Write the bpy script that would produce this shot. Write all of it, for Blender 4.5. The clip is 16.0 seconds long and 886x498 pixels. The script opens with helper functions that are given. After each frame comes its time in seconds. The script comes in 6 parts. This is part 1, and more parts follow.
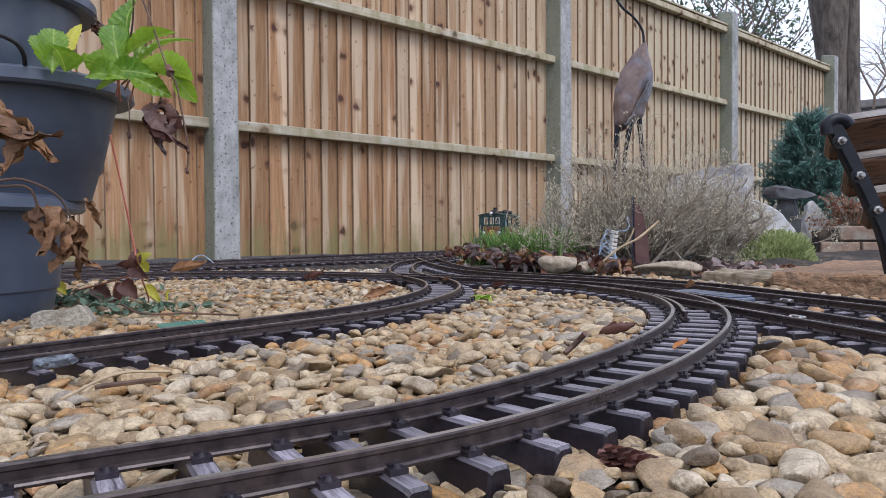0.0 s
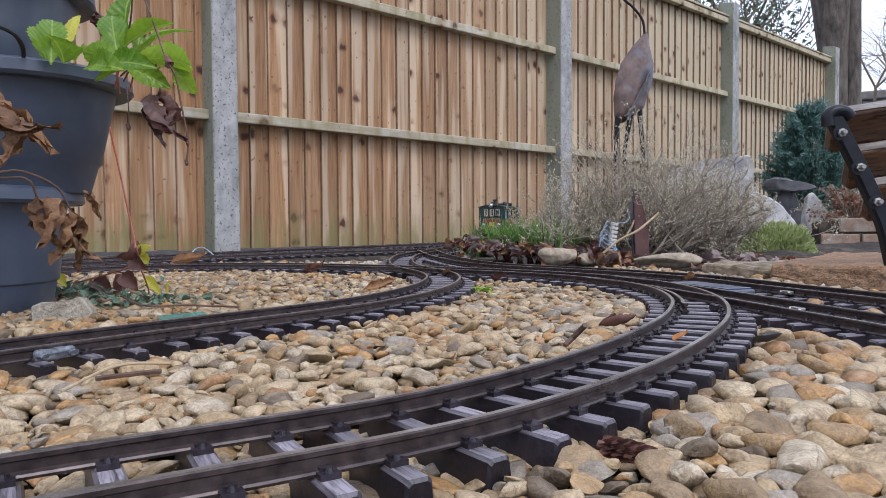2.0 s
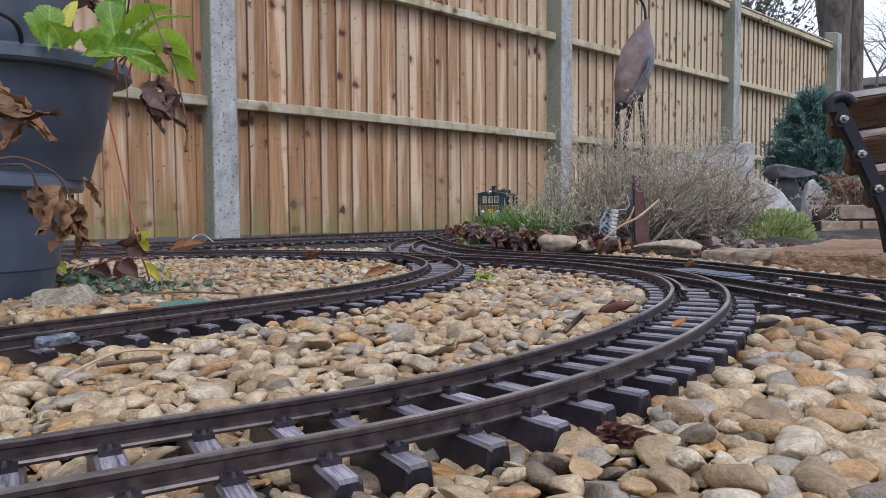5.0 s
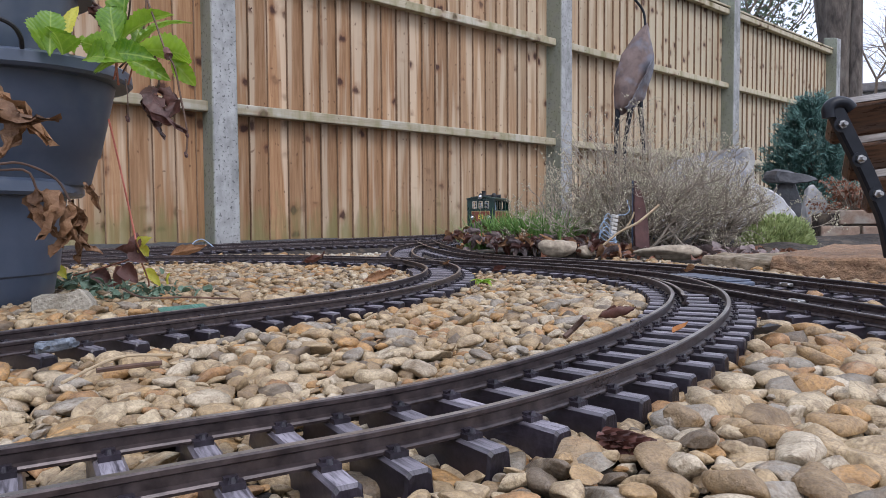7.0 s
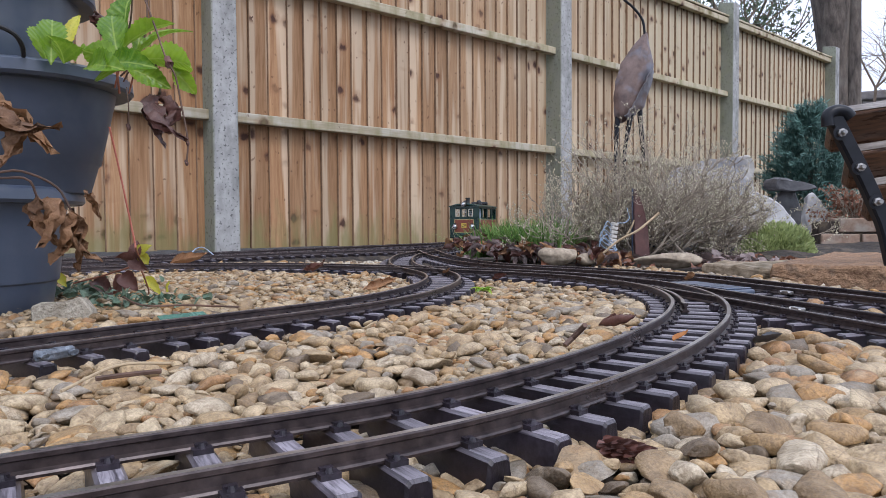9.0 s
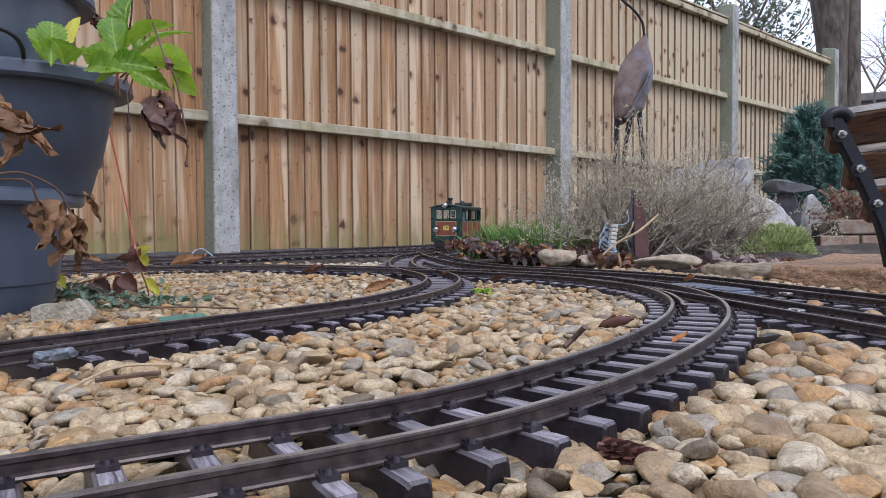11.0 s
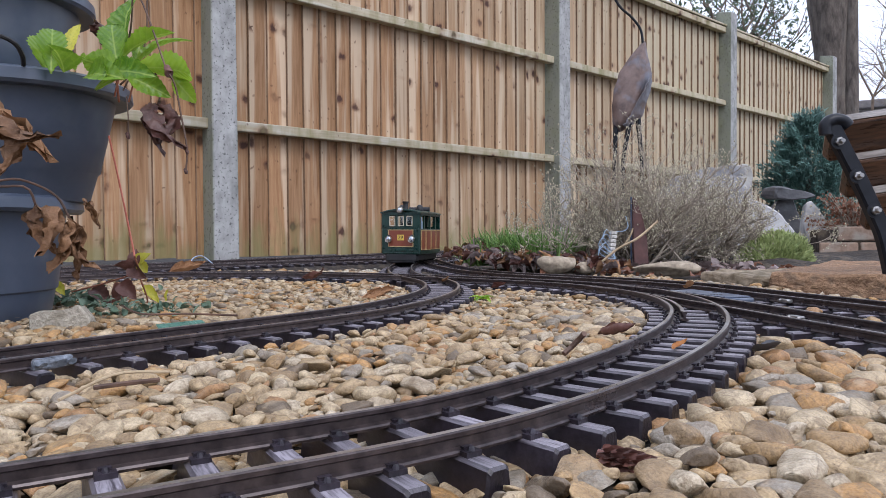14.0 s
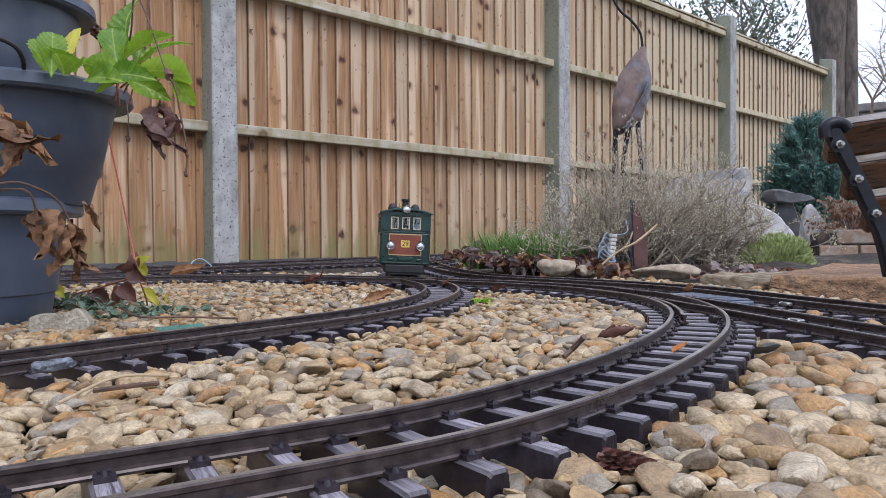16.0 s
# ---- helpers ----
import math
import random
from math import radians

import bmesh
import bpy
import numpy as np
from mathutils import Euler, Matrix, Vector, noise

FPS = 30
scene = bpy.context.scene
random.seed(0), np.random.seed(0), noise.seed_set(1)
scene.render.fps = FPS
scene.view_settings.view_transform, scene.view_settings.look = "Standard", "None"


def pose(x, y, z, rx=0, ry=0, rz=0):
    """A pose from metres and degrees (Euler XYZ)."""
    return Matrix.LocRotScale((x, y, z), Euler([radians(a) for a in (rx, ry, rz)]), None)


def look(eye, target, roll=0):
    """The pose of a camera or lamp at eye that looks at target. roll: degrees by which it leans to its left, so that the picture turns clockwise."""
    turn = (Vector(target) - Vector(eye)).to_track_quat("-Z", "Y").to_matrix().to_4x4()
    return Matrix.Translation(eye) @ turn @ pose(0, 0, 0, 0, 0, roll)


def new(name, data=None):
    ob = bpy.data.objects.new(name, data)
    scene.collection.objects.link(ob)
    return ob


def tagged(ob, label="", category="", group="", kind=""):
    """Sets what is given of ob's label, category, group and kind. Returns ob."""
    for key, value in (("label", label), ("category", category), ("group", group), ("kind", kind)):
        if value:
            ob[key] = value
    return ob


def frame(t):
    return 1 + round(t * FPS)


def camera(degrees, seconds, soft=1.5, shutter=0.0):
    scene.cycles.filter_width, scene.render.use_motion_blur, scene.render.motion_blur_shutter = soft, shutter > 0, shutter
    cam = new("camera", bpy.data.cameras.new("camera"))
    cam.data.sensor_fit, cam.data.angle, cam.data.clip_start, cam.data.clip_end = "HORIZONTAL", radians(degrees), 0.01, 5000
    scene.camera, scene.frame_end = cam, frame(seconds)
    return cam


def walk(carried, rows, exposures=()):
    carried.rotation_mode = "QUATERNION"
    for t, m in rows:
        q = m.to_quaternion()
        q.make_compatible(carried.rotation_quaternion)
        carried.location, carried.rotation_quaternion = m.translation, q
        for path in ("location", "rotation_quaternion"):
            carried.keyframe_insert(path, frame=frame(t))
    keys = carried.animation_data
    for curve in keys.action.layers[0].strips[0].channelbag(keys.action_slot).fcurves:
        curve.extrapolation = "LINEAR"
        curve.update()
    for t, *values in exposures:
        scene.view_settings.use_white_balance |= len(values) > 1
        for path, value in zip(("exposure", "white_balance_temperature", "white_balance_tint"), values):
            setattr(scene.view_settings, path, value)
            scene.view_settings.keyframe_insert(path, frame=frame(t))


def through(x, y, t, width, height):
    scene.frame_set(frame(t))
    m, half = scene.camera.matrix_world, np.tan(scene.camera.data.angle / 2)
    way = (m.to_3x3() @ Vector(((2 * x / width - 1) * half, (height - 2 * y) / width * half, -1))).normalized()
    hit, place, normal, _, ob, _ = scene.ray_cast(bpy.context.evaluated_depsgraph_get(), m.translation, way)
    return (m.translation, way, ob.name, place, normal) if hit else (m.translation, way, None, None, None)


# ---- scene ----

# ---------------------------------------------------------------- camera and its path
EYE = (0.0, 0.0, 0.091)
cam = camera(65.5, 16.0, soft=0.75)


def view(t, down, turn=0.0):
    a, b = radians(down), radians(turn)
    way = Vector((math.sin(b) * math.cos(a), math.cos(b) * math.cos(a), -math.sin(a)))
    return t, look(EYE, Vector(EYE) + way, -0.37)


walk(cam, [view(0.0, 1.31), view(0.5, 1.60), view(1.0, 1.90), view(1.5, 1.97), view(2.0, 1.98), view(2.5, 2.06),
           view(3.0, 2.39), view(3.5, 2.86), view(4.0, 3.11), view(5.2, 3.05), view(6.5, 2.80), view(7.0, 2.64), view(7.5, 2.48),
           view(8.0, 2.26), view(8.5, 2.11), view(9.0, 1.98), view(10.2, 1.89), view(11.5, 1.81, 0.04), view(12.0, 1.76, 0.05),
           view(12.5, 1.69, 0.06), view(13.0, 1.60, 0.07), view(13.5, 1.43, 0.08), view(14.0, 1.28, 0.09),
           view(14.5, 1.17, 0.09), view(15.0, 1.03, 0.09), view(15.5, 1.03, 0.09), view(16.0, 1.03, 0.10)],
     [(t, stops - 0.08, 6150, 16) for t, stops in ((0.0, 0.42), (2.0, 0.41), (4.0, 0.33), (5.2, 0.34), (7.0, 0.39), (9.0, 0.44), (12.5, 0.45), (16.0, 0.47))])

# ---------------------------------------------------------------- world and light: a pale, overcast winter afternoon
SUN_UP, SUN_ROUND = radians(52), radians(150)
world = bpy.data.worlds.new("world")
scene.world = world
world.use_nodes = True
wt = world.node_tree
wt.nodes.clear()
sky = wt.nodes.new("ShaderNodeTexSky")
sky.sky_type, sky.sun_disc = "NISHITA", False
sky.sun_elevation, sky.sun_rotation = SUN_UP, SUN_ROUND
sky.air_density, sky.dust_density, sky.ozone_density = 1.0, 5.0, 1.0
soft_sky = wt.nodes.new("ShaderNodeMixRGB")
soft_sky.inputs[0].default_value = 0.9
soft_sky.inputs[2].default_value = (6.4, 7.1, 8.2, 1)
wb = wt.nodes.new("ShaderNodeBackground")
wb.inputs[1].default_value = 0.15
wo = wt.nodes.new("ShaderNodeOutputWorld")
wt.links.new(sky.outputs[0], soft_sky.inputs[1])
wt.links.new(soft_sky.outputs[0], wb.inputs[0])
wt.links.new(wb.outputs[0], wo.inputs[0])
sun = new("sun", bpy.data.lights.new("sun", "SUN"))
sun.data.energy, sun.data.angle, sun.data.color = 1.2, radians(26), (1.0, 0.97, 0.94)
SUN_WAY = Vector((math.sin(SUN_ROUND) * math.cos(SUN_UP), math.cos(SUN_ROUND) * math.cos(SUN_UP), math.sin(SUN_UP)))
sun.matrix_world = look(SUN_WAY * 30, (0, 0, 0))


# ---------------------------------------------------------------- materials
def mat(name, rough=0.6, metal=0.0, spec=0.5):
    m = bpy.data.materials.new(name)
    m.use_nodes = True
    b = m.node_tree.nodes["Principled BSDF"]
    b.inputs["Roughness"].default_value = rough
    b.inputs["Metallic"].default_value = metal
    b.inputs["Specular IOR Level"].default_value = spec
    return m, m.node_tree, b


def nd(nt, kind, ins=None, **props):
    n = nt.nodes.new(kind)
    for k, v in props.items():
        if k == "operation":
            n.operation = v
        elif k == "blend_type":
            n.blend_type = v
        elif k == "wave_type":
            n.wave_type = v
        elif k == "bands_direction":
            n.bands_direction = v
        elif k == "feature":
            n.feature = v
    for k, v in (ins or {}).items():
        if isinstance(v, bpy.types.NodeSocket):
            nt.links.new(v, n.inputs[k])
        else:
            n.inputs[k].default_value = v
    return n


def coords(nt, scale=(1, 1, 1), shift=None):
    c = nt.nodes.new("ShaderNodeTexCoord")
    mp = nd(nt, "ShaderNodeMapping", {"Vector": c.outputs["Object"], "Scale": scale})
    if shift is not None:
        nt.links.new(shift, mp.inputs["Location"])
    return mp.outputs[0]


def ramp(nt, fac, stops, constant=False):
    r = nt.nodes.new("ShaderNodeValToRGB")
    e = r.color_ramp.elements
    if constant:
        r.color_ramp.interpolation = "CONSTANT"
    while len(e) < len(stops):
        e.new(0.5)
    for el, (p, c) in zip(e, stops):
        el.position = p
        el.color = (*c, 1) if len(c) == 3 else c
    nt.links.new(fac, r.inputs[0])
    return r.outputs[0]


def mix(nt, fac, a, b, blend="MIX"):
    n = nd(nt, "ShaderNodeMixRGB", blend_type=blend)
    for sock, v in zip(n.inputs, (fac, a, b)):
        if isinstance(v, bpy.types.NodeSocket):
            nt.links.new(v, sock)
        elif isinstance(v, (int, float)):
            sock.default_value = v
        else:
            sock.default_value = (*v, 1)
    return n.outputs[0]


def noise_tex(nt, vec, scale, detail=4.0, rough=0.55, dist=0.0):
    return nd(nt, "ShaderNodeTexNoise", {"Vector": vec, "Scale": scale, "Detail": detail, "Roughness": rough, "Distortion": dist}).outputs[0]


def bump(nt, bsdf, height, strength=0.4, distance=0.002):
    b = nd(nt, "ShaderNodeBump", {"Height": height, "Strength": strength, "Distance": distance})
    nt.links.new(b.outputs[0], bsdf.inputs["Normal"])


def shade(name, dark, light, scale=40.0, rough=0.6, metal=0.0, bumpy=0.3, depth=0.001, spots=None, spot_scale=8.0, vary=0.0, stretch=(1, 1, 1), spec=0.5):
    """A surface of two tones by fine noise, with larger stains, a lump relief and a tone of its own for each object."""
    m, nt, b = mat(name, rough, metal, spec)
    info = nd(nt, "ShaderNodeObjectInfo").outputs["Random"]
    sh = nd(nt, "ShaderNodeVectorMath", {0: info, 1: (13.0, 7.0, 5.0)}, operation="MULTIPLY").outputs[0]
    v = coords(nt, stretch, sh)
    f = noise_tex(nt, v, scale, 5, 0.6)
    col = ramp(nt, f, [(0.3, dark), (0.7, light)])
    if spots:
        g = noise_tex(nt, v, spot_scale, 3, 0.6)
        col = mix(nt, ramp(nt, g, [(0.5, (0, 0, 0)), (0.66, (0.8, 0.8, 0.8))]), col, spots)
    if vary:
        k = nd(nt, "ShaderNodeMapRange", {"Value": info, "To Min": 1 - vary, "To Max": 1 + vary}).outputs[0]
        hsv = nd(nt, "ShaderNodeHueSaturation", {"Color": col, "Value": k})
        col = hsv.outputs[0]
    nt.links.new(col, b.inputs["Base Color"])
    rv = nd(nt, "ShaderNodeMapRange", {"Value": f, "To Min": max(0.05, rough - 0.12), "To Max": min(1, rough + 0.12)}).outputs[0]
    nt.links.new(rv, b.inputs["Roughness"])
    bump(nt, b, f, bumpy, depth)
    return m


def fence_wood(name, a, b_, pale, green_low=0.25, rail=False):
    """Sawn softwood: grain along z (or x for a rail), knots, pale bleached streaks, green algae at the foot."""
    m, nt, b = mat(name, 0.72, 0, 0.3)
    info = nd(nt, "ShaderNodeObjectInfo").outputs["Random"]
    sh = nd(nt, "ShaderNodeVectorMath", {0: info, 1: (31.0, 17.0, 23.0)}, operation="MULTIPLY").outputs[0]
    g = (1.2, 14, 14) if rail else (14, 14, 0.8)
    v = coords(nt, g, sh)
    warp = noise_tex(nt, v, 1.0, 2)
    grain = noise_tex(nt, v, 6.0, 5, 0.65, 0.6)
    col = ramp(nt, grain, [(0.28, a), (0.72, b_)])
    streak = noise_tex(nt, coords(nt, (2.0, 9, 9) if rail else (11, 11, 0.55), sh), 1.6, 3, 0.5)
    col = mix(nt, ramp(nt, streak, [(0.49, (0, 0, 0)), (0.58, (0.78, 0.78, 0.78))]), col, pale)
    tone = nd(nt, "ShaderNodeMapRange", {"Value": info, "To Min": 0.80, "To Max": 1.15}).outputs[0]
    col = nd(nt, "ShaderNodeHueSaturation", {"Color": col, "Value": tone}).outputs[0]
    # large weathered areas, greyer and paler
    wp = nd(nt, "ShaderNodeNewGeometry").outputs["Position"]
    big = noise_tex(nt, wp, 0.9, 3, 0.5)
    along = nd(nt, "ShaderNodeMapRange", {"Value": nd(nt, "ShaderNodeSeparateXYZ", {0: wp}).outputs[0], "From Min": -1.2, "From Max": 2.6}).outputs[0]
    aged = nd(nt, "ShaderNodeMath", {0: big, 1: along}, operation="MULTIPLY").outputs[0]
    col = mix(nt, ramp(nt, aged, [(0.10, (0, 0, 0)), (0.42, (0.85, 0.85, 0.85))]), col, (0.49, 0.425, 0.295))
    # knots: round dark spots, only in some cells, with a warm halo
    flat = nd(nt, "ShaderNodeSeparateXYZ", {0: coords(nt, (1, 1, 1), sh)})
    wob = nd(nt, "ShaderNodeMath", {0: noise_tex(nt, coords(nt, (9, 9, 5), sh), 3.0, 3, 0.6), 1: 0.05}, operation="MULTIPLY").outputs[0]
    kv = nd(nt, "ShaderNodeCombineXYZ", {0: nd(nt, "ShaderNodeMath", {0: flat.outputs[0], 1: wob}, operation="ADD").outputs[0], 1: nd(nt, "ShaderNodeMath", {0: flat.outputs[2], 1: wob}, operation="ADD").outputs[0]}).outputs[0]
    vn = nd(nt, "ShaderNodeTexVoronoi", {"Vector": kv, "Scale": 8.5, "Randomness": 1.0})
    vn.voronoi_dimensions = "2D"
    # knots gather at like heights on neighbouring boards, which were sawn from one log
    ws = nd(nt, "ShaderNodeSeparateXYZ", {0: wp})
    row = nd(nt, "ShaderNodeCombineXYZ", {0: nd(nt, "ShaderNodeMath", {0: ws.outputs[0], 1: 1.7}, operation="MULTIPLY").outputs[0], 1: nd(nt, "ShaderNodeMath", {0: ws.outputs[2], 1: 6.0}, operation="MULTIPLY").outputs[0]}).outputs[0]
    crowd = ramp(nt, noise_tex(nt, row, 1.0, 2, 0.5), [(0.50, (0.0, 0.0, 0.0)), (0.57, (1, 1, 1))])
    some = mix(nt, 1.0, ramp(nt, nd(nt, "ShaderNodeSeparateXYZ", {0: vn.outputs["Color"]}).outputs[0], [(0.22, (0, 0, 0)), (0.40, (1, 1, 1))]), crowd, "MULTIPLY")
    pin = nd(nt, "ShaderNodeTexVoronoi", {"Vector": kv, "Scale": 21.0, "Randomness": 1.0})
    pin.voronoi_dimensions = "2D"
    pins = mix(nt, 1.0, ramp(nt, pin.outputs["Distance"], [(0.05, (0.8, 0.8, 0.8)), (0.13, (0, 0, 0))]), ramp(nt, nd(nt, "ShaderNodeSeparateXYZ", {0: pin.outputs["Color"]}).outputs[1], [(0.74, (0, 0, 0)), (0.86, (0.8, 0.8, 0.8))]), "MULTIPLY")
    col = mix(nt, pins, col, (0.10, 0.045, 0.025))
    knot = mix(nt, 1.0, ramp(nt, vn.outputs["Distance"], [(0.09, (0.92, 0.92, 0.92)), (0.19, (0, 0, 0))]), some, "MULTIPLY")
    halo = mix(nt, 1.0, ramp(nt, vn.outputs["Distance"], [(0.14, (0.55, 0.55, 0.55)), (0.36, (0, 0, 0))]), some, "MULTIPLY")
    col = mix(nt, halo, col, (0.22, 0.095, 0.045))
    col = mix(nt, knot, col, (0.05, 0.02, 0.014))
    # algae
    w = nd(nt, "ShaderNodeNewGeometry").outputs["Position"]
    z = nd(nt, "ShaderNodeSeparateXYZ", {0: w}).outputs[2]
    patch = noise_tex(nt, coords(nt, (9, 9, 3), sh), 2.2, 3)
    if rail:
        f = ramp(nt, patch, [(0.45, (0, 0, 0)), (0.7, (0.7, 0.7, 0.7))])
    else:
        zz = nd(nt, "ShaderNodeMath", {0: z, 1: nd(nt, "ShaderNodeMath", {0: patch, 1: 0.5}, operation="MULTIPLY").outputs[0]}, operation="SUBTRACT").outputs[0]
        f = ramp(nt, nd(nt, "ShaderNodeMapRange", {"Value": zz, "From Min": -0.30, "From Max": -0.10}).outputs[0], [(0.2, (0.75, 0.75, 0.75)), (1.0, (0, 0, 0))])
    col = mix(nt, f, col, (0.20, 0.185, 0.075))
    nt.links.new(col, b.inputs["Base Color"])
    bump(nt, b, nd(nt, "ShaderNodeMath", {0: grain, 1: warp}, operation="ADD").outputs[0], 0.35, 0.0015)
    return m


def pebble_mat():
    m, nt, b = mat("river pebble", 0.5, 0, 0.5)
    isl = nd(nt, "ShaderNodeNewGeometry").outputs["Random Per Island"]
    inf = nd(nt, "ShaderNodeObjectInfo").outputs["Random"]
    r = nd(nt, "ShaderNodeMath", {0: nd(nt, "ShaderNodeMath", {0: isl, 1: inf}, operation="ADD").outputs[0]}, operation="FRACT").outputs[0]
    pal = [(0.0, (0.46, 0.34, 0.195)), (0.11, (0.32, 0.225, 0.125)), (0.20, (0.55, 0.445, 0.295)), (0.32, (0.44, 0.295, 0.145)), (0.42, (0.29, 0.255, 0.205)), (0.47, (0.53, 0.415, 0.265)),
           (0.60, (0.48, 0.28, 0.11)), (0.68, (0.58, 0.495, 0.37)), (0.76, (0.17, 0.13, 0.09)), (0.82, (0.48, 0.36, 0.215)), (0.92, (0.38, 0.34, 0.285)), (0.95, (0.42, 0.24, 0.11))]
    col = ramp(nt, r, pal, True)
    g = nd(nt, "ShaderNodeNewGeometry").outputs["Position"]
    v = nd(nt, "ShaderNodeVectorMath", {0: g, 1: nd(nt, "ShaderNodeVectorMath", {0: r, 1: (9, 4, 7)}, operation="MULTIPLY").outputs[0]}, operation="ADD").outputs[0]
    tone = noise_tex(nt, v, 70, 4, 0.65, 0.5)
    col = mix(nt, 0.9, col, ramp(nt, tone, [(0.30, (0.42, 0.36, 0.29)), (0.47, (0.82, 0.79, 0.74)), (0.64, (1.12, 1.10, 1.06))]), "MULTIPLY")
    mott = noise_tex(nt, v, 170, 5, 0.7, 0.6)
    col = mix(nt, ramp(nt, mott, [(0.50, (0, 0, 0)), (0.63, (0.62, 0.62, 0.62))]), col, (0.20, 0.135, 0.075))
    stain = noise_tex(nt, v, 60, 4, 0.6, 0.8)
    col = mix(nt, ramp(nt, stain, [(0.59, (0, 0, 0)), (0.72, (0.42, 0.42, 0.42))]), col, (0.55, 0.44, 0.30))
    rust = noise_tex(nt, v, 32, 3, 0.55, 1.2)
    col = mix(nt, ramp(nt, rust, [(0.62, (0, 0, 0)), (0.76, (0.5, 0.5, 0.5))]), col, (0.44, 0.24, 0.08))
    # thin dark veins and chips
    vein = nd(nt, "ShaderNodeTexVoronoi", {"Vector": nd(nt, "ShaderNodeVectorMath", {0: v, 1: nd(nt, "ShaderNodeVectorMath", {0: mott, 1: (0.012, 0.009, 0.011)}, operation="MULTIPLY").outputs[0]}, operation="ADD").outputs[0], "Scale": 85.0}, feature="DISTANCE_TO_EDGE").outputs["Distance"]
    crack = mix(nt, 1.0, ramp(nt, vein, [(0.0, (0.5, 0.5, 0.5)), (0.035, (0, 0, 0))]), ramp(nt, rust, [(0.42, (0, 0, 0)), (0.55, (1, 1, 1))]), "MULTIPLY")
    col = mix(nt, crack, col, (0.12, 0.075, 0.04))
    spk = noise_tex(nt, v, 900, 2, 0.5)
    col = mix(nt, 0.38, col, ramp(nt, spk, [(0.3, (0.2, 0.16, 0.12)), (0.6, (1, 1, 1))]), "MULTIPLY")
    nt.links.new(col, b.inputs["Base Color"])
    rr = nd(nt, "ShaderNodeMapRange", {"Value": stain, "To Min": 0.30, "To Max": 0.66}).outputs[0]
    nt.links.new(rr, b.inputs["Roughness"])
    relief = nd(nt, "ShaderNodeMath", {0: noise_tex(nt, v, 230, 5, 0.7), 1: nd(nt, "ShaderNodeMath", {0: tone, 1: 1.6}, operation="MULTIPLY").outputs[0]}, operation="ADD").outputs[0]
    bump(nt, b, relief, 0.7, 0.0022)
    return m


def rail_mat():
    m, nt, b = mat("weathered brass rail", 0.38, 0.85)
    nz = nd(nt, "ShaderNodeSeparateXYZ", {0: nd(nt, "ShaderNodeNewGeometry").outputs["Normal"]}).outputs[2]
    pos = nd(nt, "ShaderNodeNewGeometry").outputs["Position"]
    f = noise_tex(nt, pos, 160, 4, 0.6)
    g = noise_tex(nt, pos, 25, 3, 0.6)
    side = ramp(nt, f, [(0.3, (0.022, 0.016, 0.017)), (0.7, (0.082, 0.062, 0.060))])
    top = ramp(nt, g, [(0.3, (0.26, 0.225, 0.20)), (0.7, (0.52, 0.49, 0.47))])
    high = nd(nt, "ShaderNodeMapRange", {"Value": nd(nt, "ShaderNodeSeparateXYZ", {0: pos}).outputs[2], "From Min": 0.0145, "From Max": 0.0155}).outputs[0]
    up = mix(nt, 1.0, ramp(nt, nz, [(0.75, (0, 0, 0)), (0.95, (1, 1, 1))]), high, "MULTIPLY")
    nt.links.new(mix(nt, up, side, top), b.inputs["Base Color"])
    nt.links.new(nd(nt, "ShaderNodeMapRange", {"Value": g, "To Min": 0.18, "To Max": 0.45}).outputs[0], b.inputs["Roughness"])
    nt.links.new(nd(nt, "ShaderNodeMapRange", {"Value": up, "To Min": 0.35, "To Max": 0.9}).outputs[0], b.inputs["Metallic"])
    bump(nt, b, f, 0.15, 0.0004)
    return m


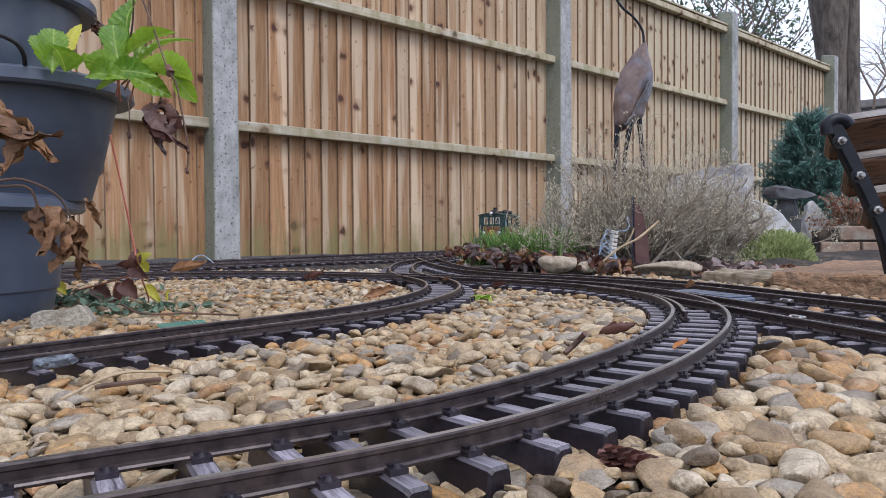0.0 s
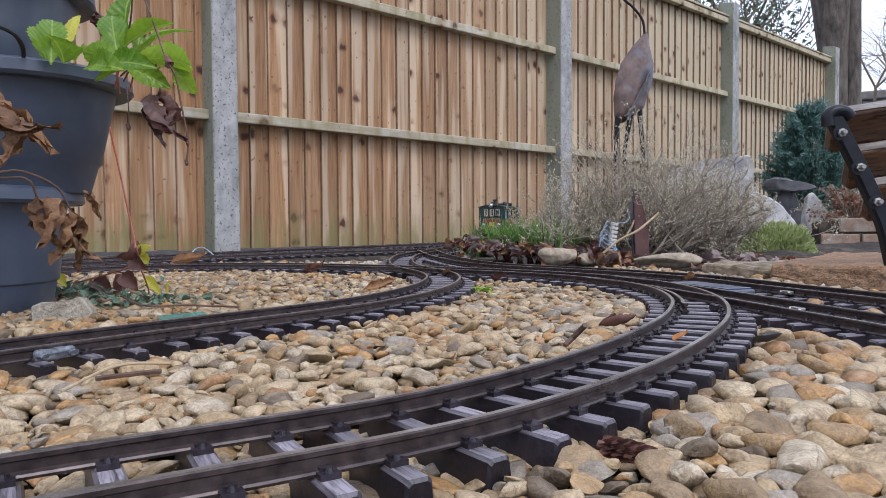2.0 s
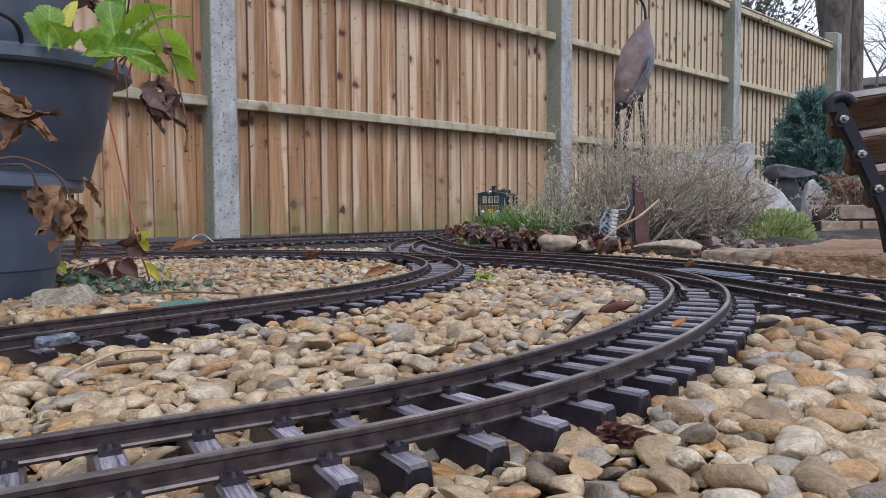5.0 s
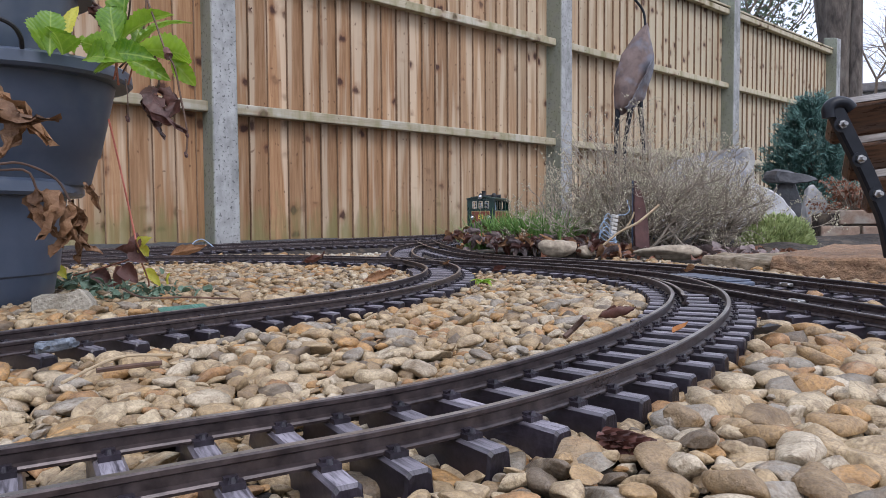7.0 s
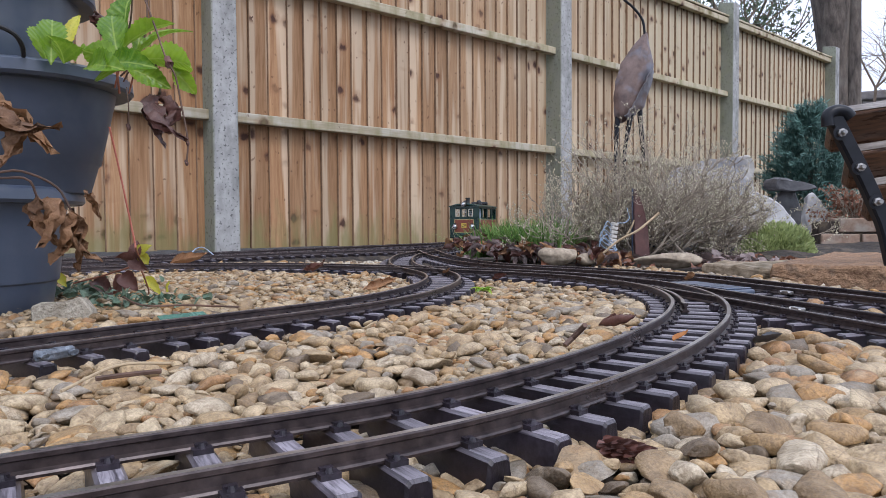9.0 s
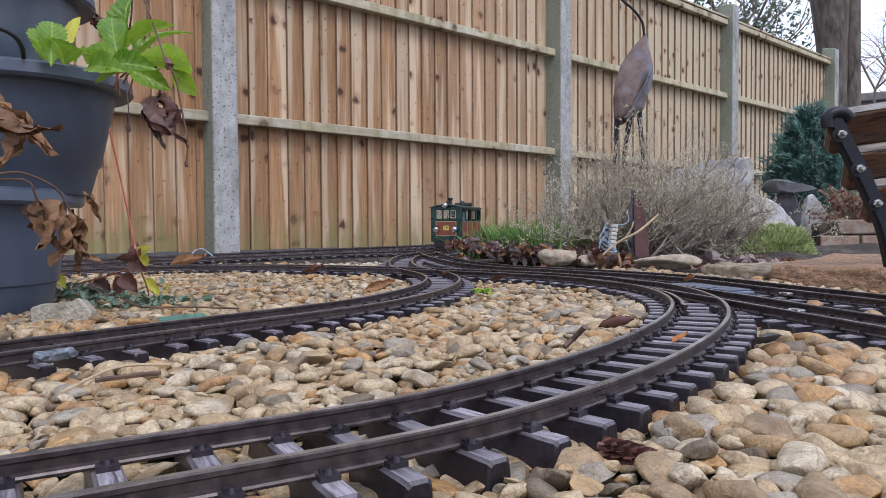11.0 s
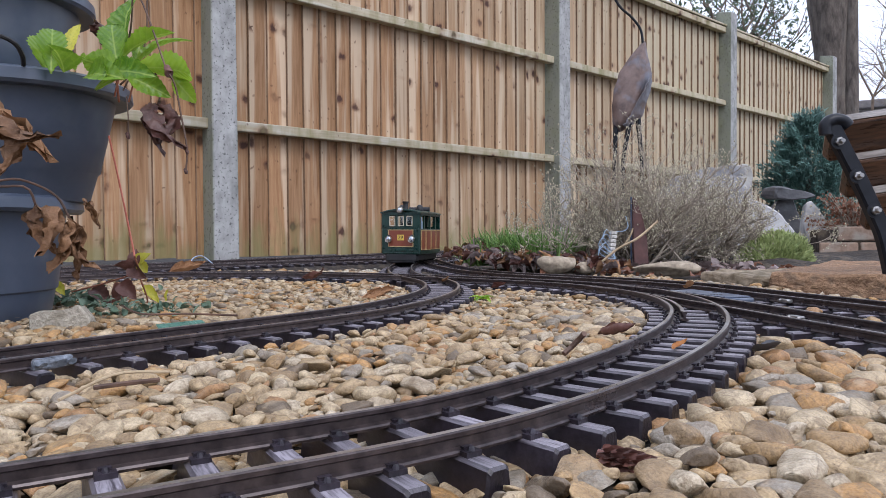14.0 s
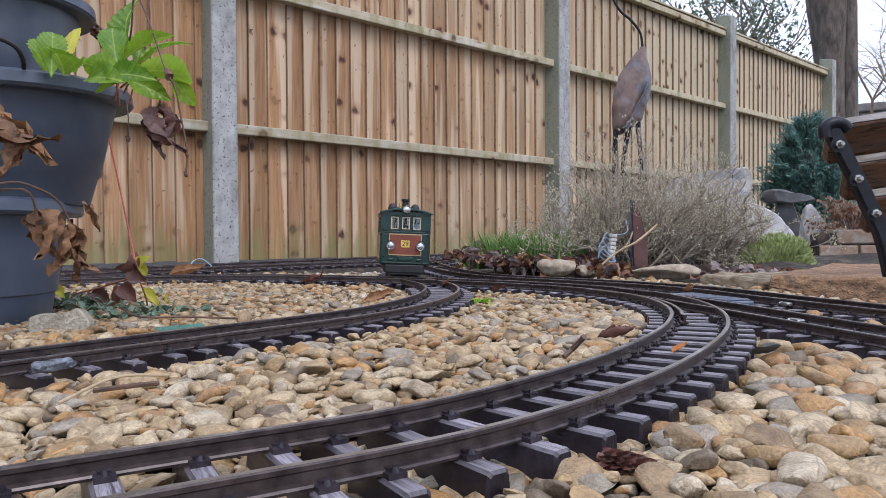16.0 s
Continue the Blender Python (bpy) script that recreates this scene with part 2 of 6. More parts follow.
def sleeper_mat():
    """Dark moulded plastic with a wood grain, its crown coloured grey for sky sheen."""
    m, nt, b = mat("brown sleeper plastic", 0.36, 0, 0.5)
    info = nd(nt, "ShaderNodeObjectInfo").outputs["Random"]
    sh = nd(nt, "ShaderNodeVectorMath", {0: info, 1: (13.0, 7.0, 5.0)}, operation="MULTIPLY").outputs[0]
    fine = noise_tex(nt, coords(nt, (1, 1, 1), sh), 320, 4, 0.6)
    grain = noise_tex(nt, coords(nt, (60, 620, 200), sh), 1.0, 4, 0.6, 0.3)
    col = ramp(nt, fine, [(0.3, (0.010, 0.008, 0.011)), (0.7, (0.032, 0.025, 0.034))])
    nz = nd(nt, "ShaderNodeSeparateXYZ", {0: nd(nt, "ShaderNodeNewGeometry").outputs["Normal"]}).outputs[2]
    # sky sheen put into the colour: upward faces go pale in grain streaks
    top_sheen = mix(nt, 1.0, ramp(nt, nz, [(0.6, (0, 0, 0)), (0.95, (1, 1, 1))]), ramp(nt, grain, [(0.34, (0.12, 0.12, 0.12)), (0.56, (1, 1, 1))]), "MULTIPLY")
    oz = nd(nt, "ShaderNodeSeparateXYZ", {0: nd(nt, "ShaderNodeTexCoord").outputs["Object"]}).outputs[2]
    top_sheen = mix(nt, 1.0, top_sheen, nd(nt, "ShaderNodeMapRange", {"Value": oz, "From Min": 0.0095, "From Max": 0.0105, "To Min": 1.0, "To Max": 0.0}).outputs[0], "MULTIPLY")
    col = mix(nt, top_sheen, col, (0.27, 0.245, 0.275))
    tone = nd(nt, "ShaderNodeMapRange", {"Value": info, "To Min": 0.75, "To Max": 1.3}).outputs[0]
    col = nd(nt, "ShaderNodeHueSaturation", {"Color": col, "Value": tone}).outputs[0]
    nt.links.new(col, b.inputs["Base Color"])
    nt.links.new(nd(nt, "ShaderNodeMapRange", {"Value": grain, "To Min": 0.22, "To Max": 0.5}).outputs[0], b.inputs["Roughness"])
    bump(nt, b, grain, 0.5, 0.0008)
    return m


def leaf_mat(name, lo, hi, vein, rough=0.45, through=0.35, spots=None):
    m, nt, b = mat(name, rough)
    inf = nd(nt, "ShaderNodeObjectInfo").outputs["Random"]
    isl = nd(nt, "ShaderNodeNewGeometry").outputs["Random Per Island"]
    r = nd(nt, "ShaderNodeMath", {0: nd(nt, "ShaderNodeMath", {0: isl, 1: inf}, operation="ADD").outputs[0]}, operation="FRACT").outputs[0]
    pos = nd(nt, "ShaderNodeTexCoord").outputs["Object"]
    f = noise_tex(nt, pos, 70, 4, 0.6)
    k = nd(nt, "ShaderNodeMath", {0: nd(nt, "ShaderNodeMath", {0: r, 1: 0.6}, operation="MULTIPLY").outputs[0], 1: nd(nt, "ShaderNodeMath", {0: f, 1: 0.6}, operation="MULTIPLY").outputs[0]}, operation="ADD").outputs[0]
    col = ramp(nt, k, [(0.2, lo), (0.85, hi)])
    fine = noise_tex(nt, pos, 400, 3, 0.6)
    col = mix(nt, ramp(nt, fine, [(0.5, (0, 0, 0)), (0.75, (0.5, 0.5, 0.5))]), col, vein)
    if spots:
        col = mix(nt, ramp(nt, noise_tex(nt, pos, 45, 3), [(0.55, (0, 0, 0)), (0.66, (0.8, 0.8, 0.8))]), col, spots)
    nt.links.new(col, b.inputs["Base Color"])
    crisp = nd(nt, "ShaderNodeMath", {0: fine, 1: nd(nt, "ShaderNodeMath", {0: f, 1: 4.0 if rough >= 0.65 else 0.0}, operation="MULTIPLY").outputs[0]}, operation="ADD").outputs[0]
    bump(nt, b, crisp, 0.7 if rough >= 0.65 else 0.4, 0.0016 if rough >= 0.65 else 0.0008)
    if through:
        tr = nd(nt, "ShaderNodeBsdfTranslucent", {"Color": col})
        ms = nd(nt, "ShaderNodeMixShader", {0: through, 1: b.outputs[0], 2: tr.outputs[0]})
        nt.links.new(ms.outputs[0], nt.nodes["Material Output"].inputs[0])
    return m


def veined_leaf(name, lo, hi, vein, rough=0.4, through=0.4):
    """A living leaf lying along its own x axis: pale midrib, side veins running forward, puckered between them."""
    m = leaf_mat(name, lo, hi, hi, rough, through)
    nt = m.node_tree
    b = nt.nodes["Principled BSDF"]
    old = b.inputs["Base Color"].links[0].from_socket
    sp = nd(nt, "ShaderNodeSeparateXYZ", {0: nd(nt, "ShaderNodeTexCoord").outputs["Object"]})
    ay = nd(nt, "ShaderNodeMath", {0: sp.outputs[1]}, operation="ABSOLUTE").outputs[0]
    rib = ramp(nt, nd(nt, "ShaderNodeMath", {0: ay, 1: 500.0}, operation="MULTIPLY").outputs[0], [(0.2, (0.6, 0.6, 0.6)), (0.5, (0, 0, 0))])
    run = nd(nt, "ShaderNodeMath", {0: sp.outputs[0], 1: nd(nt, "ShaderNodeMath", {0: ay, 1: 0.9}, operation="MULTIPLY").outputs[0]}, operation="SUBTRACT").outputs[0]
    wave = nd(nt, "ShaderNodeMath", {0: nd(nt, "ShaderNodeMath", {0: run, 1: 900.0}, operation="MULTIPLY").outputs[0]}, operation="SINE").outputs[0]
    side = ramp(nt, nd(nt, "ShaderNodeMapRange", {"Value": wave, "From Min": -1, "From Max": 1}).outputs[0], [(0.80, (0, 0, 0)), (0.97, (0.13, 0.13, 0.13))])
    col = mix(nt, rib, mix(nt, side, old, vein), vein)
    nt.links.new(col, b.inputs["Base Color"])
    for n in nt.nodes:
        if n.bl_idname == "ShaderNodeBsdfTranslucent":
            nt.links.new(col, n.inputs["Color"])
    bump(nt, b, wave, 0.3, 0.0009)
    return m


def concrete_mat():
    m, nt, b = mat("cast concrete", 0.85, 0, 0.3)
    v = coords(nt)
    f = noise_tex(nt, v, 18, 5, 0.6)
    col = ramp(nt, f, [(0.3, (0.26, 0.26, 0.25)), (0.7, (0.44, 0.44, 0.43))])
    pit = noise_tex(nt, v, 95, 3, 0.5)
    col = mix(nt, ramp(nt, pit, [(0.58, (0, 0, 0)), (0.66, (0.85, 0.85, 0.85))]), col, (0.09, 0.09, 0.09))
    st = noise_tex(nt, coords(nt, (1, 1, 0.35)), 7, 4, 0.65)
    col = mix(nt, ramp(nt, st, [(0.48, (0, 0, 0)), (0.66, (0.75, 0.75, 0.75))]), col, (0.11, 0.115, 0.11))
    nx = nd(nt, "ShaderNodeSeparateXYZ", {0: nd(nt, "ShaderNodeTexCoord").outputs["Normal"]}).outputs[0]
    side = nd(nt, "ShaderNodeMath", {0: nd(nt, "ShaderNodeMath", {0: nx}, operation="ABSOLUTE").outputs[0], 1: f}, operation="MULTIPLY").outputs[0]
    col = mix(nt, nd(nt, "ShaderNodeMath", {0: side, 1: 1.1}, operation="MULTIPLY").outputs[0], col, (0.17, 0.19, 0.10))
    nt.links.new(col, b.inputs["Base Color"])
    bump(nt, b, pit, 0.5, 0.002)
    return m


M_BOARD = fence_wood("feather edge softwood", (0.235, 0.116, 0.051), (0.445, 0.264, 0.139), (0.575, 0.45, 0.315))
# edge colour holds the shade of the board gaps as well as dirt
M_BOARDEDGE = shade("dirty sawn board edge", (0.17, 0.105, 0.062), (0.31, 0.20, 0.12), 40, 0.85, 0, 0.4, 0.001, None, 8, 0.2)
M_ARRIS = fence_wood("weathered arris rail wood", (0.32, 0.27, 0.18), (0.47, 0.41, 0.30), (0.50, 0.47, 0.40), rail=True)
M_CONC = concrete_mat()
M_PEB = pebble_mat()
M_RAIL = rail_mat()
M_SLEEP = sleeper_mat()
M_SOIL = shade("damp soil and grit", (0.010, 0.0075, 0.006), (0.040, 0.029, 0.021), 70, 0.9, 0, 0.8, 0.006, (0.10, 0.075, 0.05), 30)
M_POT = shade("slate grey plastic", (0.046, 0.062, 0.094), (0.064, 0.081, 0.118), 30, 0.36, 0, 0.08, 0.0006, (0.105, 0.12, 0.145), 12)
M_LEAF = veined_leaf("fresh toothed leaf", (0.07, 0.19, 0.015), (0.30, 0.46, 0.035), (0.40, 0.52, 0.10), 0.32, 0.42)
M_DEAD = leaf_mat("withered leaf", (0.07, 0.030, 0.014), (0.36, 0.19, 0.09), (0.32, 0.19, 0.10), 0.65, 0.15)
M_ORANGE = leaf_mat("orange leaf scrap", (0.35, 0.12, 0.02), (0.55, 0.24, 0.05), (0.4, 0.2, 0.08), 0.5, 0.2)
M_DARKLEAF = leaf_mat("dark red withered leaf", (0.045, 0.02, 0.016), (0.15, 0.06, 0.045), (0.20, 0.10, 0.08), 0.5, 0.15)
M_YELLOW = leaf_mat("yellowing leaf", (0.42, 0.40, 0.04), (0.65, 0.60, 0.08), (0.25, 0.33, 0.05), 0.5, 0.35)
M_IVY = leaf_mat("ivy leaf", (0.04, 0.085, 0.045), (0.15, 0.225, 0.155), (0.24, 0.31, 0.25), 0.5, 0.1)
M_GRASS = leaf_mat("green grass blade", (0.05, 0.13, 0.03), (0.22, 0.37, 0.10), (0.32, 0.40, 0.18), 0.5, 0.35)
M_TWIG = shade("grey heather twig", (0.20, 0.165, 0.13), (0.45, 0.385, 0.305), 60, 0.85, 0, 0.3, 0.001)
M_BUD = shade("dry heather bud", (0.34, 0.31, 0.21), (0.56, 0.51, 0.38), 90, 0.9, 0, 0.3, 0.001)
M_STEM = shade("reddish stem", (0.30, 0.10, 0.06), (0.48, 0.20, 0.13), 60, 0.5)
M_BROWNSTEM = shade("dry brown stem", (0.06, 0.035, 0.025), (0.16, 0.09, 0.06), 60, 0.7)
M_STONE = shade("pale sandstone boulder", (0.19, 0.15, 0.105), (0.44, 0.365, 0.27), 90, 0.8, 0, 0.5, 0.004, (0.25, 0.21, 0.16), 14)
M_EDGE = shade("broken brown sandstone", (0.15, 0.115, 0.075), (0.42, 0.335, 0.235), 60, 0.9, 0, 0.7, 0.005, (0.13, 0.10, 0.055), 20)
M_SLATE = shade("grey slate boulder", (0.17, 0.17, 0.18), (0.34, 0.34, 0.35), 22, 0.7, 0, 0.5, 0.006, (0.42, 0.40, 0.36), 9)
M_REDSLATE = shade("dark red slate", (0.045, 0.018, 0.016), (0.11, 0.045, 0.038), 30, 0.5, 0, 0.4, 0.004)
M_DARKSLATE = shade("dark wet slate", (0.035, 0.035, 0.04), (0.10, 0.10, 0.105), 25, 0.45, 0, 0.5, 0.005)
M_WHITEROCK = shade("white grey quartz rock", (0.28, 0.28, 0.28), (0.54, 0.53, 0.52), 20, 0.6, 0, 0.5, 0.006, (0.24, 0.24, 0.24), 11)
M_TERRA = shade("orange brown sandstone slab", (0.17, 0.09, 0.048), (0.42, 0.26, 0.15), 120, 0.95, 0, 0.9, 0.008, (0.15, 0.10, 0.065), 45)
M_BRICK = shade("weathered brick", (0.17, 0.115, 0.085), (0.31, 0.215, 0.155), 60, 0.9, 0, 0.6, 0.003, (0.28, 0.26, 0.22), 15, 0.15)
M_MOSS = leaf_mat("yellow green moss", (0.20, 0.27, 0.09), (0.50, 0.56, 0.25), (0.56, 0.58, 0.34), 0.7, 0.3)
M_CONIFER = leaf_mat("blue green conifer needles", (0.035, 0.095, 0.082), (0.11, 0.215, 0.185), (0.15, 0.26, 0.225), 0.6, 0.1)
M_RUST = shade("rusted sheet metal", (0.10, 0.070, 0.062), (0.24, 0.170, 0.148), 25, 0.5, 0.3, 0.4, 0.003, (0.20, 0.22, 0.27), 9)
M_ZINC = shade("blue grey weathered sheet metal", (0.10, 0.085, 0.085), (0.25, 0.255, 0.285), 22, 0.5, 0.2, 0.5, 0.004, (0.15, 0.105, 0.09), 12)
M_IRON = shade("black painted cast iron", (0.006, 0.007, 0.010), (0.016, 0.018, 0.024), 40, 0.38, 0.0, 0.15, 0.001, spec=0.25)
M_STEEL = shade("zinc plated steel", (0.20, 0.195, 0.19), (0.42, 0.41, 0.40), 80, 0.38, 0.9, 0.2, 0.0006)
M_BENCH = shade("dark oiled hardwood slat", (0.022, 0.012, 0.008), (0.13, 0.062, 0.032), 18, 0.30, 0, 0.3, 0.001, (0.018, 0.010, 0.007), 6, 0, (1.5, 12, 12))
M_BARK = shade("grey brown bark", (0.040, 0.031, 0.026), (0.17, 0.14, 0.115), 14, 0.9, 0, 1.0, 0.04, (0.21, 0.19, 0.165), 3, 0, (1, 1, 0.3))
M_FARTWIG = shade("bare far twig", (0.08, 0.06, 0.045), (0.20, 0.15, 0.11), 10, 0.9)
M_FARLEAF = leaf_mat("dark evergreen far foliage", (0.02, 0.04, 0.02), (0.07, 0.11, 0.05), (0.10, 0.14, 0.07), 0.7, 0.15)
M_RENDER = shade("pale grey house render", (0.42, 0.41, 0.40), (0.56, 0.55, 0.53), 6, 0.85)
M_BLUE = shade("blue painted boarding", (0.16, 0.30, 0.42), (0.24, 0.40, 0.52), 5, 0.6)
M_ROOF = shade("grey roof tile", (0.12, 0.11, 0.11), (0.22, 0.20, 0.19), 5, 0.8)
M_GLASS = shade("dark window glass", (0.03, 0.04, 0.05), (0.06, 0.07, 0.08), 3, 0.08)
M_TGREEN = shade("dark green tram enamel", (0.0025, 0.021, 0.016), (0.0055, 0.034, 0.026), 60, 0.3, 0, 0.06, 0.0003, (0.010, 0.036, 0.025), 20)
M_TRED = shade("oxide red tram panel", (0.15, 0.034, 0.016), (0.21, 0.055, 0.028), 60, 0.4, 0, 0.06, 0.0003)
M_TCREAM = shade("cream window lining", (0.42, 0.37, 0.28), (0.58, 0.52, 0.41), 60, 0.4)
M_PALEPEB = shade("pale limestone chipping", (0.30, 0.27, 0.21), (0.54, 0.49, 0.40), 60, 0.8)
M_GRIT = shade("gritty pale stone", (0.25, 0.22, 0.17), (0.50, 0.45, 0.36), 240, 0.95, 0, 1.0, 0.004, (0.20, 0.17, 0.12), 50)
M_TGOLD = shade("cream gold lining", (0.36, 0.25, 0.10), (0.50, 0.37, 0.18), 60, 0.4)
M_TBLACK = shade("black tram underframe", (0.005, 0.005, 0.006), (0.014, 0.014, 0.016), 80, 0.5)
M_TYEL = shade("yellow number plate", (0.62, 0.42, 0.06), (0.75, 0.55, 0.12), 60, 0.4)
M_LENS = shade("silvered lamp glass", (0.40, 0.42, 0.45), (0.72, 0.74, 0.78), 120, 0.1, 0.8)
M_CHROME = shade("worn nickel rim", (0.24, 0.22, 0.19), (0.42, 0.39, 0.34), 90, 0.3, 0.9)
M_BRASS = shade("polished brass", (0.55, 0.38, 0.12), (0.75, 0.56, 0.22), 60, 0.25, 0.95)
M_BLUECLOTH = shade("pale blue painted plastic", (0.32, 0.45, 0.62), (0.48, 0.60, 0.75), 60, 0.5)
M_BLUEBOX = shade("dark blue plastic", (0.02, 0.035, 0.075), (0.04, 0.06, 0.11), 60, 0.4)
M_WIRE = shade("pale blue wire", (0.25, 0.36, 0.50), (0.40, 0.52, 0.66), 60, 0.4)
M_WHITEPL = shade("grubby white plastic", (0.42, 0.40, 0.36), (0.66, 0.64, 0.60), 80, 0.5)
M_TIMBER = shade("pale weathered batten", (0.30, 0.22, 0.13), (0.46, 0.36, 0.23), 14, 0.8, 0, 0.4, 0.002, None, 8, 0, (1.5, 10, 10))
M_RUNNER = shade("coral red runner", (0.45, 0.11, 0.07), (0.62, 0.22, 0.16), 60, 0.45)
M_BLUEPLATE = shade("slate blue plastic cover", (0.045, 0.06, 0.095), (0.10, 0.125, 0.18), 60, 0.3, 0, 0.1, 0.0005, (0.16, 0.175, 0.21), 18)
M_GLINT = shade("wet silvery plastic", (0.035, 0.042, 0.055), (0.20, 0.225, 0.26), 160, 0.25, 0.1, 0.6, 0.002)
M_TEAL = shade("teal woven plastic mesh", (0.05, 0.15, 0.12), (0.12, 0.26, 0.20), 80, 0.5)


def glass_pane_mat():
    m, nt, b = mat("clear tram glazing", 0.05)
    b.inputs["Transmission Weight"].default_value = 1.0
    b.inputs["IOR"].default_value = 1.45
    b.inputs["Base Color"].default_value = (0.85, 0.9, 0.9, 1)
    return m


M_PANE = glass_pane_mat()


# ---------------------------------------------------------------- mesh helpers
def part(name, bm, material, parent=None, label="", smooth=False, m=None, sharp=42):
    me = bpy.data.meshes.new(name)
    if isinstance(bm, bmesh.types.BMesh):
        bm.normal_update()
        bm.to_mesh(me)
        bm.free()
    else:
        me.from_pydata(*bm)
        me.update()
    if material:
        me.materials.append(material)
    if smooth:
        me.polygons.foreach_set("use_smooth", [True] * len(me.polygons))
        me.set_sharp_from_angle(angle=radians(sharp))
        me.update()
    ob = new(name, me)
    if parent:
        ob.parent = parent
    if m is not None:
        ob.matrix_basis = m
    if label:
        ob["label"] = label
    return ob


def share(ob, parent, m):
    """Another object on the same mesh."""
    o = new(ob.name.split(".")[0], ob.data)
    o.parent = parent
    o.matrix_basis = m
    return o


def thing(name, m, label, category, group="", kind=""):
    e = new(name)
    e.empty_display_size = 0.05
    e.matrix_basis = m
    return tagged(e, label, category, group, kind)


def box(bm, lo, hi, bev=0.0, m=None):
    c = [(a + b) / 2 for a, b in zip(lo, hi)]
    s = [b - a for a, b in zip(lo, hi)]
    vs = bmesh.ops.create_cube(bm, size=1.0, matrix=Matrix.Translation(c) @ Matrix.Diagonal((*s, 1)))["verts"]
    if bev:
        es = list({e for v in vs for e in v.link_edges})
        r = bmesh.ops.bevel(bm, geom=es, offset=bev, segments=2, affect="EDGES", profile=0.5)
        vs = list({v for f in r["faces"] for v in f.verts} | {v for v in vs if v.is_valid})
    if m is not None:
        bmesh.ops.transform(bm, matrix=m, verts=vs)
    return bm


def boxed(lo, hi, bev=0.0, m=None):
    return box(bmesh.new(), lo, hi, bev, m)


def lathe(profile, n=24, cap=True):
    """A turned form round z from (radius, height) pairs."""
    bm = bmesh.new()
    rings = [[bm.verts.new((r * math.cos(2 * math.pi * i / n), r * math.sin(2 * math.pi * i / n), z)) for i in range(n)] for r, z in profile]
    for a, b in zip(rings, rings[1:]):
        for i in range(n):
            bm.faces.new((a[i], a[(i + 1) % n], b[(i + 1) % n], b[i]))
    if cap:
        bm.faces.new(rings[0][::-1])
        bm.faces.new(rings[-1])
    return bm


def tube(pts, radii, n=6, bm=None):
    """A round tapering rod through points."""
    bm = bm or bmesh.new()
    pts = [Vector(p) for p in pts]
    if isinstance(radii, (int, float)):
        radii = [radii] * len(pts)
    rings, side = [], None
    for i, p in enumerate(pts):
        d = (pts[min(i + 1, len(pts) - 1)] - pts[max(i - 1, 0)]).normalized()
        side = (d.orthogonal() if side is None else side - d * side.dot(d)).normalized()
        up = d.cross(side)
        rings.append([bm.verts.new(p + (side * math.cos(2 * math.pi * k / n) + up * math.sin(2 * math.pi * k / n)) * radii[i]) for k in range(n)])
    for a, b in zip(rings, rings[1:]):
        for k in range(n):
            bm.faces.new((a[k], a[(k + 1) % n], b[(k + 1) % n], b[k]))
    bm.faces.new(rings[0][::-1])
    bm.faces.new(rings[-1])
    return bm


def spline(ctrl, step=0.006):
    """An even polyline through control points (Catmull-Rom)."""
    c = [Vector((*p, 0)) if len(p) == 2 else Vector(p) for p in ctrl]
    c = [c[0] * 2 - c[1]] + c + [c[-1] * 2 - c[-2]]
    out = []
    for a, b, d, e in zip(c, c[1:], c[2:], c[3:]):
        for k in range(24):
            t = k / 24
            out.append(0.5 * ((2 * b) + (d - a) * t + (2 * a - 5 * b + 4 * d - e) * t * t + (3 * b - a - 3 * d + e) * t ** 3))
    out.append(c[-2])
    return even(out, step)


def even(pts, step):
    run = [0.0]
    for a, b in zip(pts, pts[1:]):
        run.append(run[-1] + (b - a).length)
    n = max(2, int(run[-1] / step))
    res, j = [], 0
    for i in range(n + 1):
        s = run[-1] * i / n
        while j < len(run) - 2 and run[j + 1] < s:
            j += 1
        f = (s - run[j]) / max(1e-9, run[j + 1] - run[j])
        res.append(pts[j].lerp(pts[j + 1], f))
    return res


def tangents(pts):
    return [(pts[min(i + 1, len(pts) - 1)] - pts[max(i - 1, 0)]).normalized() for i in range(len(pts))]

# ---------------------------------------------------------------- ground
def build_ground():
    bm = bmesh.new()
    n = 40
    bmesh.ops.create_grid(bm, x_segments=n, y_segments=n, size=1.0)
    for v in bm.verts:
        r = max(abs(v.co.x), abs(v.co.y))
        v.co *= 150 * r ** 3.2 if r > 0 else 1
        if v.co.length > 15:
            v.co.z = 0.0
    g = part("ground", bm, M_SOIL)
    g.location = (0, 1.0, -0.004)
    return tagged(g, "damp brown soil with grit reaching out to the horizon", "ground", kind="structure")


ground = build_ground()

# ---------------------------------------------------------------- the lines of the model railway
LINE_A = spline([(-0.33, 0.077), (-0.22, 0.145), (-0.110, 0.212), (-0.001, 0.280), (0.086, 0.369), (0.157, 0.469), (0.215, 0.578), (0.254, 0.697),
                 (0.264, 0.822), (0.234, 0.945), (0.169, 1.046), (0.08, 1.128), (-0.02, 1.20), (-0.12, 1.262), (-0.25, 1.325),
                 (-0.38, 1.365), (-0.52, 1.362), (-0.66, 1.30), (-0.78, 1.20), (-0.90, 1.05)])
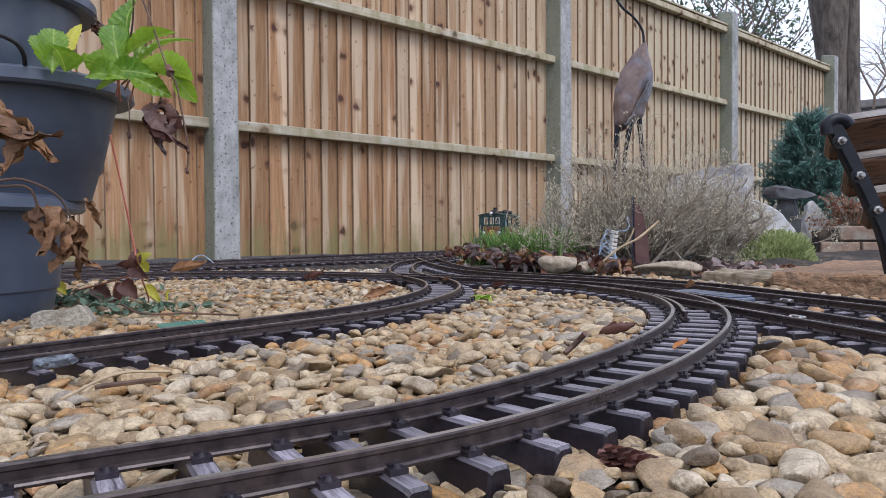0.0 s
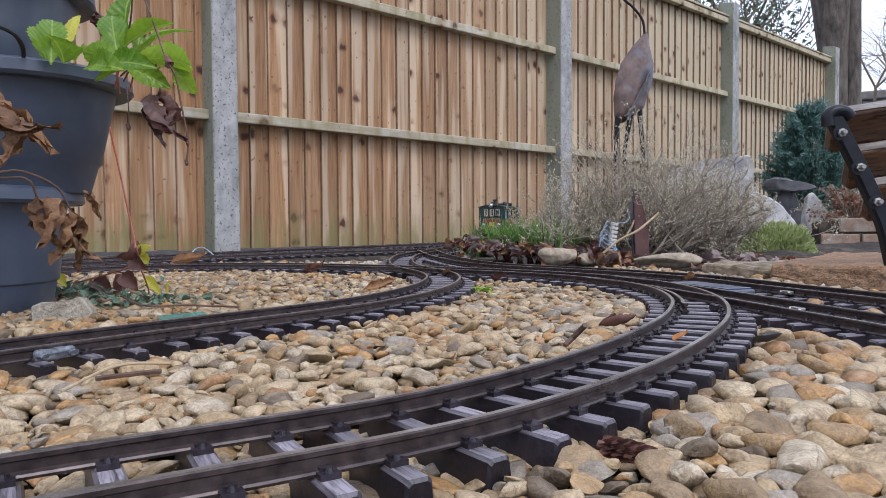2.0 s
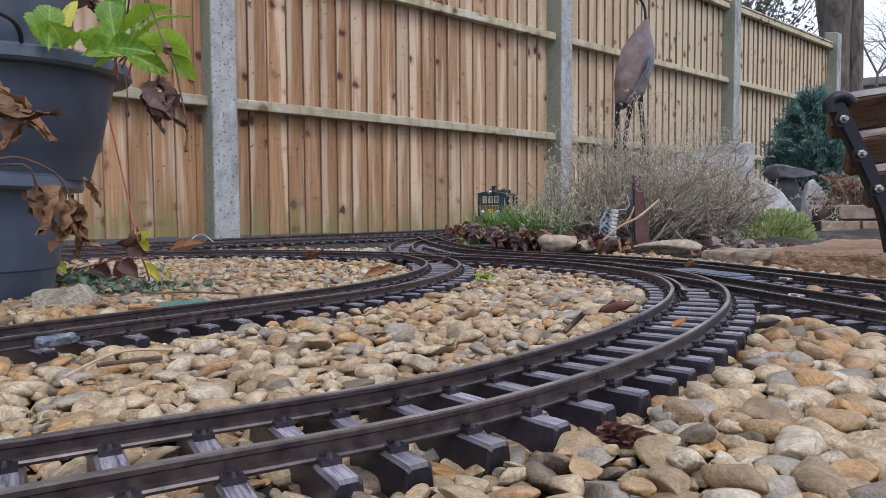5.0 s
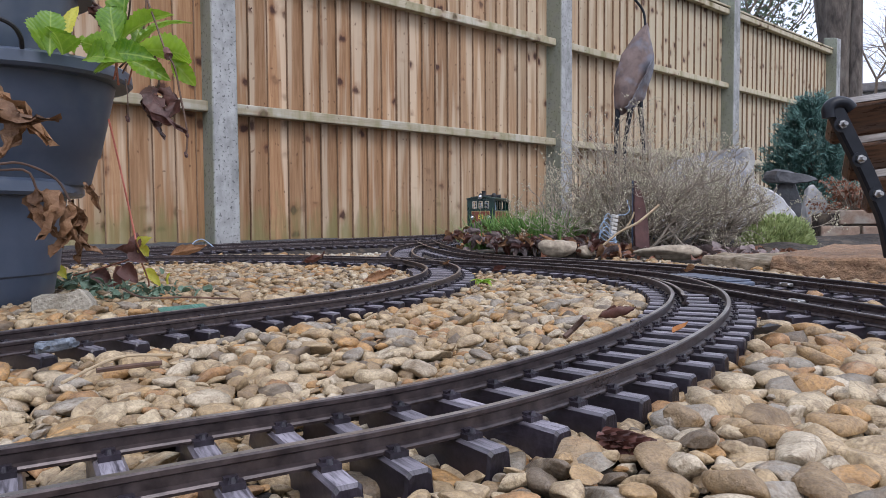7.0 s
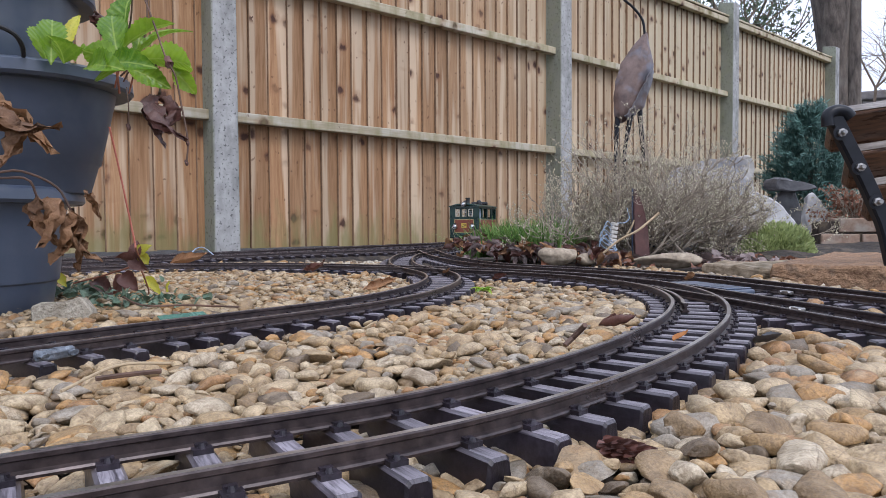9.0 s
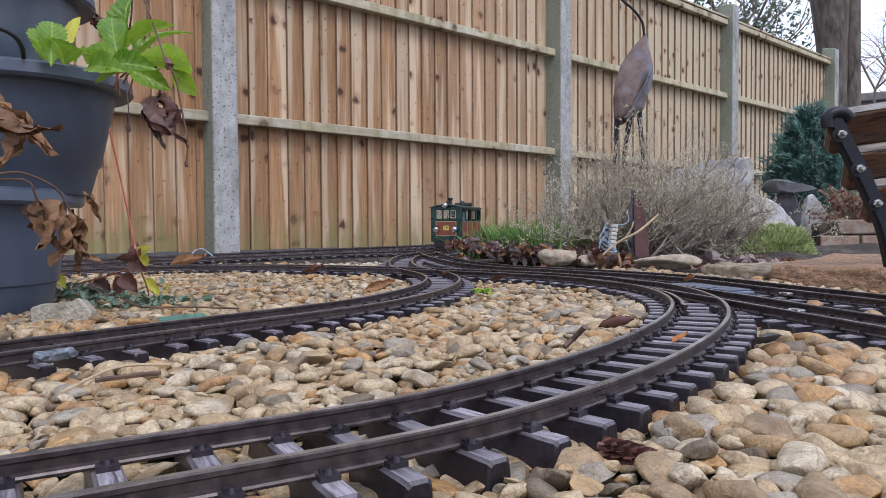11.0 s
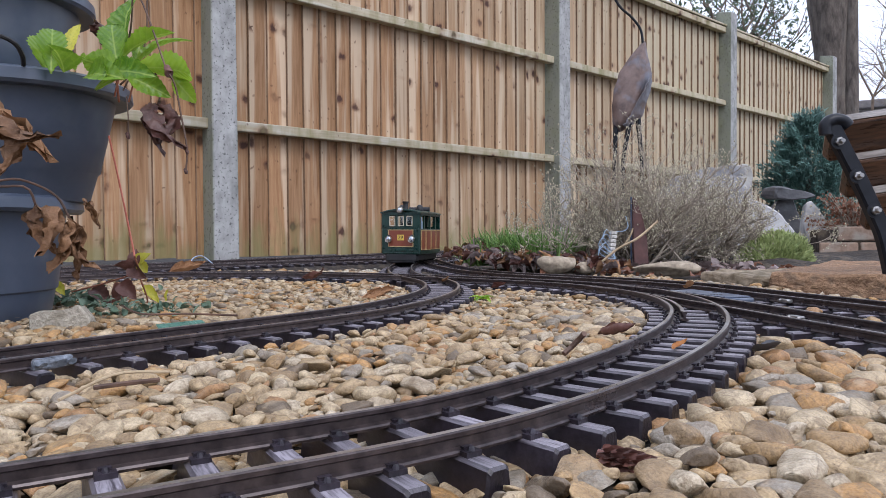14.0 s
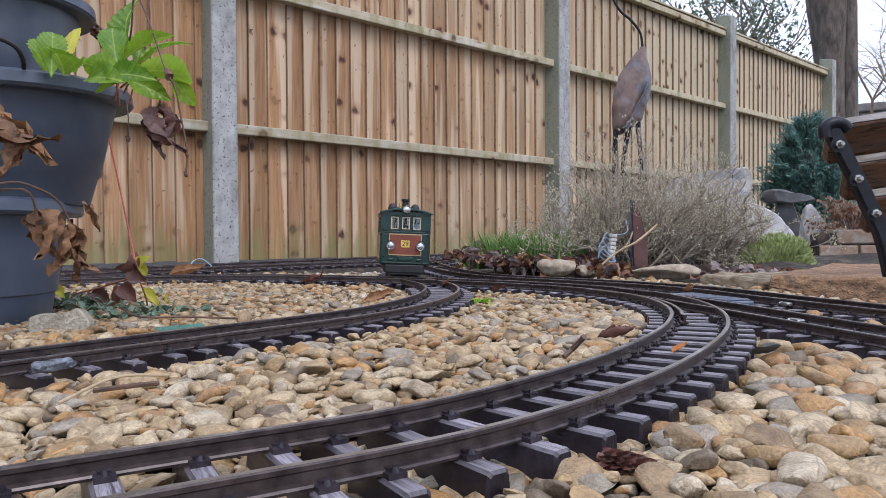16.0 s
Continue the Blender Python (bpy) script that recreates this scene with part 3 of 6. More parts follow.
LINE_B = spline([(-0.50, 0.10), (-0.40, 0.252), (-0.30, 0.405), (-0.20, 0.534), (-0.0968, 0.663), (-0.0437, 0.765), (-0.011, 0.8755), (0.0, 0.99), (-0.012, 1.10),
                 (-0.047, 1.21), (-0.073, 1.31), (-0.086, 1.41), (-0.090, 1.50), (-0.089, 1.57), (-0.083, 1.64), (-0.064, 1.715), (-0.041, 1.79), (-0.010, 1.88), (0.063, 2.08),
                 (0.138, 2.28), (0.213, 2.48), (0.34, 2.75), (0.60, 3.10), (1.0, 3.5)])
LINE_C = spline([(-0.045, 1.86), (-0.015, 1.66), (0.02, 1.50), (0.07, 1.36), (0.15, 1.255), (0.24, 1.16), (0.32, 1.06), (0.375, 0.955), (0.405, 0.84), (0.44, 0.72), (0.50, 0.52), (0.56, 0.32)])
LINE_E = spline([(0.222, 0.965), (0.262, 0.86), (0.293, 0.735), (0.316, 0.62), (0.340, 0.50), (0.376, 0.32)])
LINE_F = spline([(-1.42, 1.02), (-1.0, 1.42), (-0.6, 1.80), (-0.25, 2.12), (-0.02, 2.32), (0.20, 2.58)])
LINE_H = spline([(-1.3, 0.86), (-0.95, 1.24), (-0.70, 1.52), (-0.45, 1.73), (-0.22, 1.86), (-0.02, 1.96), (0.07, 2.14)])
for line in (LINE_B, LINE_C, LINE_F, LINE_H):
    for p in line:
        p.z = 0.015 * max(0.0, p.y - 1.28)
LINES = [LINE_A, LINE_B, LINE_C, LINE_E, LINE_F, LINE_H]
RAIL_TOP, GAUGE, PITCH = 0.018, 0.0472, 0.0290


def rail_mesh(line, side, z):
    prof = [(-0.0034, 0.0), (0.0034, 0.0), (0.0036, 0.0010), (0.0030, 0.0018), (0.0011, 0.0025), (0.0010, 0.0056), (0.0020, 0.0063), (0.0020, 0.0079), (0.0014, 0.0085),
            (-0.0014, 0.0085), (-0.0020, 0.0079), (-0.0020, 0.0063), (-0.0010, 0.0056), (-0.0011, 0.0025), (-0.0030, 0.0018), (-0.0036, 0.0010)]
    verts, faces, k = [], [], len(prof)
    for p, t in zip(line, tangents(line)):
        nrm = Vector((t.y, -t.x, 0))
        for u, h in prof:
            q = p + nrm * (side * GAUGE / 2 + u)
            verts.append((q.x, q.y, z + h + p.z))
    for i in range(len(line) - 1):
        for j in range(k):
            faces.append((i * k + j, i * k + (j + 1) % k, (i + 1) * k + (j + 1) % k, (i + 1) * k + j))
    faces.append(tuple(range(k))[::-1])
    faces.append(tuple((len(line) - 1) * k + j for j in range(k)))
    return verts, [], faces


def sleeper_bmesh(length=0.090):
    """A moulded sleeper: sloped flanks, crowned top, rail chairs with bolt heads."""
    bm = bmesh.new()
    hl, w0, w1, h = length / 2, 0.0064, 0.0050, 0.0092
    rings = []
    for x, dz, dw in ((-hl, -0.0012, -0.0008), (-hl + 0.0012, 0, 0), (hl - 0.0012, 0, 0), (hl, -0.0012, -0.0008)):
        rings.append([bm.verts.new(q) for q in ((x, -w0 - dw, -0.004), (x, -w1 - dw, h + dz - 0.0012), (x, -w1 - dw + 0.0013, h + dz), (x, w1 + dw - 0.0013, h + dz), (x, w1 + dw, h + dz - 0.0012), (x, w0 + dw, -0.004))])
    for a, b in zip(rings, rings[1:]):
        for i in range(6):
            bm.faces.new((a[i], b[i], b[(i + 1) % 6], a[(i + 1) % 6]))
    bm.faces.new(rings[0])
    bm.faces.new(rings[-1][::-1])
    for s in (-1, 1):
        for e in (-1, 1):
            x = s * GAUGE / 2 + e * 0.0052
            box(bm, (x - 0.0025, -0.0036, h - 0.001), (x + 0.0025, 0.0036, h + 0.0020))
            box(bm, (x - e * 0.0022 - 0.0012, -0.0022, h + 0.0019), (x - e * 0.0022 + 0.0012, 0.0022, h + 0.0031))
            bmesh.ops.create_cone(bm, cap_ends=True, segments=6, radius1=0.0016, radius2=0.0009, depth=0.0020, matrix=Matrix.Translation((x + e * 0.0006, 0, h + 0.0028)))
    return bm


SLEEPER = None


def lay_track(line, label, drop, clear_of, skip=0.062):
    global SLEEPER
    tr = thing("railway_track", pose(0, 0, 0), label, "model track", "model railway tracks")
    for s in (-1, 1):
        part("rail", rail_mesh(line, s, RAIL_TOP - 0.0085 - drop), M_RAIL, tr, "dark bronze metal rail" if s == 1 else "")
    run, want, i = 0.0, 0.0, 0
    tan = tangents(line)
    near = np.array([(p.x, p.y) for l in clear_of for p in l[::2]]) if clear_of else None
    for i in range(1, len(line)):
        run += (line[i] - line[i - 1]).length
        if run < want:
            continue
        want += PITCH
        p, t = line[i], tan[i]
        if near is not None and np.min(np.hypot(near[:, 0] - p.x, near[:, 1] - p.y)) < skip:
            continue
        a = math.degrees(math.atan2(t.y, t.x)) - 90 + random.uniform(-0.8, 0.8)
        m = pose(p.x, p.y, p.z - drop + random.uniform(-0.0003, 0.0002), 0, 0, a)
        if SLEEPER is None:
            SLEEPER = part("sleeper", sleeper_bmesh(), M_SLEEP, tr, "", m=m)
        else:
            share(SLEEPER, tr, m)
    return tr


CURVE = lay_track(LINE_A, "sharply curved dark model railway track laid on pebbles", 0.0, [], 0)
GUARD = spline([(0.2475, 0.800), (0.2445, 0.735), (0.2330, 0.672), (0.2235, 0.640), (0.2225, 0.630)])
part("guard_rail", rail_mesh(GUARD, 0, RAIL_TOP - 0.0085), M_RAIL, CURVE, "short check rail with a bent end")
part("joint_block", boxed((0.2530, 0.642, 0.0085), (0.2590, 0.654, 0.0150), 0.0012), M_SLEEP, CURVE, "dark moulded joint block")
lay_track(LINE_B, "winding model railway track with brown plastic sleepers", 0.0006, [LINE_A])
lay_track(LINE_E, "straight model railway siding branching off the curve", 0.0005, [LINE_A], 0.045)
lay_track(LINE_C, "model railway line running beside the edging stones", 0.0009, [LINE_A, LINE_B, LINE_E], 0.055)
lay_track(LINE_H, "model railway line passing in front of the fence", 0.0012, [LINE_B, LINE_A, LINE_C], 0.06)
lay_track(LINE_F, "far model railway line along the fence foot", 0.0015, [LINE_B, LINE_A, LINE_C, LINE_H], 0.06)


def ballast(line):
    """The low bed of packed grit that carries a rising line."""
    prof = [(-0.085, -0.004), (-0.055, 0.0012), (0.055, 0.0012), (0.085, -0.004)]
    pts = [p for p in line if p.z > 0.0005][::3]
    verts, faces = [], []
    for p, t in zip(pts, tangents(pts)):
        n = Vector((t.y, -t.x, 0)).normalized()
        for u, h in prof:
            q = p + n * u
            verts.append((q.x, q.y, (p.z if h > 0 else 0) + h))
    for i in range(len(pts) - 1):
        for j in range(3):
            faces.append((i * 4 + j, i * 4 + j + 1, i * 4 + j + 5, i * 4 + j + 4))
    o = part("ballast_bed", (verts, [], faces), M_SOIL)
    return tagged(o, "low bed of dark packed grit under the track", "ballast", kind="structure")


for line in (LINE_B, LINE_C, LINE_F, LINE_H):
    ballast(line)


# ---------------------------------------------------------------- fence
FENCE = pose(-0.78, 2.5, 0, 0, 0, 41)
BAY = 1.93


def feather_board(w, h):
    bm = bmesh.new()
    # thick sawn edge at x = 0, the thin edge tucked behind the next board
    prof = [(0, 0.0085), (0, -0.0035), (0.002, -0.0055), (w, 0.005), (w + 0.013, 0.0090), (w + 0.013, 0.0115)]
    lo = [bm.verts.new((x, y, 0)) for x, y in prof]
    hi = [bm.verts.new((x, y, h)) for x, y in prof]
    for i in range(len(prof)):
        j = (i + 1) % len(prof)
        bm.faces.new((lo[i], lo[j], hi[j], hi[i]))
    bm.faces.new(lo[::-1])
    bm.faces.new(hi)
    return bm


def arris_rail(length, hgt=0.038):
    bm = boxed((0, 0, 0), (length, 0.04, hgt), 0.004)
    return bm


BOARDS = [part("board", feather_board(w, 1.565), M_BOARD) for w in (0.071, 0.077, 0.083)]
BOARD_MESH = [b.data for b in BOARDS]
for me in BOARD_MESH:
    me.materials.append(M_BOARDEDGE)
    # left-facing edges take the tone that draws the dark gap lines
    for f in me.polygons:
        if f.normal.x < -0.6:
            f.material_index = 1
for b in BOARDS:
    bpy.data.objects.remove(b)


def fence_panel(k, span=1.84, x0=0.045):
    fp = thing("closeboard_fence", FENCE @ pose(k * BAY + x0, 0, 0), "closeboard softwood fence panel between concrete posts", "fence", "fence panels")
    x = 0.0
    rnd = random.Random(40 + k)
    while x < span - 0.02:
        i = rnd.choice((0, 1, 1, 2))
        w = (0.071, 0.077, 0.083)[i]
        bd = new("board", BOARD_MESH[i])
        bd.parent = fp
        bd.matrix_basis = pose(x, 0.090 + rnd.uniform(-0.0015, 0.0015), 0.004 + rnd.uniform(0, 0.006), 0, rnd.uniform(-0.15, 0.15), 0)
        x += w + 0.0030
    for z in (0.478, 1.011, 1.540):
        r = part("arris_rail", arris_rail(span), M_ARRIS, fp, "pale weathered horizontal rail")
        r.matrix_basis = pose(0, 0.036, z + rnd.uniform(-0.003, 0.003), 0, 0, 0)
    part("capping", boxed((0, 0.03, 1.580), (span, 0.105, 1.594), 0.003), M_ARRIS, fp, "narrow timber capping strip")
    return fp


for k in (-2, -1, 0, 1, 2):
    fence_panel(k)


def fence_post(k):
    bm = boxed((-0.05, 0.0, -0.3), (0.05, 0.115, 1.70), 0.006)
    for v in bm.verts:
        if v.co.z > 1.6:
            if v.co.y < 0.05:
                v.co.z -= 0.02
            v.co.x *= 0.93
    p = part("fence_post", bm, M_CONC)
    p.matrix_basis = FENCE @ pose(k * BAY, 0, 0)
    return tagged(p, "grey speckled concrete fence post with green stained side", "fence post", "concrete fence posts")


for k in (-2, -1, 0, 1, 2, 3):
    fence_post(k)


# ---------------------------------------------------------------- the green model tram
def build_tram():
    tram = thing("tram_locomotive", pose(0, 0, 0), "dark green model tram engine with red end panels", "model tram")
    L, W = 0.0915, 0.0465
    # frame: x forward, z from the rail head
    bm = bmesh.new()
    box(bm, (-L, -W, 0.020), (L, W, 0.080), 0.0025)
    b = part("body", bm, M_TGREEN, tram)
    bm = bmesh.new()
    for sx in (-1, 1):
        for y0, y1 in ((-W, -0.0279), (-0.0139, -0.0070), (0.0070, 0.0139), (0.0279, W)):
            box(bm, (sx * (L - 0.0035) - 0.003, y0, 0.079), (sx * (L - 0.0035) + 0.003, y1, 0.114), 0.0006)
        box(bm, (sx * (L - 0.0035) - 0.003, -W, 0.1105), (sx * (L - 0.0035) + 0.003, W, 0.119), 0.0008)
        box(bm, (sx * (L - 0.0035) - 0.003, -W, 0.0785), (sx * (L - 0.0035) + 0.003, W, 0.0850), 0.0008)
    for sy in (-1, 1):
        for x in (-0.05, 0.0, 0.05):
            box(bm, (x - 0.004, sy * (W - 0.003) - 0.002, 0.079), (x + 0.004, sy * (W - 0.003) + 0.002, 0.114), 0.0006)
        box(bm, (-L, sy * (W - 0.003) - 0.0025, 0.1105), (L, sy * (W - 0.003) + 0.0025, 0.119), 0.0006)
    part("cab_frame", bm, M_TGREEN, tram)
    # crowned roof
    bm = bmesh.new()
    rows = []
    for x, dz in ((-L - 0.004, -0.0012), (-L - 0.003, 0), (L + 0.003, 0), (L + 0.004, -0.0012)):
        row = []
        for i in range(13):
            y = -1 + i / 6
            row.append(bm.verts.new((x, y * (W + 0.0022), 0.1175 + 0.0085 * (1 - y * y) + dz)))
        for i in range(12, -1, -1):
            y = -1 + i / 6
            row.append(bm.verts.new((x, y * (W + 0.0022), 0.1148 + 0.0075 * (1 - y * y))))
        rows.append(row)
    for a, c in zip(rows, rows[1:]):
        for i in range(26):
            bm.faces.new((a[i], a[(i + 1) % 26], c[(i + 1) % 26], c[i]))
    bm.faces.new(rows[0])
    bm.faces.new(rows[-1][::-1])
    part("roof", bm, M_TGREEN, tram, "low crowned dark green roof")
    # chassis
    bm = bmesh.new()
    box(bm, (-L + 0.006, -W + 0.008, 0.006), (L - 0.006, W - 0.008, 0.021), 0.002)
    box(bm, (-L - 0.001, -W + 0.010, 0.005), (-L + 0.012, W - 0.010, 0.0205), 0.002)
    box(bm, (L - 0.012, -W + 0.010, 0.005), (L + 0.001, W - 0.010, 0.0205), 0.002)
    for sx in (-1, 1):
        box(bm, (sx * (L - 0.006) - 0.005, -0.031, 0.0010), (sx * (L - 0.006) + 0.005, 0.031, 0.0065), 0.0015)
    part("chassis", bm, M_TBLACK, tram, "black skirted chassis")
    for x in (-0.038, 0.038):
        for y in (-0.0225, 0.0225):
            w = lathe([(0.0165, -0.0018), (0.0165, -0.0008), (0.0145, 0.0002), (0.0145, 0.0032), (0.006, 0.0034)], 20)
            o = part("wheel", w, M_TBLACK, tram, smooth=False)
            o.matrix_basis = pose(x, y, 0.0146, 90 if y < 0 else -90, 0, 0)
    for sx in (-1, 1):
        e = part("end_panel", boxed((-0.0008, -0.0300, 0.038), (0.0014, 0.0300, 0.0770), 0.0006), M_TRED, tram, "oxide red end panel lined in cream")
        e.matrix_basis = pose(sx * L, 0, 0, 0, 0, 0 if sx > 0 else 180)
        bm = bmesh.new()
        for lo, hi in (((-0.0305, 0.0375), (0.0305, 0.0392)), ((-0.0305, 0.0758), (0.0305, 0.0775)), ((-0.0305, 0.0375), (-0.0288, 0.0775)), ((0.0288, 0.0375), (0.0305, 0.0775))):
            box(bm, (0.0005, lo[0], lo[1]), (0.0020, hi[0], hi[1]))
        part("lining", bm, M_TGOLD, e, "cream gold lining frame")
        pl = part("number_plate", boxed((0.0012, -0.0080, 0.0525), (0.0024, 0.0080, 0.0655), 0.0005), M_TYEL, e, "small yellow number plate")
        cu = bpy.data.curves.new("number", "FONT")
        cu.body, cu.size, cu.extrude, cu.align_x, cu.align_y = "29", 0.0125, 0.0003, "CENTER", "CENTER"
        tmp = new("number", cu)
        dg = bpy.context.evaluated_depsgraph_get()
        me = bpy.data.meshes.new_from_object(tmp.evaluated_get(dg))
        bpy.data.objects.remove(tmp)
        me.materials.clear()
        me.materials.append(M_TBLACK)
        nb = new("number", me)
        nb.parent = e
        nb.matrix_basis = Matrix.Translation((0.0027, 0, 0.0590)) @ Matrix(((0, 0, 1, 0), (1, 0, 0, 0), (0, 1, 0, 0), (0, 0, 0, 1)))
        for y in (-0.0275, 0.0275):
            hl = part("headlamp", lathe([(0.0050, 0), (0.0076, 0.003), (0.0080, 0.009), (0.0074, 0.0098), (0.0066, 0.0092)], 24), M_CHROME, tram, "round nickel headlamp", True)
            hl.matrix_basis = pose(sx * (L + 0.001), y, 0.0555, 0, 90 * sx, 0)
            ln = part("lens", lathe([(0.0066, 0.0086), (0.0058, 0.0100), (0.0035, 0.0110), (0.001, 0.0114)], 20), M_LENS, hl, "silvery lamp glass", True)
            part("bracket", boxed((-0.0102, -0.0022, -0.0005), (-0.0066, 0.0022, 0.006), 0.0005), M_TBLACK, hl)
        for i, y in enumerate((-0.0195 - 0.0095, -0.0, 0.0195 + 0.0095)):
            y *= 0.72
            bm = bmesh.new()
            for lo, hi in (((-0.0072, 0.0862), (0.0072, 0.0878)), ((-0.0072, 0.1072), (0.0072, 0.1088)), ((-0.0072, 0.0862), (-0.0056, 0.1088)), ((0.0056, 0.0862), (0.0072, 0.1088))):
                box(bm, (-0.0015, y + lo[0], lo[1]), (0.0012, y + hi[0], hi[1]), 0.0004)
            wf = part("window_frame", bm, M_TCREAM, tram, "cream lined cab window frame")
            wf.matrix_basis = pose(sx * L, 0, 0, 0, 0, 0 if sx > 0 else 180)
            part("pane", boxed((-0.0012, y - 0.0062, 0.087), (-0.0004, y + 0.0062, 0.108)), M_PANE, wf)
        bm = bmesh.new()
        box(bm, (-0.001, -W + 0.004, 0.0225), (0.0025, W - 0.004, 0.0250), 0.0006)
        box(bm, (-0.001, -0.014, 0.028), (0.004, 0.014, 0.0355), 0.001)
        box(bm, (-0.001, -0.031, 0.0275), (0.003, -0.022, 0.032), 0.001)
        box(bm, (-0.001, 0.022, 0.0275), (0.003, 0.031, 0.032), 0.001)
        bb = part("buffer_beam", bm, M_TGREEN, tram)
        bb.matrix_basis = pose(sx * L, 0, 0, 0, 0, 0 if sx > 0 else 180)
        part("waist_rail", boxed((sx * L - 0.001, -W - 0.0008, 0.0795), (sx * L + 0.001, W + 0.0008, 0.0818), 0.0004), M_TGREEN, tram)
        for y in (-W + 0.003, W - 0.003):
            rod = part("handrail", tube([(0, 0, 0.03), (0.003, 0, 0.035), (0.003, 0, 0.078), (0, 0, 0.082)], 0.0006, 6), M_TGREEN, tram)
            rod.matrix_basis = pose(sx * (L + 0.0005), y, 0, 0, 0, 0 if sx > 0 else 180)
    for sy in (-1, 1):
        for x0, x1 in ((-0.086, -0.048), (-0.044, -0.002), (0.002, 0.044), (0.048, 0.086)):
            e = part("side_panel", boxed((x0, -0.0006, 0.030), (x1, 0.0010, 0.0765), 0.0005), M_TRED, tram, "oxide red side panel lined in cream")
            e.matrix_basis = pose(0, sy * W, 0, 0, 0, 0 if sy > 0 else 180)
            bm = bmesh.new()
            for lo, hi in (((x0, 0.030), (x1, 0.0312)), ((x0, 0.0753), (x1, 0.0765)), ((x0, 0.030), (x0 + 0.0012, 0.0765)), ((x1 - 0.0012, 0.030), (x1, 0.0765))):
                box(bm, (lo[0], 0.0006, lo[1]), (hi[0], 0.0015, hi[1]))
            part("lining", bm, M_TGOLD, e)
    # roof fittings
    ch = part("chimney", lathe([(0.0075, 0.122), (0.0068, 0.1245), (0.0058, 0.127), (0.0058, 0.139), (0.0075, 0.1405), (0.0078, 0.1440), (0.0058, 0.1442), (0.005, 0.138)], 24), M_TBLACK, tram, "flared black chimney", True)
    ch.matrix_basis = pose(0.055, 0, 0)
    for x in (-0.062,):
        d = part("roof_tank", tube([(x, -0.026, 0.1285), (x, 0.026, 0.1285)], 0.0062, 16), M_TBLACK, tram, "black cylinder across the roof")
    for y in (-0.0185, 0.0185):
        dm = part("steam_dome", lathe([(0.0085, 0.116), (0.0085, 0.130), (0.0070, 0.1345), (0.0035, 0.1370), (0.001, 0.1375)], 18), M_TBLACK, tram, "", True)
        dm.matrix_basis = pose(0.012, y * 1.2, 0)
    w = part("whistle", lathe([(0.0022, 0.12), (0.0022, 0.131), (0.0032, 0.1315), (0.0032, 0.1365), (0.001, 0.138)], 14), M_BRASS, tram, "small brass whistle", True)
    w.matrix_basis = pose(0.034, -0.008, 0)
    tl = part("roof_lamp", lathe([(0.0055, -0.004), (0.0070, -0.001), (0.0074, 0.009), (0.0066, 0.0098), (0.0058, 0.009)], 24), M_CHROME, tram, "round headlamp on the roof edge", True)
    tl.matrix_basis = pose(L + 0.001, 0, 0.1225, 0, 90, 0)
    part("lens", lathe([(0.0060, 0.0086), (0.0052, 0.0100), (0.003, 0.0108), (0.001, 0.011)], 20), M_LENS, tl, "", True)
    # cab fittings seen through the openings
    fg = part("figurine", lathe([(0.0065, 0.079), (0.0085, 0.088), (0.0080, 0.097), (0.0035, 0.0995), (0.0045, 0.103), (0.0042, 0.108), (0.001, 0.111)], 14), M_BLUECLOTH, tram, "plain pale blue painted figurine", True)
    fg.matrix_basis = pose(0.068, 0.027, 0)
    fg2 = share(fg, tram, pose(0.026, 0.028, -0.001))
    fg2["label"] = "plain pale blue painted figurine"
    part("boiler", tube([(-0.06, 0, 0.083), (0.06, 0, 0.083)], 0.012, 18), M_TBLACK, tram, "black boiler barrel inside the cab")
    return tram


TRAM = build_tram()


# ---------------------------------------------------------------- plants and leaves: helpers
def leaf_mesh(length, width, bend=0.3, fold=0.25, teeth=9, curl=0.0, crumple=0.0, seed=0, bm=None, m=None):
    """A leaf along +x from its stalk, folded on the midrib, toothed, drooping by bend; curl rolls its sides in."""
    bm = bm or bmesh.new()
    rnd = random.Random(seed)
    n, rows = (22 if teeth == 20 else 14), []
    for i in range(n + 1):
        t = i / n
        if teeth == 20:
            w = width / 2 * (math.sin(math.pi * t ** 1.25) ** 0.75) * (1 + 0.16 * (i % 2))
        else:
            w = width / 2 * (math.sin(math.pi * min(1, t ** 0.75)) ** 0.8) * (1 + (0.10 * (i % 2) if teeth else 0))
        w = max(w, width * 0.02)
        a = bend * t * t
        x, z = length * t * math.cos(a * 0.7), -length * t * math.sin(a)
        row = []
        for s in (-1, -0.66, -0.33, 0, 0.33, 0.66, 1):
            q = abs(s)
            y = s * w * math.cos(curl * q)
            up = q * w * (fold + math.sin(curl * q) * 0.9) + 0.012 * width * math.sin(7 * t + 5 * s)
            c = Vector((x, y, z + up))
            if crumple:
                c += (noise.noise_vector(Vector((t * 5 + seed * 3.1, s * 2.2, seed * 1.7))) * 0.75 + noise.noise_vector(Vector((t * 13 + seed, s * 5.2, seed * 2.9))) * 0.45) * crumple * length
            row.append(bm.verts.new(m @ c if m is not None else c))
        rows.append(row)
    for a, b in zip(rows, rows[1:]):
        for k in range(6):
            bm.faces.new((a[k], a[k + 1], b[k + 1], b[k]))
    return bm


def aim(a, b, roll=0.0):
    """Pose with x from a towards b, z as upright as can be."""
    a, b = Vector(a), Vector(b)
    x = (b - a).normalized()
    up = Vector((0, 0, 1)) if abs(x.z) < 0.93 else Vector((0, -1, 0.2))
    y = up.cross(x).normalized()
    z = x.cross(y)
    m = Matrix((x, y, z)).transposed().to_4x4()
    m.translation = a
    return m @ Matrix.Rotation(radians(roll), 4, "X")


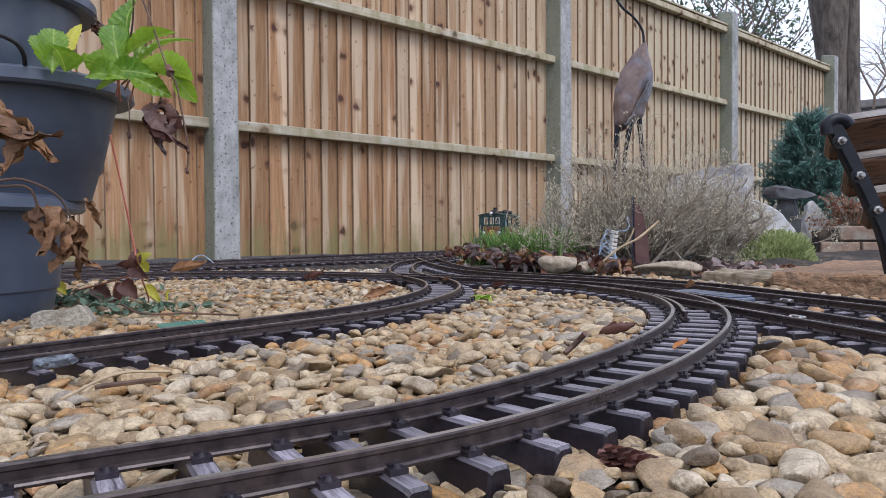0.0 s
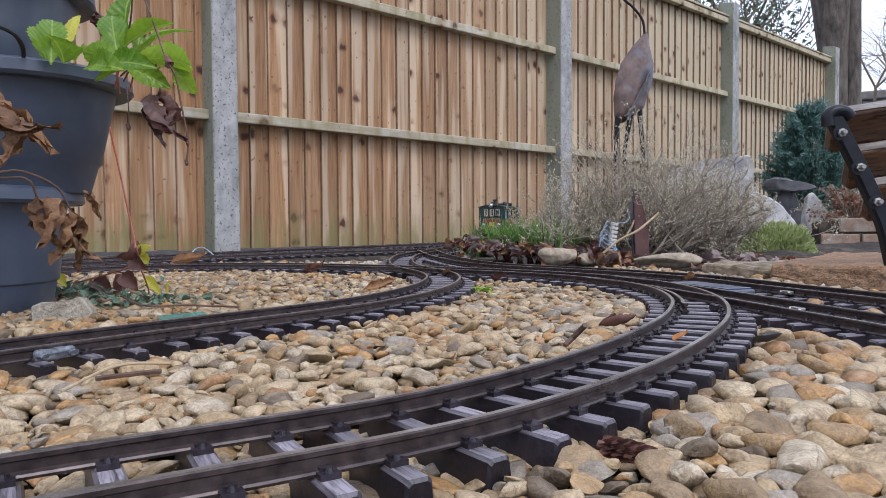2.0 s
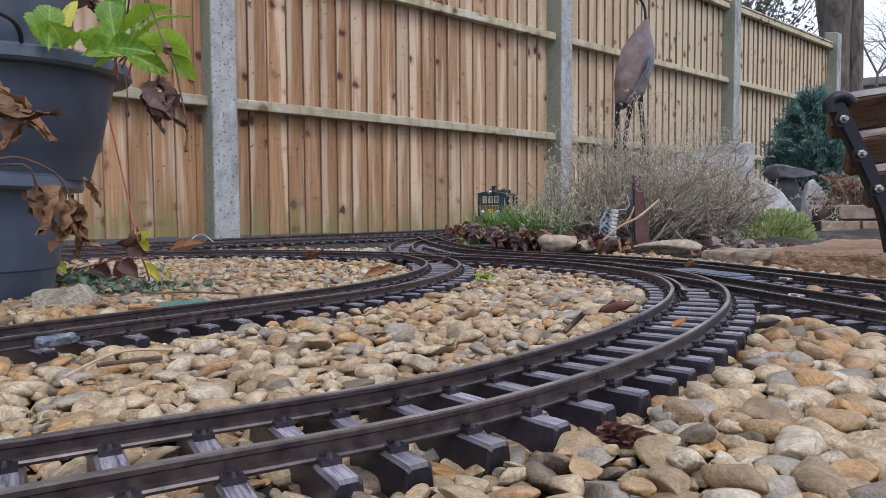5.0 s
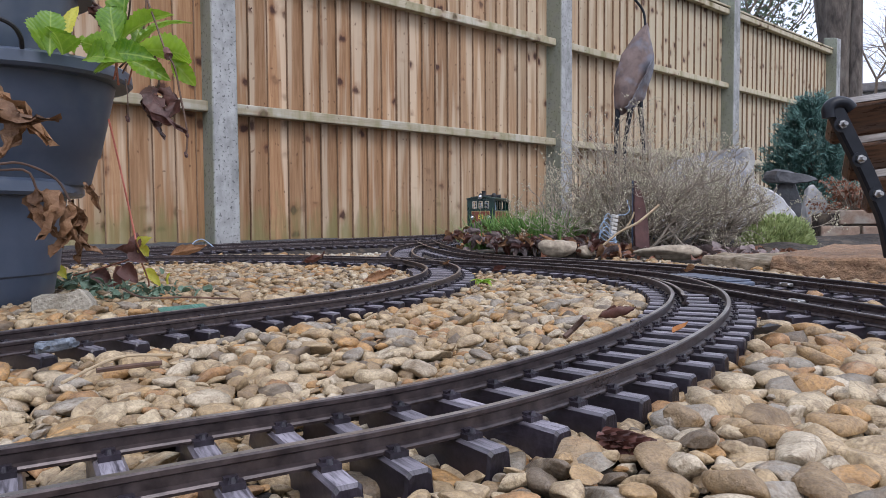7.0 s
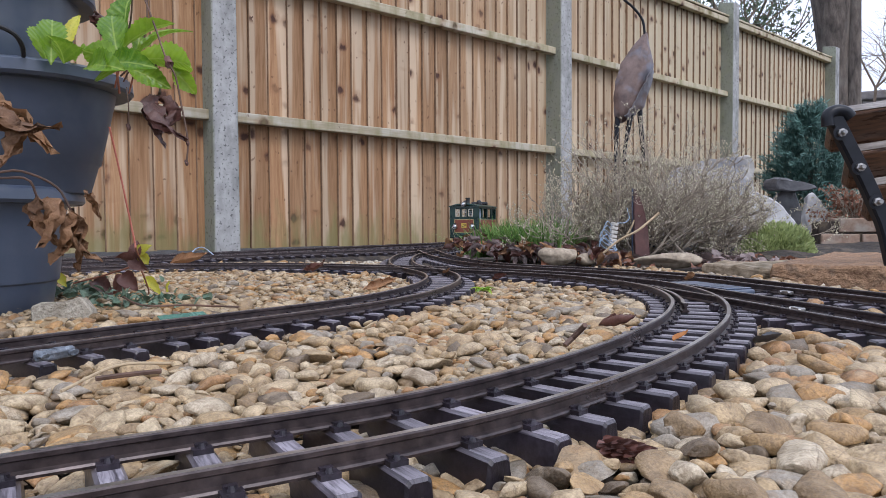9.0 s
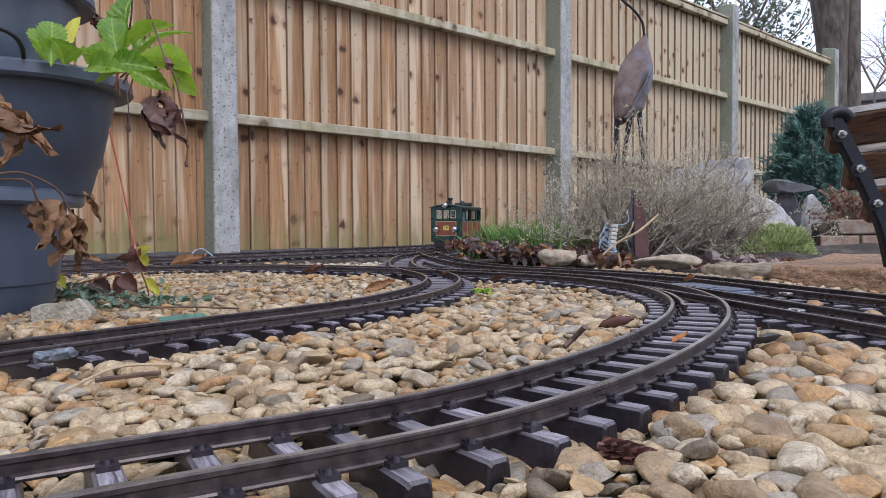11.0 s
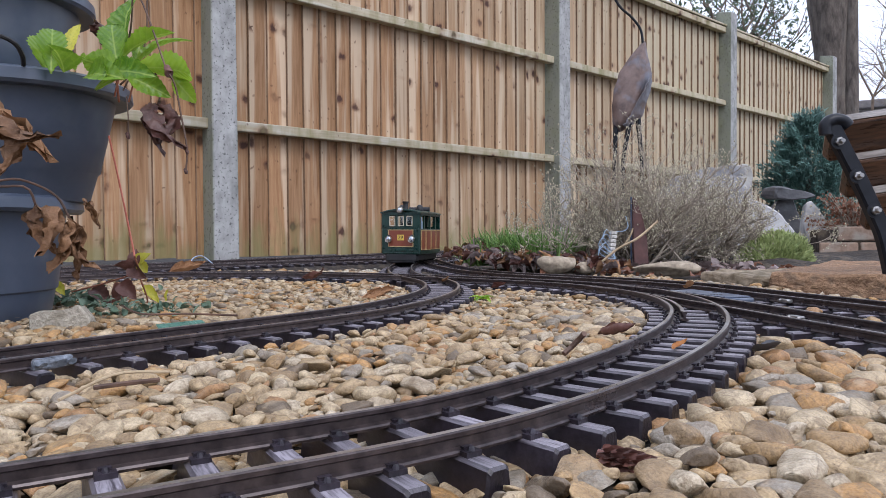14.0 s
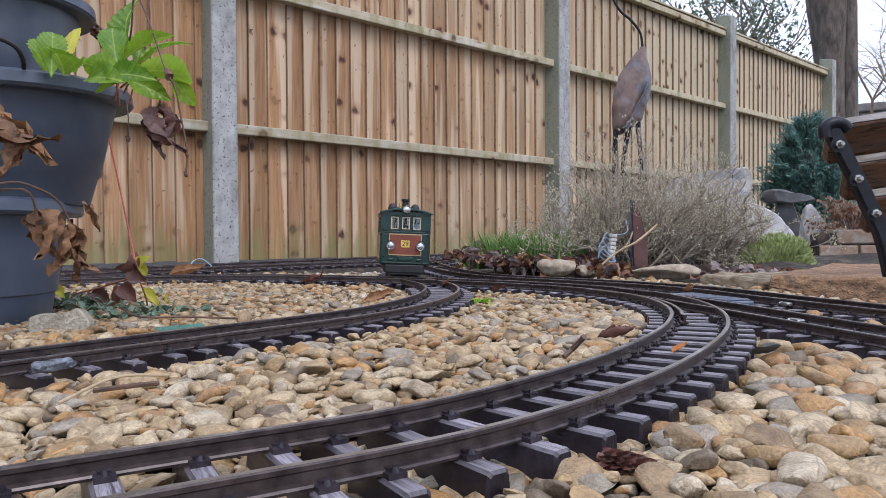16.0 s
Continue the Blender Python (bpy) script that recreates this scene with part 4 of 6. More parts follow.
def boulder(name, size, where, material, label, category="rock", seed=0, rot=0, cuts=6, group="", sink=0.1):
    """A rough stone: a ball cut by planes and weathered by noise, resting on the soil."""
    rnd = random.Random(seed)
    bm = bmesh.new()
    bmesh.ops.create_icosphere(bm, subdivisions=4, radius=1.0)
    planes = []
    for _ in range(cuts):
        d = Vector((rnd.gauss(0, 1), rnd.gauss(0, 1), rnd.gauss(0, 0.8))).normalized()
        planes.append((d, rnd.uniform(0.55, 0.85)))
    for v in bm.verts:
        c = v.co.copy()
        for d, lim in planes:
            o = c.dot(d) - lim
            if o > 0:
                c -= d * o * 0.93
        c += c.normalized() * (noise.noise(c * 1.6 + Vector((seed, 0, 0))) * 0.12 + noise.noise(c * 5 + Vector((0, seed, 0))) * 0.035)
        v.co = Vector((c.x * size[0], c.y * size[1], c.z * size[2]))
    lo = min(v.co.z for v in bm.verts)
    for v in bm.verts:
        v.co.z -= lo + size[2] * sink
    o = part(name, bm, material, smooth=True)
    o.matrix_basis = pose(where[0], where[1], where[2] if len(where) > 2 else 0, 0, 0, rot)
    return tagged(o, label, category, group)


# ---------------------------------------------------------------- stacked planter
def round_pot(r_top, r_foot, height, lip):
    prof = [(r_foot * 0.5, 0.0), (r_foot, 0.0), (r_foot + 0.002, 0.003), (r_foot + (r_top - r_foot) * 0.28, height * 0.24), (r_foot + (r_top - r_foot) * 0.28 + 0.0025, height * 0.255),
            (r_top - 0.005, height - lip), (r_top + 0.010, height - lip), (r_top + 0.013, height - lip * 0.8), (r_top + 0.012, height - 0.003), (r_top + 0.008, height),
            (r_top - 0.001, height), (r_top - 0.003, height - 0.004), (r_top - 0.008, height - 0.022), (0.01, height - 0.024)]
    return lathe(prof, 72)


PLANTER = thing("stacking_planter", pose(-0.49, 0.76, 0), "stacked slate grey plastic planter with strawberry plants", "planter")
for (x, y, z), rt, rf, h in (((-0.521, 0.735, 0.0), 0.112, 0.088, 0.133), ((-0.4515, 0.752, 0.128), 0.0945, 0.060, 0.127), ((-0.516, 0.8, 0.243), 0.094, 0.064, 0.125)):
    o = part("pot", round_pot(rt, rf, h, 0.017), M_POT, PLANTER, "round slate grey plastic pot with rolled rim", True)
    o.matrix_basis = pose(x + 0.49, y - 0.76, z)
    s = part("compost", lathe([(0.005, h - 0.020), (rt - 0.006, h - 0.020), (rt - 0.008, h - 0.014), (0.02, h - 0.010)], 30), M_SOIL, o, "dark potting compost")


def plant_leaf(name, a, b, width, material, label, bend=0.3, fold=0.25, roll=0, curl=0.0, crumple=0.0, seed=0, parent=None, teeth=9):
    L = (Vector(b) - Vector(a)).length
    o = part(name, leaf_mesh(L, width, bend, fold, teeth, curl, crumple, seed), material, parent, label, True, None, 110)
    o.matrix_basis = aim(a, b, roll)
    return o


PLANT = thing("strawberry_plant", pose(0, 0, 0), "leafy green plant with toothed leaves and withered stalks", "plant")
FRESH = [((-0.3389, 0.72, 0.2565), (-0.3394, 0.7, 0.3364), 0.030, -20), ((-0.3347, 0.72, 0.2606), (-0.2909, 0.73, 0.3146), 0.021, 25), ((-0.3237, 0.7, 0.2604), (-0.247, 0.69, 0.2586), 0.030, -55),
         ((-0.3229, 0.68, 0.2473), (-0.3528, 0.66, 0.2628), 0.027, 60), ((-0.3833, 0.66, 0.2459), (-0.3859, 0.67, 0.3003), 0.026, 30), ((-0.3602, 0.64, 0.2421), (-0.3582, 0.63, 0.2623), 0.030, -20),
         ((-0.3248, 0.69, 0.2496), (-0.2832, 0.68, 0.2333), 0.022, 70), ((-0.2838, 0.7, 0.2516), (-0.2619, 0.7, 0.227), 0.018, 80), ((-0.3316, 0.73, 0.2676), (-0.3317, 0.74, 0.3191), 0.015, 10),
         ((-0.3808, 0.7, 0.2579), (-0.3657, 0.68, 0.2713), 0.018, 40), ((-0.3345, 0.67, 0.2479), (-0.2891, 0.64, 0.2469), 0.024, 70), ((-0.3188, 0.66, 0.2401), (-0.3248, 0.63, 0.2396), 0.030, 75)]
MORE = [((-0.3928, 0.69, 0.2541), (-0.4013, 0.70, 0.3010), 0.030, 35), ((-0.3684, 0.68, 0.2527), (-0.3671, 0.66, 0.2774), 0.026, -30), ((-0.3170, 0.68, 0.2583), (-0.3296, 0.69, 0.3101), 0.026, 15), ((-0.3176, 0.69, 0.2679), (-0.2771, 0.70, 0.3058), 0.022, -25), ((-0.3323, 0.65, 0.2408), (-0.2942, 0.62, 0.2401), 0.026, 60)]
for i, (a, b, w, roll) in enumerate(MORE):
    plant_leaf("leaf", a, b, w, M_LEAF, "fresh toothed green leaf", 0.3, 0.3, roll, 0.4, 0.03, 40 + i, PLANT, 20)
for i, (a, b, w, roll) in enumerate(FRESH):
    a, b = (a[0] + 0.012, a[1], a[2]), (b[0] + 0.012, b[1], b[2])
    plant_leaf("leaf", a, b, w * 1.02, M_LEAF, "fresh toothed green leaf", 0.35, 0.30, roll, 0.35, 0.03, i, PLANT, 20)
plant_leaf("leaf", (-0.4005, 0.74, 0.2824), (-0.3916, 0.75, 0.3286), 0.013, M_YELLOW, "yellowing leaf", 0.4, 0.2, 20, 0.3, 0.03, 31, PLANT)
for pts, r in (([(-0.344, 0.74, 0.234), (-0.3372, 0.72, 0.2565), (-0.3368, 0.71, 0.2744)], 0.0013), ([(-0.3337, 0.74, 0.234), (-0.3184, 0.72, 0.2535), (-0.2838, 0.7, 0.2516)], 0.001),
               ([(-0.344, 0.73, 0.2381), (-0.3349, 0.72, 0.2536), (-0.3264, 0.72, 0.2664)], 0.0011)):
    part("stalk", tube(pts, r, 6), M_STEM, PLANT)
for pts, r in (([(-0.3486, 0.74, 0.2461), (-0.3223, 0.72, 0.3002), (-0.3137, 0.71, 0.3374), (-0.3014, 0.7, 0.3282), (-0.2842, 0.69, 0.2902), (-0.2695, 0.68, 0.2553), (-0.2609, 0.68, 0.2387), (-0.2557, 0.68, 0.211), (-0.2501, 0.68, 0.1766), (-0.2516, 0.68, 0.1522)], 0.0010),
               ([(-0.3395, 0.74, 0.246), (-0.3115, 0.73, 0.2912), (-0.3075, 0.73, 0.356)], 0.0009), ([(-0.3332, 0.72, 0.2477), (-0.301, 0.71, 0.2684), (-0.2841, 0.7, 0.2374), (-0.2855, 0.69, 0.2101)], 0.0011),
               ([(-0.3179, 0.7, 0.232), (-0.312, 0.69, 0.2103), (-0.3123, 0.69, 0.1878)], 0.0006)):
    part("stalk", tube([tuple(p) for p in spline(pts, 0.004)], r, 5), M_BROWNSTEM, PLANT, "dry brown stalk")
for c, r in (((-0.2673, 0.68, 0.2519), 0.0052), ((-0.2502, 0.68, 0.1733), 0.0024), ((-0.2516, 0.68, 0.1539), 0.0024), ((-0.3123, 0.69, 0.1906), 0.0028)):
    bm = bmesh.new()
    bmesh.ops.create_icosphere(bm, subdivisions=2, radius=r)
    for v in bm.verts:
        v.co *= 0.75 + 0.6 * noise.noise(v.co * 500)
        v.co.z *= 1.6
    o = part("seed_head", bm, M_DARKLEAF, PLANT, "withered seed head", True)
    o.location = c
WITHER = [((-0.2831, 0.69, 0.2196), (-0.2853, 0.67, 0.1789), 0.026, 20, M_DARKLEAF), ((-0.2831, 0.69, 0.2185), (-0.2594, 0.68, 0.1889), 0.026, -40, M_DARKLEAF), ((-0.2801, 0.68, 0.2167), (-0.2659, 0.66, 0.1786), 0.024, 80, M_DARKLEAF),
          ((-0.355, 0.72, 0.312), (-0.3425, 0.71, 0.2767), 0.022, 50, M_DARKLEAF), ((-0.3778, 0.58, 0.1944), (-0.3313, 0.57, 0.1664), 0.034, 60, M_DEAD), ((-0.3644, 0.57, 0.1856), (-0.3386, 0.56, 0.1496), 0.03, -30, M_DEAD), ((-0.3624, 0.56, 0.1931), (-0.3251, 0.55, 0.1611), 0.03, 120, M_DEAD),
          ((-0.3624, 0.62, 0.1178), (-0.3555, 0.61, 0.0738), 0.026, 30, M_DEAD), ((-0.3615, 0.62, 0.1163), (-0.3382, 0.61, 0.0837), 0.026, -30, M_DEAD), ((-0.3439, 0.64, 0.1064), (-0.3395, 0.63, 0.0586), 0.020, 60, M_DEAD), ((-0.343, 0.64, 0.1001), (-0.325, 0.63, 0.0595), 0.014, 10, M_DEAD),
          ((-0.3528, 0.68, 0.1273), (-0.3365, 0.68, 0.1027), 0.012, 60, M_DEAD), ((-0.344, 0.64, 0.1043), (-0.3421, 0.62, 0.0643), 0.018, -50, M_DEAD)]
for i, (a, b, w, roll, mt) in enumerate(WITHER):
    plant_leaf("withered_leaf", a, b, w * 0.9, mt, "crumpled withered brown leaf", 0.5, 0.4, roll, 1.3, 0.2, 50 + i, PLANT)
for pts in ([(-0.3871, 0.6, 0.1392), (-0.3711, 0.61, 0.1409), (-0.3526, 0.63, 0.1284), (-0.3445, 0.64, 0.1064)], [(-0.3848, 0.6, 0.1343), (-0.3663, 0.61, 0.1339), (-0.3635, 0.62, 0.1163)], [(-0.3459, 0.72, 0.1951), (-0.3443, 0.74, 0.1436), (-0.3405, 0.76, 0.0764), (-0.3393, 0.76, 0.0689)]):
    red = pts[0][0] > -0.37
    part("runner", tube([tuple(p) for p in spline(pts, 0.006)], 0.0011, 6), M_RUNNER if red else M_BROWNSTEM, PLANT, "thin red runner stem" if red else "arching dry stem")

part("drip_pipe", tube([tuple(p) for p in spline([(-0.4098, 0.62, 0.2745), (-0.3986, 0.63, 0.2727), (-0.392, 0.64, 0.2683), (-0.392, 0.65, 0.2605), (-0.3971, 0.66, 0.254)], 0.005)], 0.0022, 8), M_TBLACK, PLANTER, "thin black irrigation pipe").matrix_basis = pose(0.49, -0.76, 0)

SEEDLING = thing("creeping_plant", pose(0, 0, 0), "creeping plant with dark red and yellow leaves", "plant")
for i, (a, b, w, roll, mt) in enumerate([((-0.3486, 0.78, 0.0491), (-0.3648, 0.77, 0.0625), 0.022, 40, M_DARKLEAF), ((-0.3497, 0.78, 0.0568), (-0.3469, 0.78, 0.076), 0.014, 20, M_DARKLEAF), ((-0.351, 0.78, 0.0594), (-0.3366, 0.77, 0.0433), 0.02, 80, M_DARKLEAF),
                                          ((-0.3427, 0.78, 0.0594), (-0.3328, 0.78, 0.0721), 0.017, 60, M_YELLOW), ((-0.3426, 0.78, 0.0606), (-0.3345, 0.78, 0.0491), 0.013, 70, M_YELLOW),
                                          ((-0.3697, 0.85, 0.0292), (-0.3456, 0.84, 0.0112), 0.013, 40, M_YELLOW), ((-0.4022, 0.86, 0.0322), (-0.3804, 0.85, 0.0153), 0.022, 50, M_DARKLEAF), ((-0.4043, 0.86, 0.0323), (-0.4042, 0.85, 0.0085), 0.022, -60, M_DARKLEAF),
                                          ((-0.4377, 0.86, 0.024), (-0.407, 0.84, 0.013), 0.022, 30, M_DARKLEAF), ((-0.3503, 0.88, 0.0218), (-0.3564, 0.88, -0.0021), 0.010, 60, M_YELLOW), ((-0.4517, 0.8, 0.0368), (-0.4381, 0.8, 0.0236), 0.012, 50, M_YELLOW)]):
    plant_leaf("leaf", a, b, w, mt, "dark red leaf" if mt is M_DARKLEAF else "yellow leaf", 0.3, 0.2, roll, 0.4, 0.05, 80 + i, SEEDLING)
for pts in ([(-0.3393, 0.76, 0.0689), (-0.3511, 0.79, 0.0499), (-0.4101, 0.84, 0.0337), (-0.4625, 0.86, 0.0213)], [(-0.3492, 0.79, 0.0486), (-0.3607, 0.84, 0.0161), (-0.3695, 0.86, 0.0002)]):
    part("stem", tube([tuple(p) for p in spline(pts, 0.006)], 0.0010, 6), M_STEM, SEEDLING, "dull red stem")


def leaf_patch(name, spots, size, material, label, category, seed, count, spread=(0.05, 0.03, 0.012), tilt=0.6, teeth=9):
    """A low patch of many small leaves on the ground."""
    rnd = random.Random(seed)
    bm = bmesh.new()
    for i in range(count):
        x, y = rnd.choice(spots)
        c = Vector((x + rnd.gauss(0, spread[0]), y + rnd.gauss(0, spread[1]), abs(rnd.gauss(0, spread[2])) + 0.003))
        L = size * rnd.uniform(0.6, 1.3)
        m = Matrix.Translation(c) @ Euler((rnd.gauss(0, tilt), rnd.gauss(-0.2, tilt), rnd.uniform(0, 6.28))).to_matrix().to_4x4()
        leaf_mesh(L, L * rnd.uniform(0.55, 0.9), rnd.uniform(0, 0.6), 0.2, teeth, rnd.uniform(0, 0.6), 0.06, seed + i, bm, m)
    o = part(name, bm, material, None, "", True)
    return tagged(o, label, category, kind="stuff")


leaf_patch("ivy_patch", [(-0.4855, 0.8479), (-0.4877, 0.8771), (-0.4422, 0.8450), (-0.4039, 0.7901), (-0.3595, 0.7579), (-0.3268, 0.7616), (-0.2922, 0.7372), (-0.4797, 0.9239)], 0.0105, M_IVY, "low patch of grey green ivy on the pebbles", "ivy", 3, 240, (0.016, 0.016, 0.008))



def stick(pts, r, label, material, name="twig"):
    o = part(name, tube([tuple(p) for p in spline(pts, 0.006)], r, 6), material)
    return tagged(o, label, "twig", "fallen twigs")


stick([(-0.3595, 0.7674, 0.014), (-0.3001, 0.6860, 0.013), (-0.2573, 0.6921, 0.012), (-0.2010, 0.6746, 0.012)], 0.0011, "long thin dark twig lying on pebbles", M_BROWNSTEM)
stick([(0.0792, 0.4479, 0.012), (0.0870, 0.4517, 0.018), (0.0914, 0.4426, 0.026)], 0.0019, "short broken brown stick among pebbles", M_BROWNSTEM)
stick([(-0.1781, 0.3179, 0.015), (-0.1722, 0.3620, 0.018), (-0.1459, 0.3671, 0.018)], 0.0008, "long pale straw stalk on the pebbles", M_TIMBER)
stick([(-0.1817, 0.3571, 0.012), (-0.1689, 0.3675, 0.012), (-0.1550, 0.3756, 0.012)], 0.0014, "dark ribbed stick beside the sleepers", M_BROWNSTEM)


def fallen(a, b, w, mt, label, roll=0, curl=0.8, crumple=0.08, seed=0, lift=0.012):
    o = part("fallen_leaf", leaf_mesh((Vector((*b, 0)) - Vector((*a, 0))).length, w, -0.25, 0.3, 9, curl, crumple, seed), mt, None, "", True, None, 110)
    o.matrix_basis = aim((a[0], a[1], lift), (b[0], b[1], lift + 0.004), roll)
    return tagged(o, label, "leaf", "fallen leaves")


fallen((-0.567, 1.4254), (-0.5184, 1.4947), 0.034, M_DEAD, "curled brown leaf lying against the rail", 30, 0.9, 0.06, 1, 0.012)
fallen((-0.0896, 0.7797), (-0.0656, 0.8246), 0.016, M_DEAD, "dry feathery brown leaf on the rail", 60, 1.0, 0.10, 2, 0.018)
fallen((0.1259, 0.5562), (0.1375, 0.5079), 0.018, M_DARKLEAF, "dark curled leaf on the pebbles", -35, 1.7, 0.05, 3, 0.009)
fallen((0.2113, 0.4675), (0.2260, 0.4537), 0.018, M_DARKSLATE, "dark skeleton leaf beside the sleepers", 0, 0.3, 0.03, 4, 0.009)
fallen((0.0741, 1.0309), (0.0975, 1.0102), 0.012, M_DARKLEAF, "dark red leaf under the rails", 50, 0.9, 0.08, 5, 0.010)
fallen((0.1594, 0.4758), (0.1727, 0.4800), 0.008, M_ORANGE, "small orange leaf scrap on sleepers", 0, 0.2, 0.06, 6, 0.0098)
fallen((0.3092, 0.8741), (0.317, 0.8562), 0.014, M_DEAD, "small brown leaf on the track", 40, 0.9, 0.08, 7, 0.02)
fallen((-0.2601, 1.2697), (-0.1982, 1.2097), 0.013, M_DARKLEAF, "dark wet leaf among pebbles", 30, 0.9, 0.08, 8, 0.010)
fallen((0.0005, 1.1204), (0.0122, 1.0972), 0.010, M_DEAD, "small red brown leaf on sleepers", 10, 0.5, 0.08, 9, 0.013)
SPROUT = thing("weed_sprout", pose(*(0.0484, 0.8366), 0), "tiny bright green seedling among pebbles", "weed")
for i in range(6):
    o = part("leaf", leaf_mesh(0.016, 0.010, 0.5, 0.2, 0, 0.3, 0.03, i), M_LEAF, SPROUT, "", True)
    o.matrix_basis = pose(0, 0, 0.010, 0, -35 + 8 * (i % 3), i * 61)


def cone():
    bm = bmesh.new()
    for i in range(60):
        t = i / 60
        a = i * 2.4
        r = 0.0085 * math.sin(math.pi * (0.12 + 0.8 * t)) ** 0.7
        m = Matrix.Translation((-0.016 + 0.032 * t, r * math.cos(a) * 0.5, r * math.sin(a) * 0.5)) @ Matrix.Rotation(a, 4, "X") @ Matrix.Rotation(radians(40), 4, "Z")
        leaf_mesh(0.009, 0.008, 0.2, 0.3, 0, 0.3, 0, i, bm, m)
    tube([(-0.017, 0, 0), (0.017, 0, 0)], [0.0035, 0.0022], 8, bm)
    o = part("fir_cone", bm, M_DARKLEAF, None, "", False)
    o.matrix_basis = pose(*(0.0697, 0.2591), 0.004, 0, 8, -30) @ Matrix.Diagonal((0.68, 0.62, 0.5, 1))
    return tagged(o, "damp reddish brown fir cone lying on pebbles", "fir cone")


cone()


def scrap(name, lo, hi, at, rot, mt, label, category, bev=0.001):
    o = part(name, boxed(lo, hi, bev), mt)
    o.matrix_basis = pose(*at, 0, 0, rot)
    return tagged(o, label, category)


def point_motor(at, rot, mt, label, s=1.0, w=0.010):
    th = thing("point_motor", pose(*at, 0, 0, rot), label, "point motor", "point motors")
    part("housing", boxed((-0.033 * s, -w, 0), (0.033 * s, w, 0.009), 0.002), mt, th)
    part("lid", boxed((-0.030 * s, -w + 0.0012, 0.0091), (0.030 * s, w - 0.0012, 0.0110), 0.0008), mt, th)
    part("tie_bar", boxed((-0.006, w, 0.005), (0.006, w + 0.024, 0.008), 0.0005), M_TBLACK, th)
    return th


point_motor((*(-0.1991, 1.2935), 0.0), 12, M_BLUEBOX, "small dark blue plastic point motor beside the track", 0.6)
point_motor((0.336, 0.868, 0.003), -72, M_BLUEPLATE, "flat slate blue point motor between the tracks", 1.75, 0.020)
point_motor((*(-0.6807, 1.712), 0.0), 35, M_BLUEBOX, "long dark blue plastic point motor by the fence line", 1.6)


def clamp(at, rot, label, mt=None, s=1.0):
    bm = boxed((-0.008, -0.003, 0), (0.008, 0.003, 0.0045), 0.0012)
    for x in (-0.006, 0.006):
        bmesh.ops.create_cone(bm, cap_ends=True, segments=10, radius1=0.0019, radius2=0.0016, depth=0.003, matrix=Matrix.Translation((x, -0.0035, 0.0024)) @ Matrix.Rotation(radians(90), 4, "X"))
    if s > 1:
        bmesh.ops.subdivide_edges(bm, edges=bm.edges[:], cuts=3, use_grid_fill=True)
        for v in bm.verts:
            v.co = (v.co + noise.noise_vector(v.co * 260) * 0.0012) * s
    o = part("rail_clamp", bm, mt or M_STEEL)
    o.matrix_basis = pose(*at, 0, 0, rot)
    return tagged(o, label, "rail clamp", "rail clamps")


clamp((-0.2345, 0.4125, 0.012), 55, "wet silvery joint cover over the rail ends", M_GLINT, 1.4)
clamp((*(-0.0383, 0.7439), 0.0095), 63, "dull metal rail clamp with two screws")
clamp((*(0.3241, 0.6282), 0.0095), -78, "bright metal rail clamp on the siding")
clamp((*(0.3915, 0.7828), 0.0095), -75, "bright metal rail clamp on the siding")


def mesh_scrap():
    """A torn piece of woven garden netting, strand over strand."""
    bm = bmesh.new()
    for i in range(13):
        u = -0.018 + i * 0.003
        for lo, hi in (((u - 0.0005, -0.020, 0.0), (u + 0.0005, 0.020, 0.0008)), ((-0.019, u * 1.05 - 0.0005, 0.0007), (0.019, u * 1.05 + 0.0005, 0.0015))):
            box(bm, lo, hi)
    for v in bm.verts:
        v.co.z += 0.0012 * math.sin(v.co.x * 130) + 0.02 * v.co.y
    o = part("mesh_scrap", bm, M_TEAL)
    o.matrix_basis = pose(-0.2220, 0.5863, 0.013, 0, 0, 28)
    return tagged(o, "scrap of teal plastic mesh on pebbles", "mesh")


mesh_scrap()
o = part("cable", tube([tuple(p) for p in spline([(*(-0.6598, 1.7887), 0.012), (*(-0.6888, 1.9102), 0.028), (*(-0.6674, 1.9074), 0.034), (*(-0.6062, 1.7822), 0.028), (*(-0.5482, 1.672), 0.012)], 0.006)], 0.0016, 6), M_WIRE)
tagged(o, "loop of pale blue wire beside the track", "cable")
scrap("timber_batten", (-0.22, -0.012, 0), (0.22, 0.012, 0.014), (-0.40, 2.14, 0.0), 41, M_TIMBER, "pale weathered batten lying near the fence", "batten", 0.002)


# ---------------------------------------------------------------- edging stones and the planted bed
def edging(name, a, b, depth, h, mt, label, category, seed, group=""):
    rnd = random.Random(seed)
    a, b = Vector((*a, 0)), Vector((*b, 0))
    L = (b - a).length
    bm = boxed((0, 0, -0.01), (L, depth, h), 0.004)
    bmesh.ops.subdivide_edges(bm, edges=bm.edges[:], cuts=7, use_grid_fill=True)
    for v in bm.verts:
        v.co += noise.noise_vector(v.co * 40 + Vector((seed, 0, 0))) * 0.006 + noise.noise_vector(v.co * 140) * 0.002
    o = part(name, bm, mt, None, "", False)
    o.matrix_basis = pose(a.x, a.y, 0, 0, 0, math.degrees(math.atan2(b.y - a.y, b.x - a.x)))
    return tagged(o, label, category, group)


edging("edging_slab", (0.500, 1.055), (0.74, 0.86), 0.50, 0.029, M_TERRA, "orange brown sandstone edging slab with a rough face", "slab", 1)
edging("edging_stone", (0.452, 1.200), (0.494, 1.075), 0.16, 0.023, M_EDGE, "low weathered edging stone behind the track", "stone", 2, "edging stones")

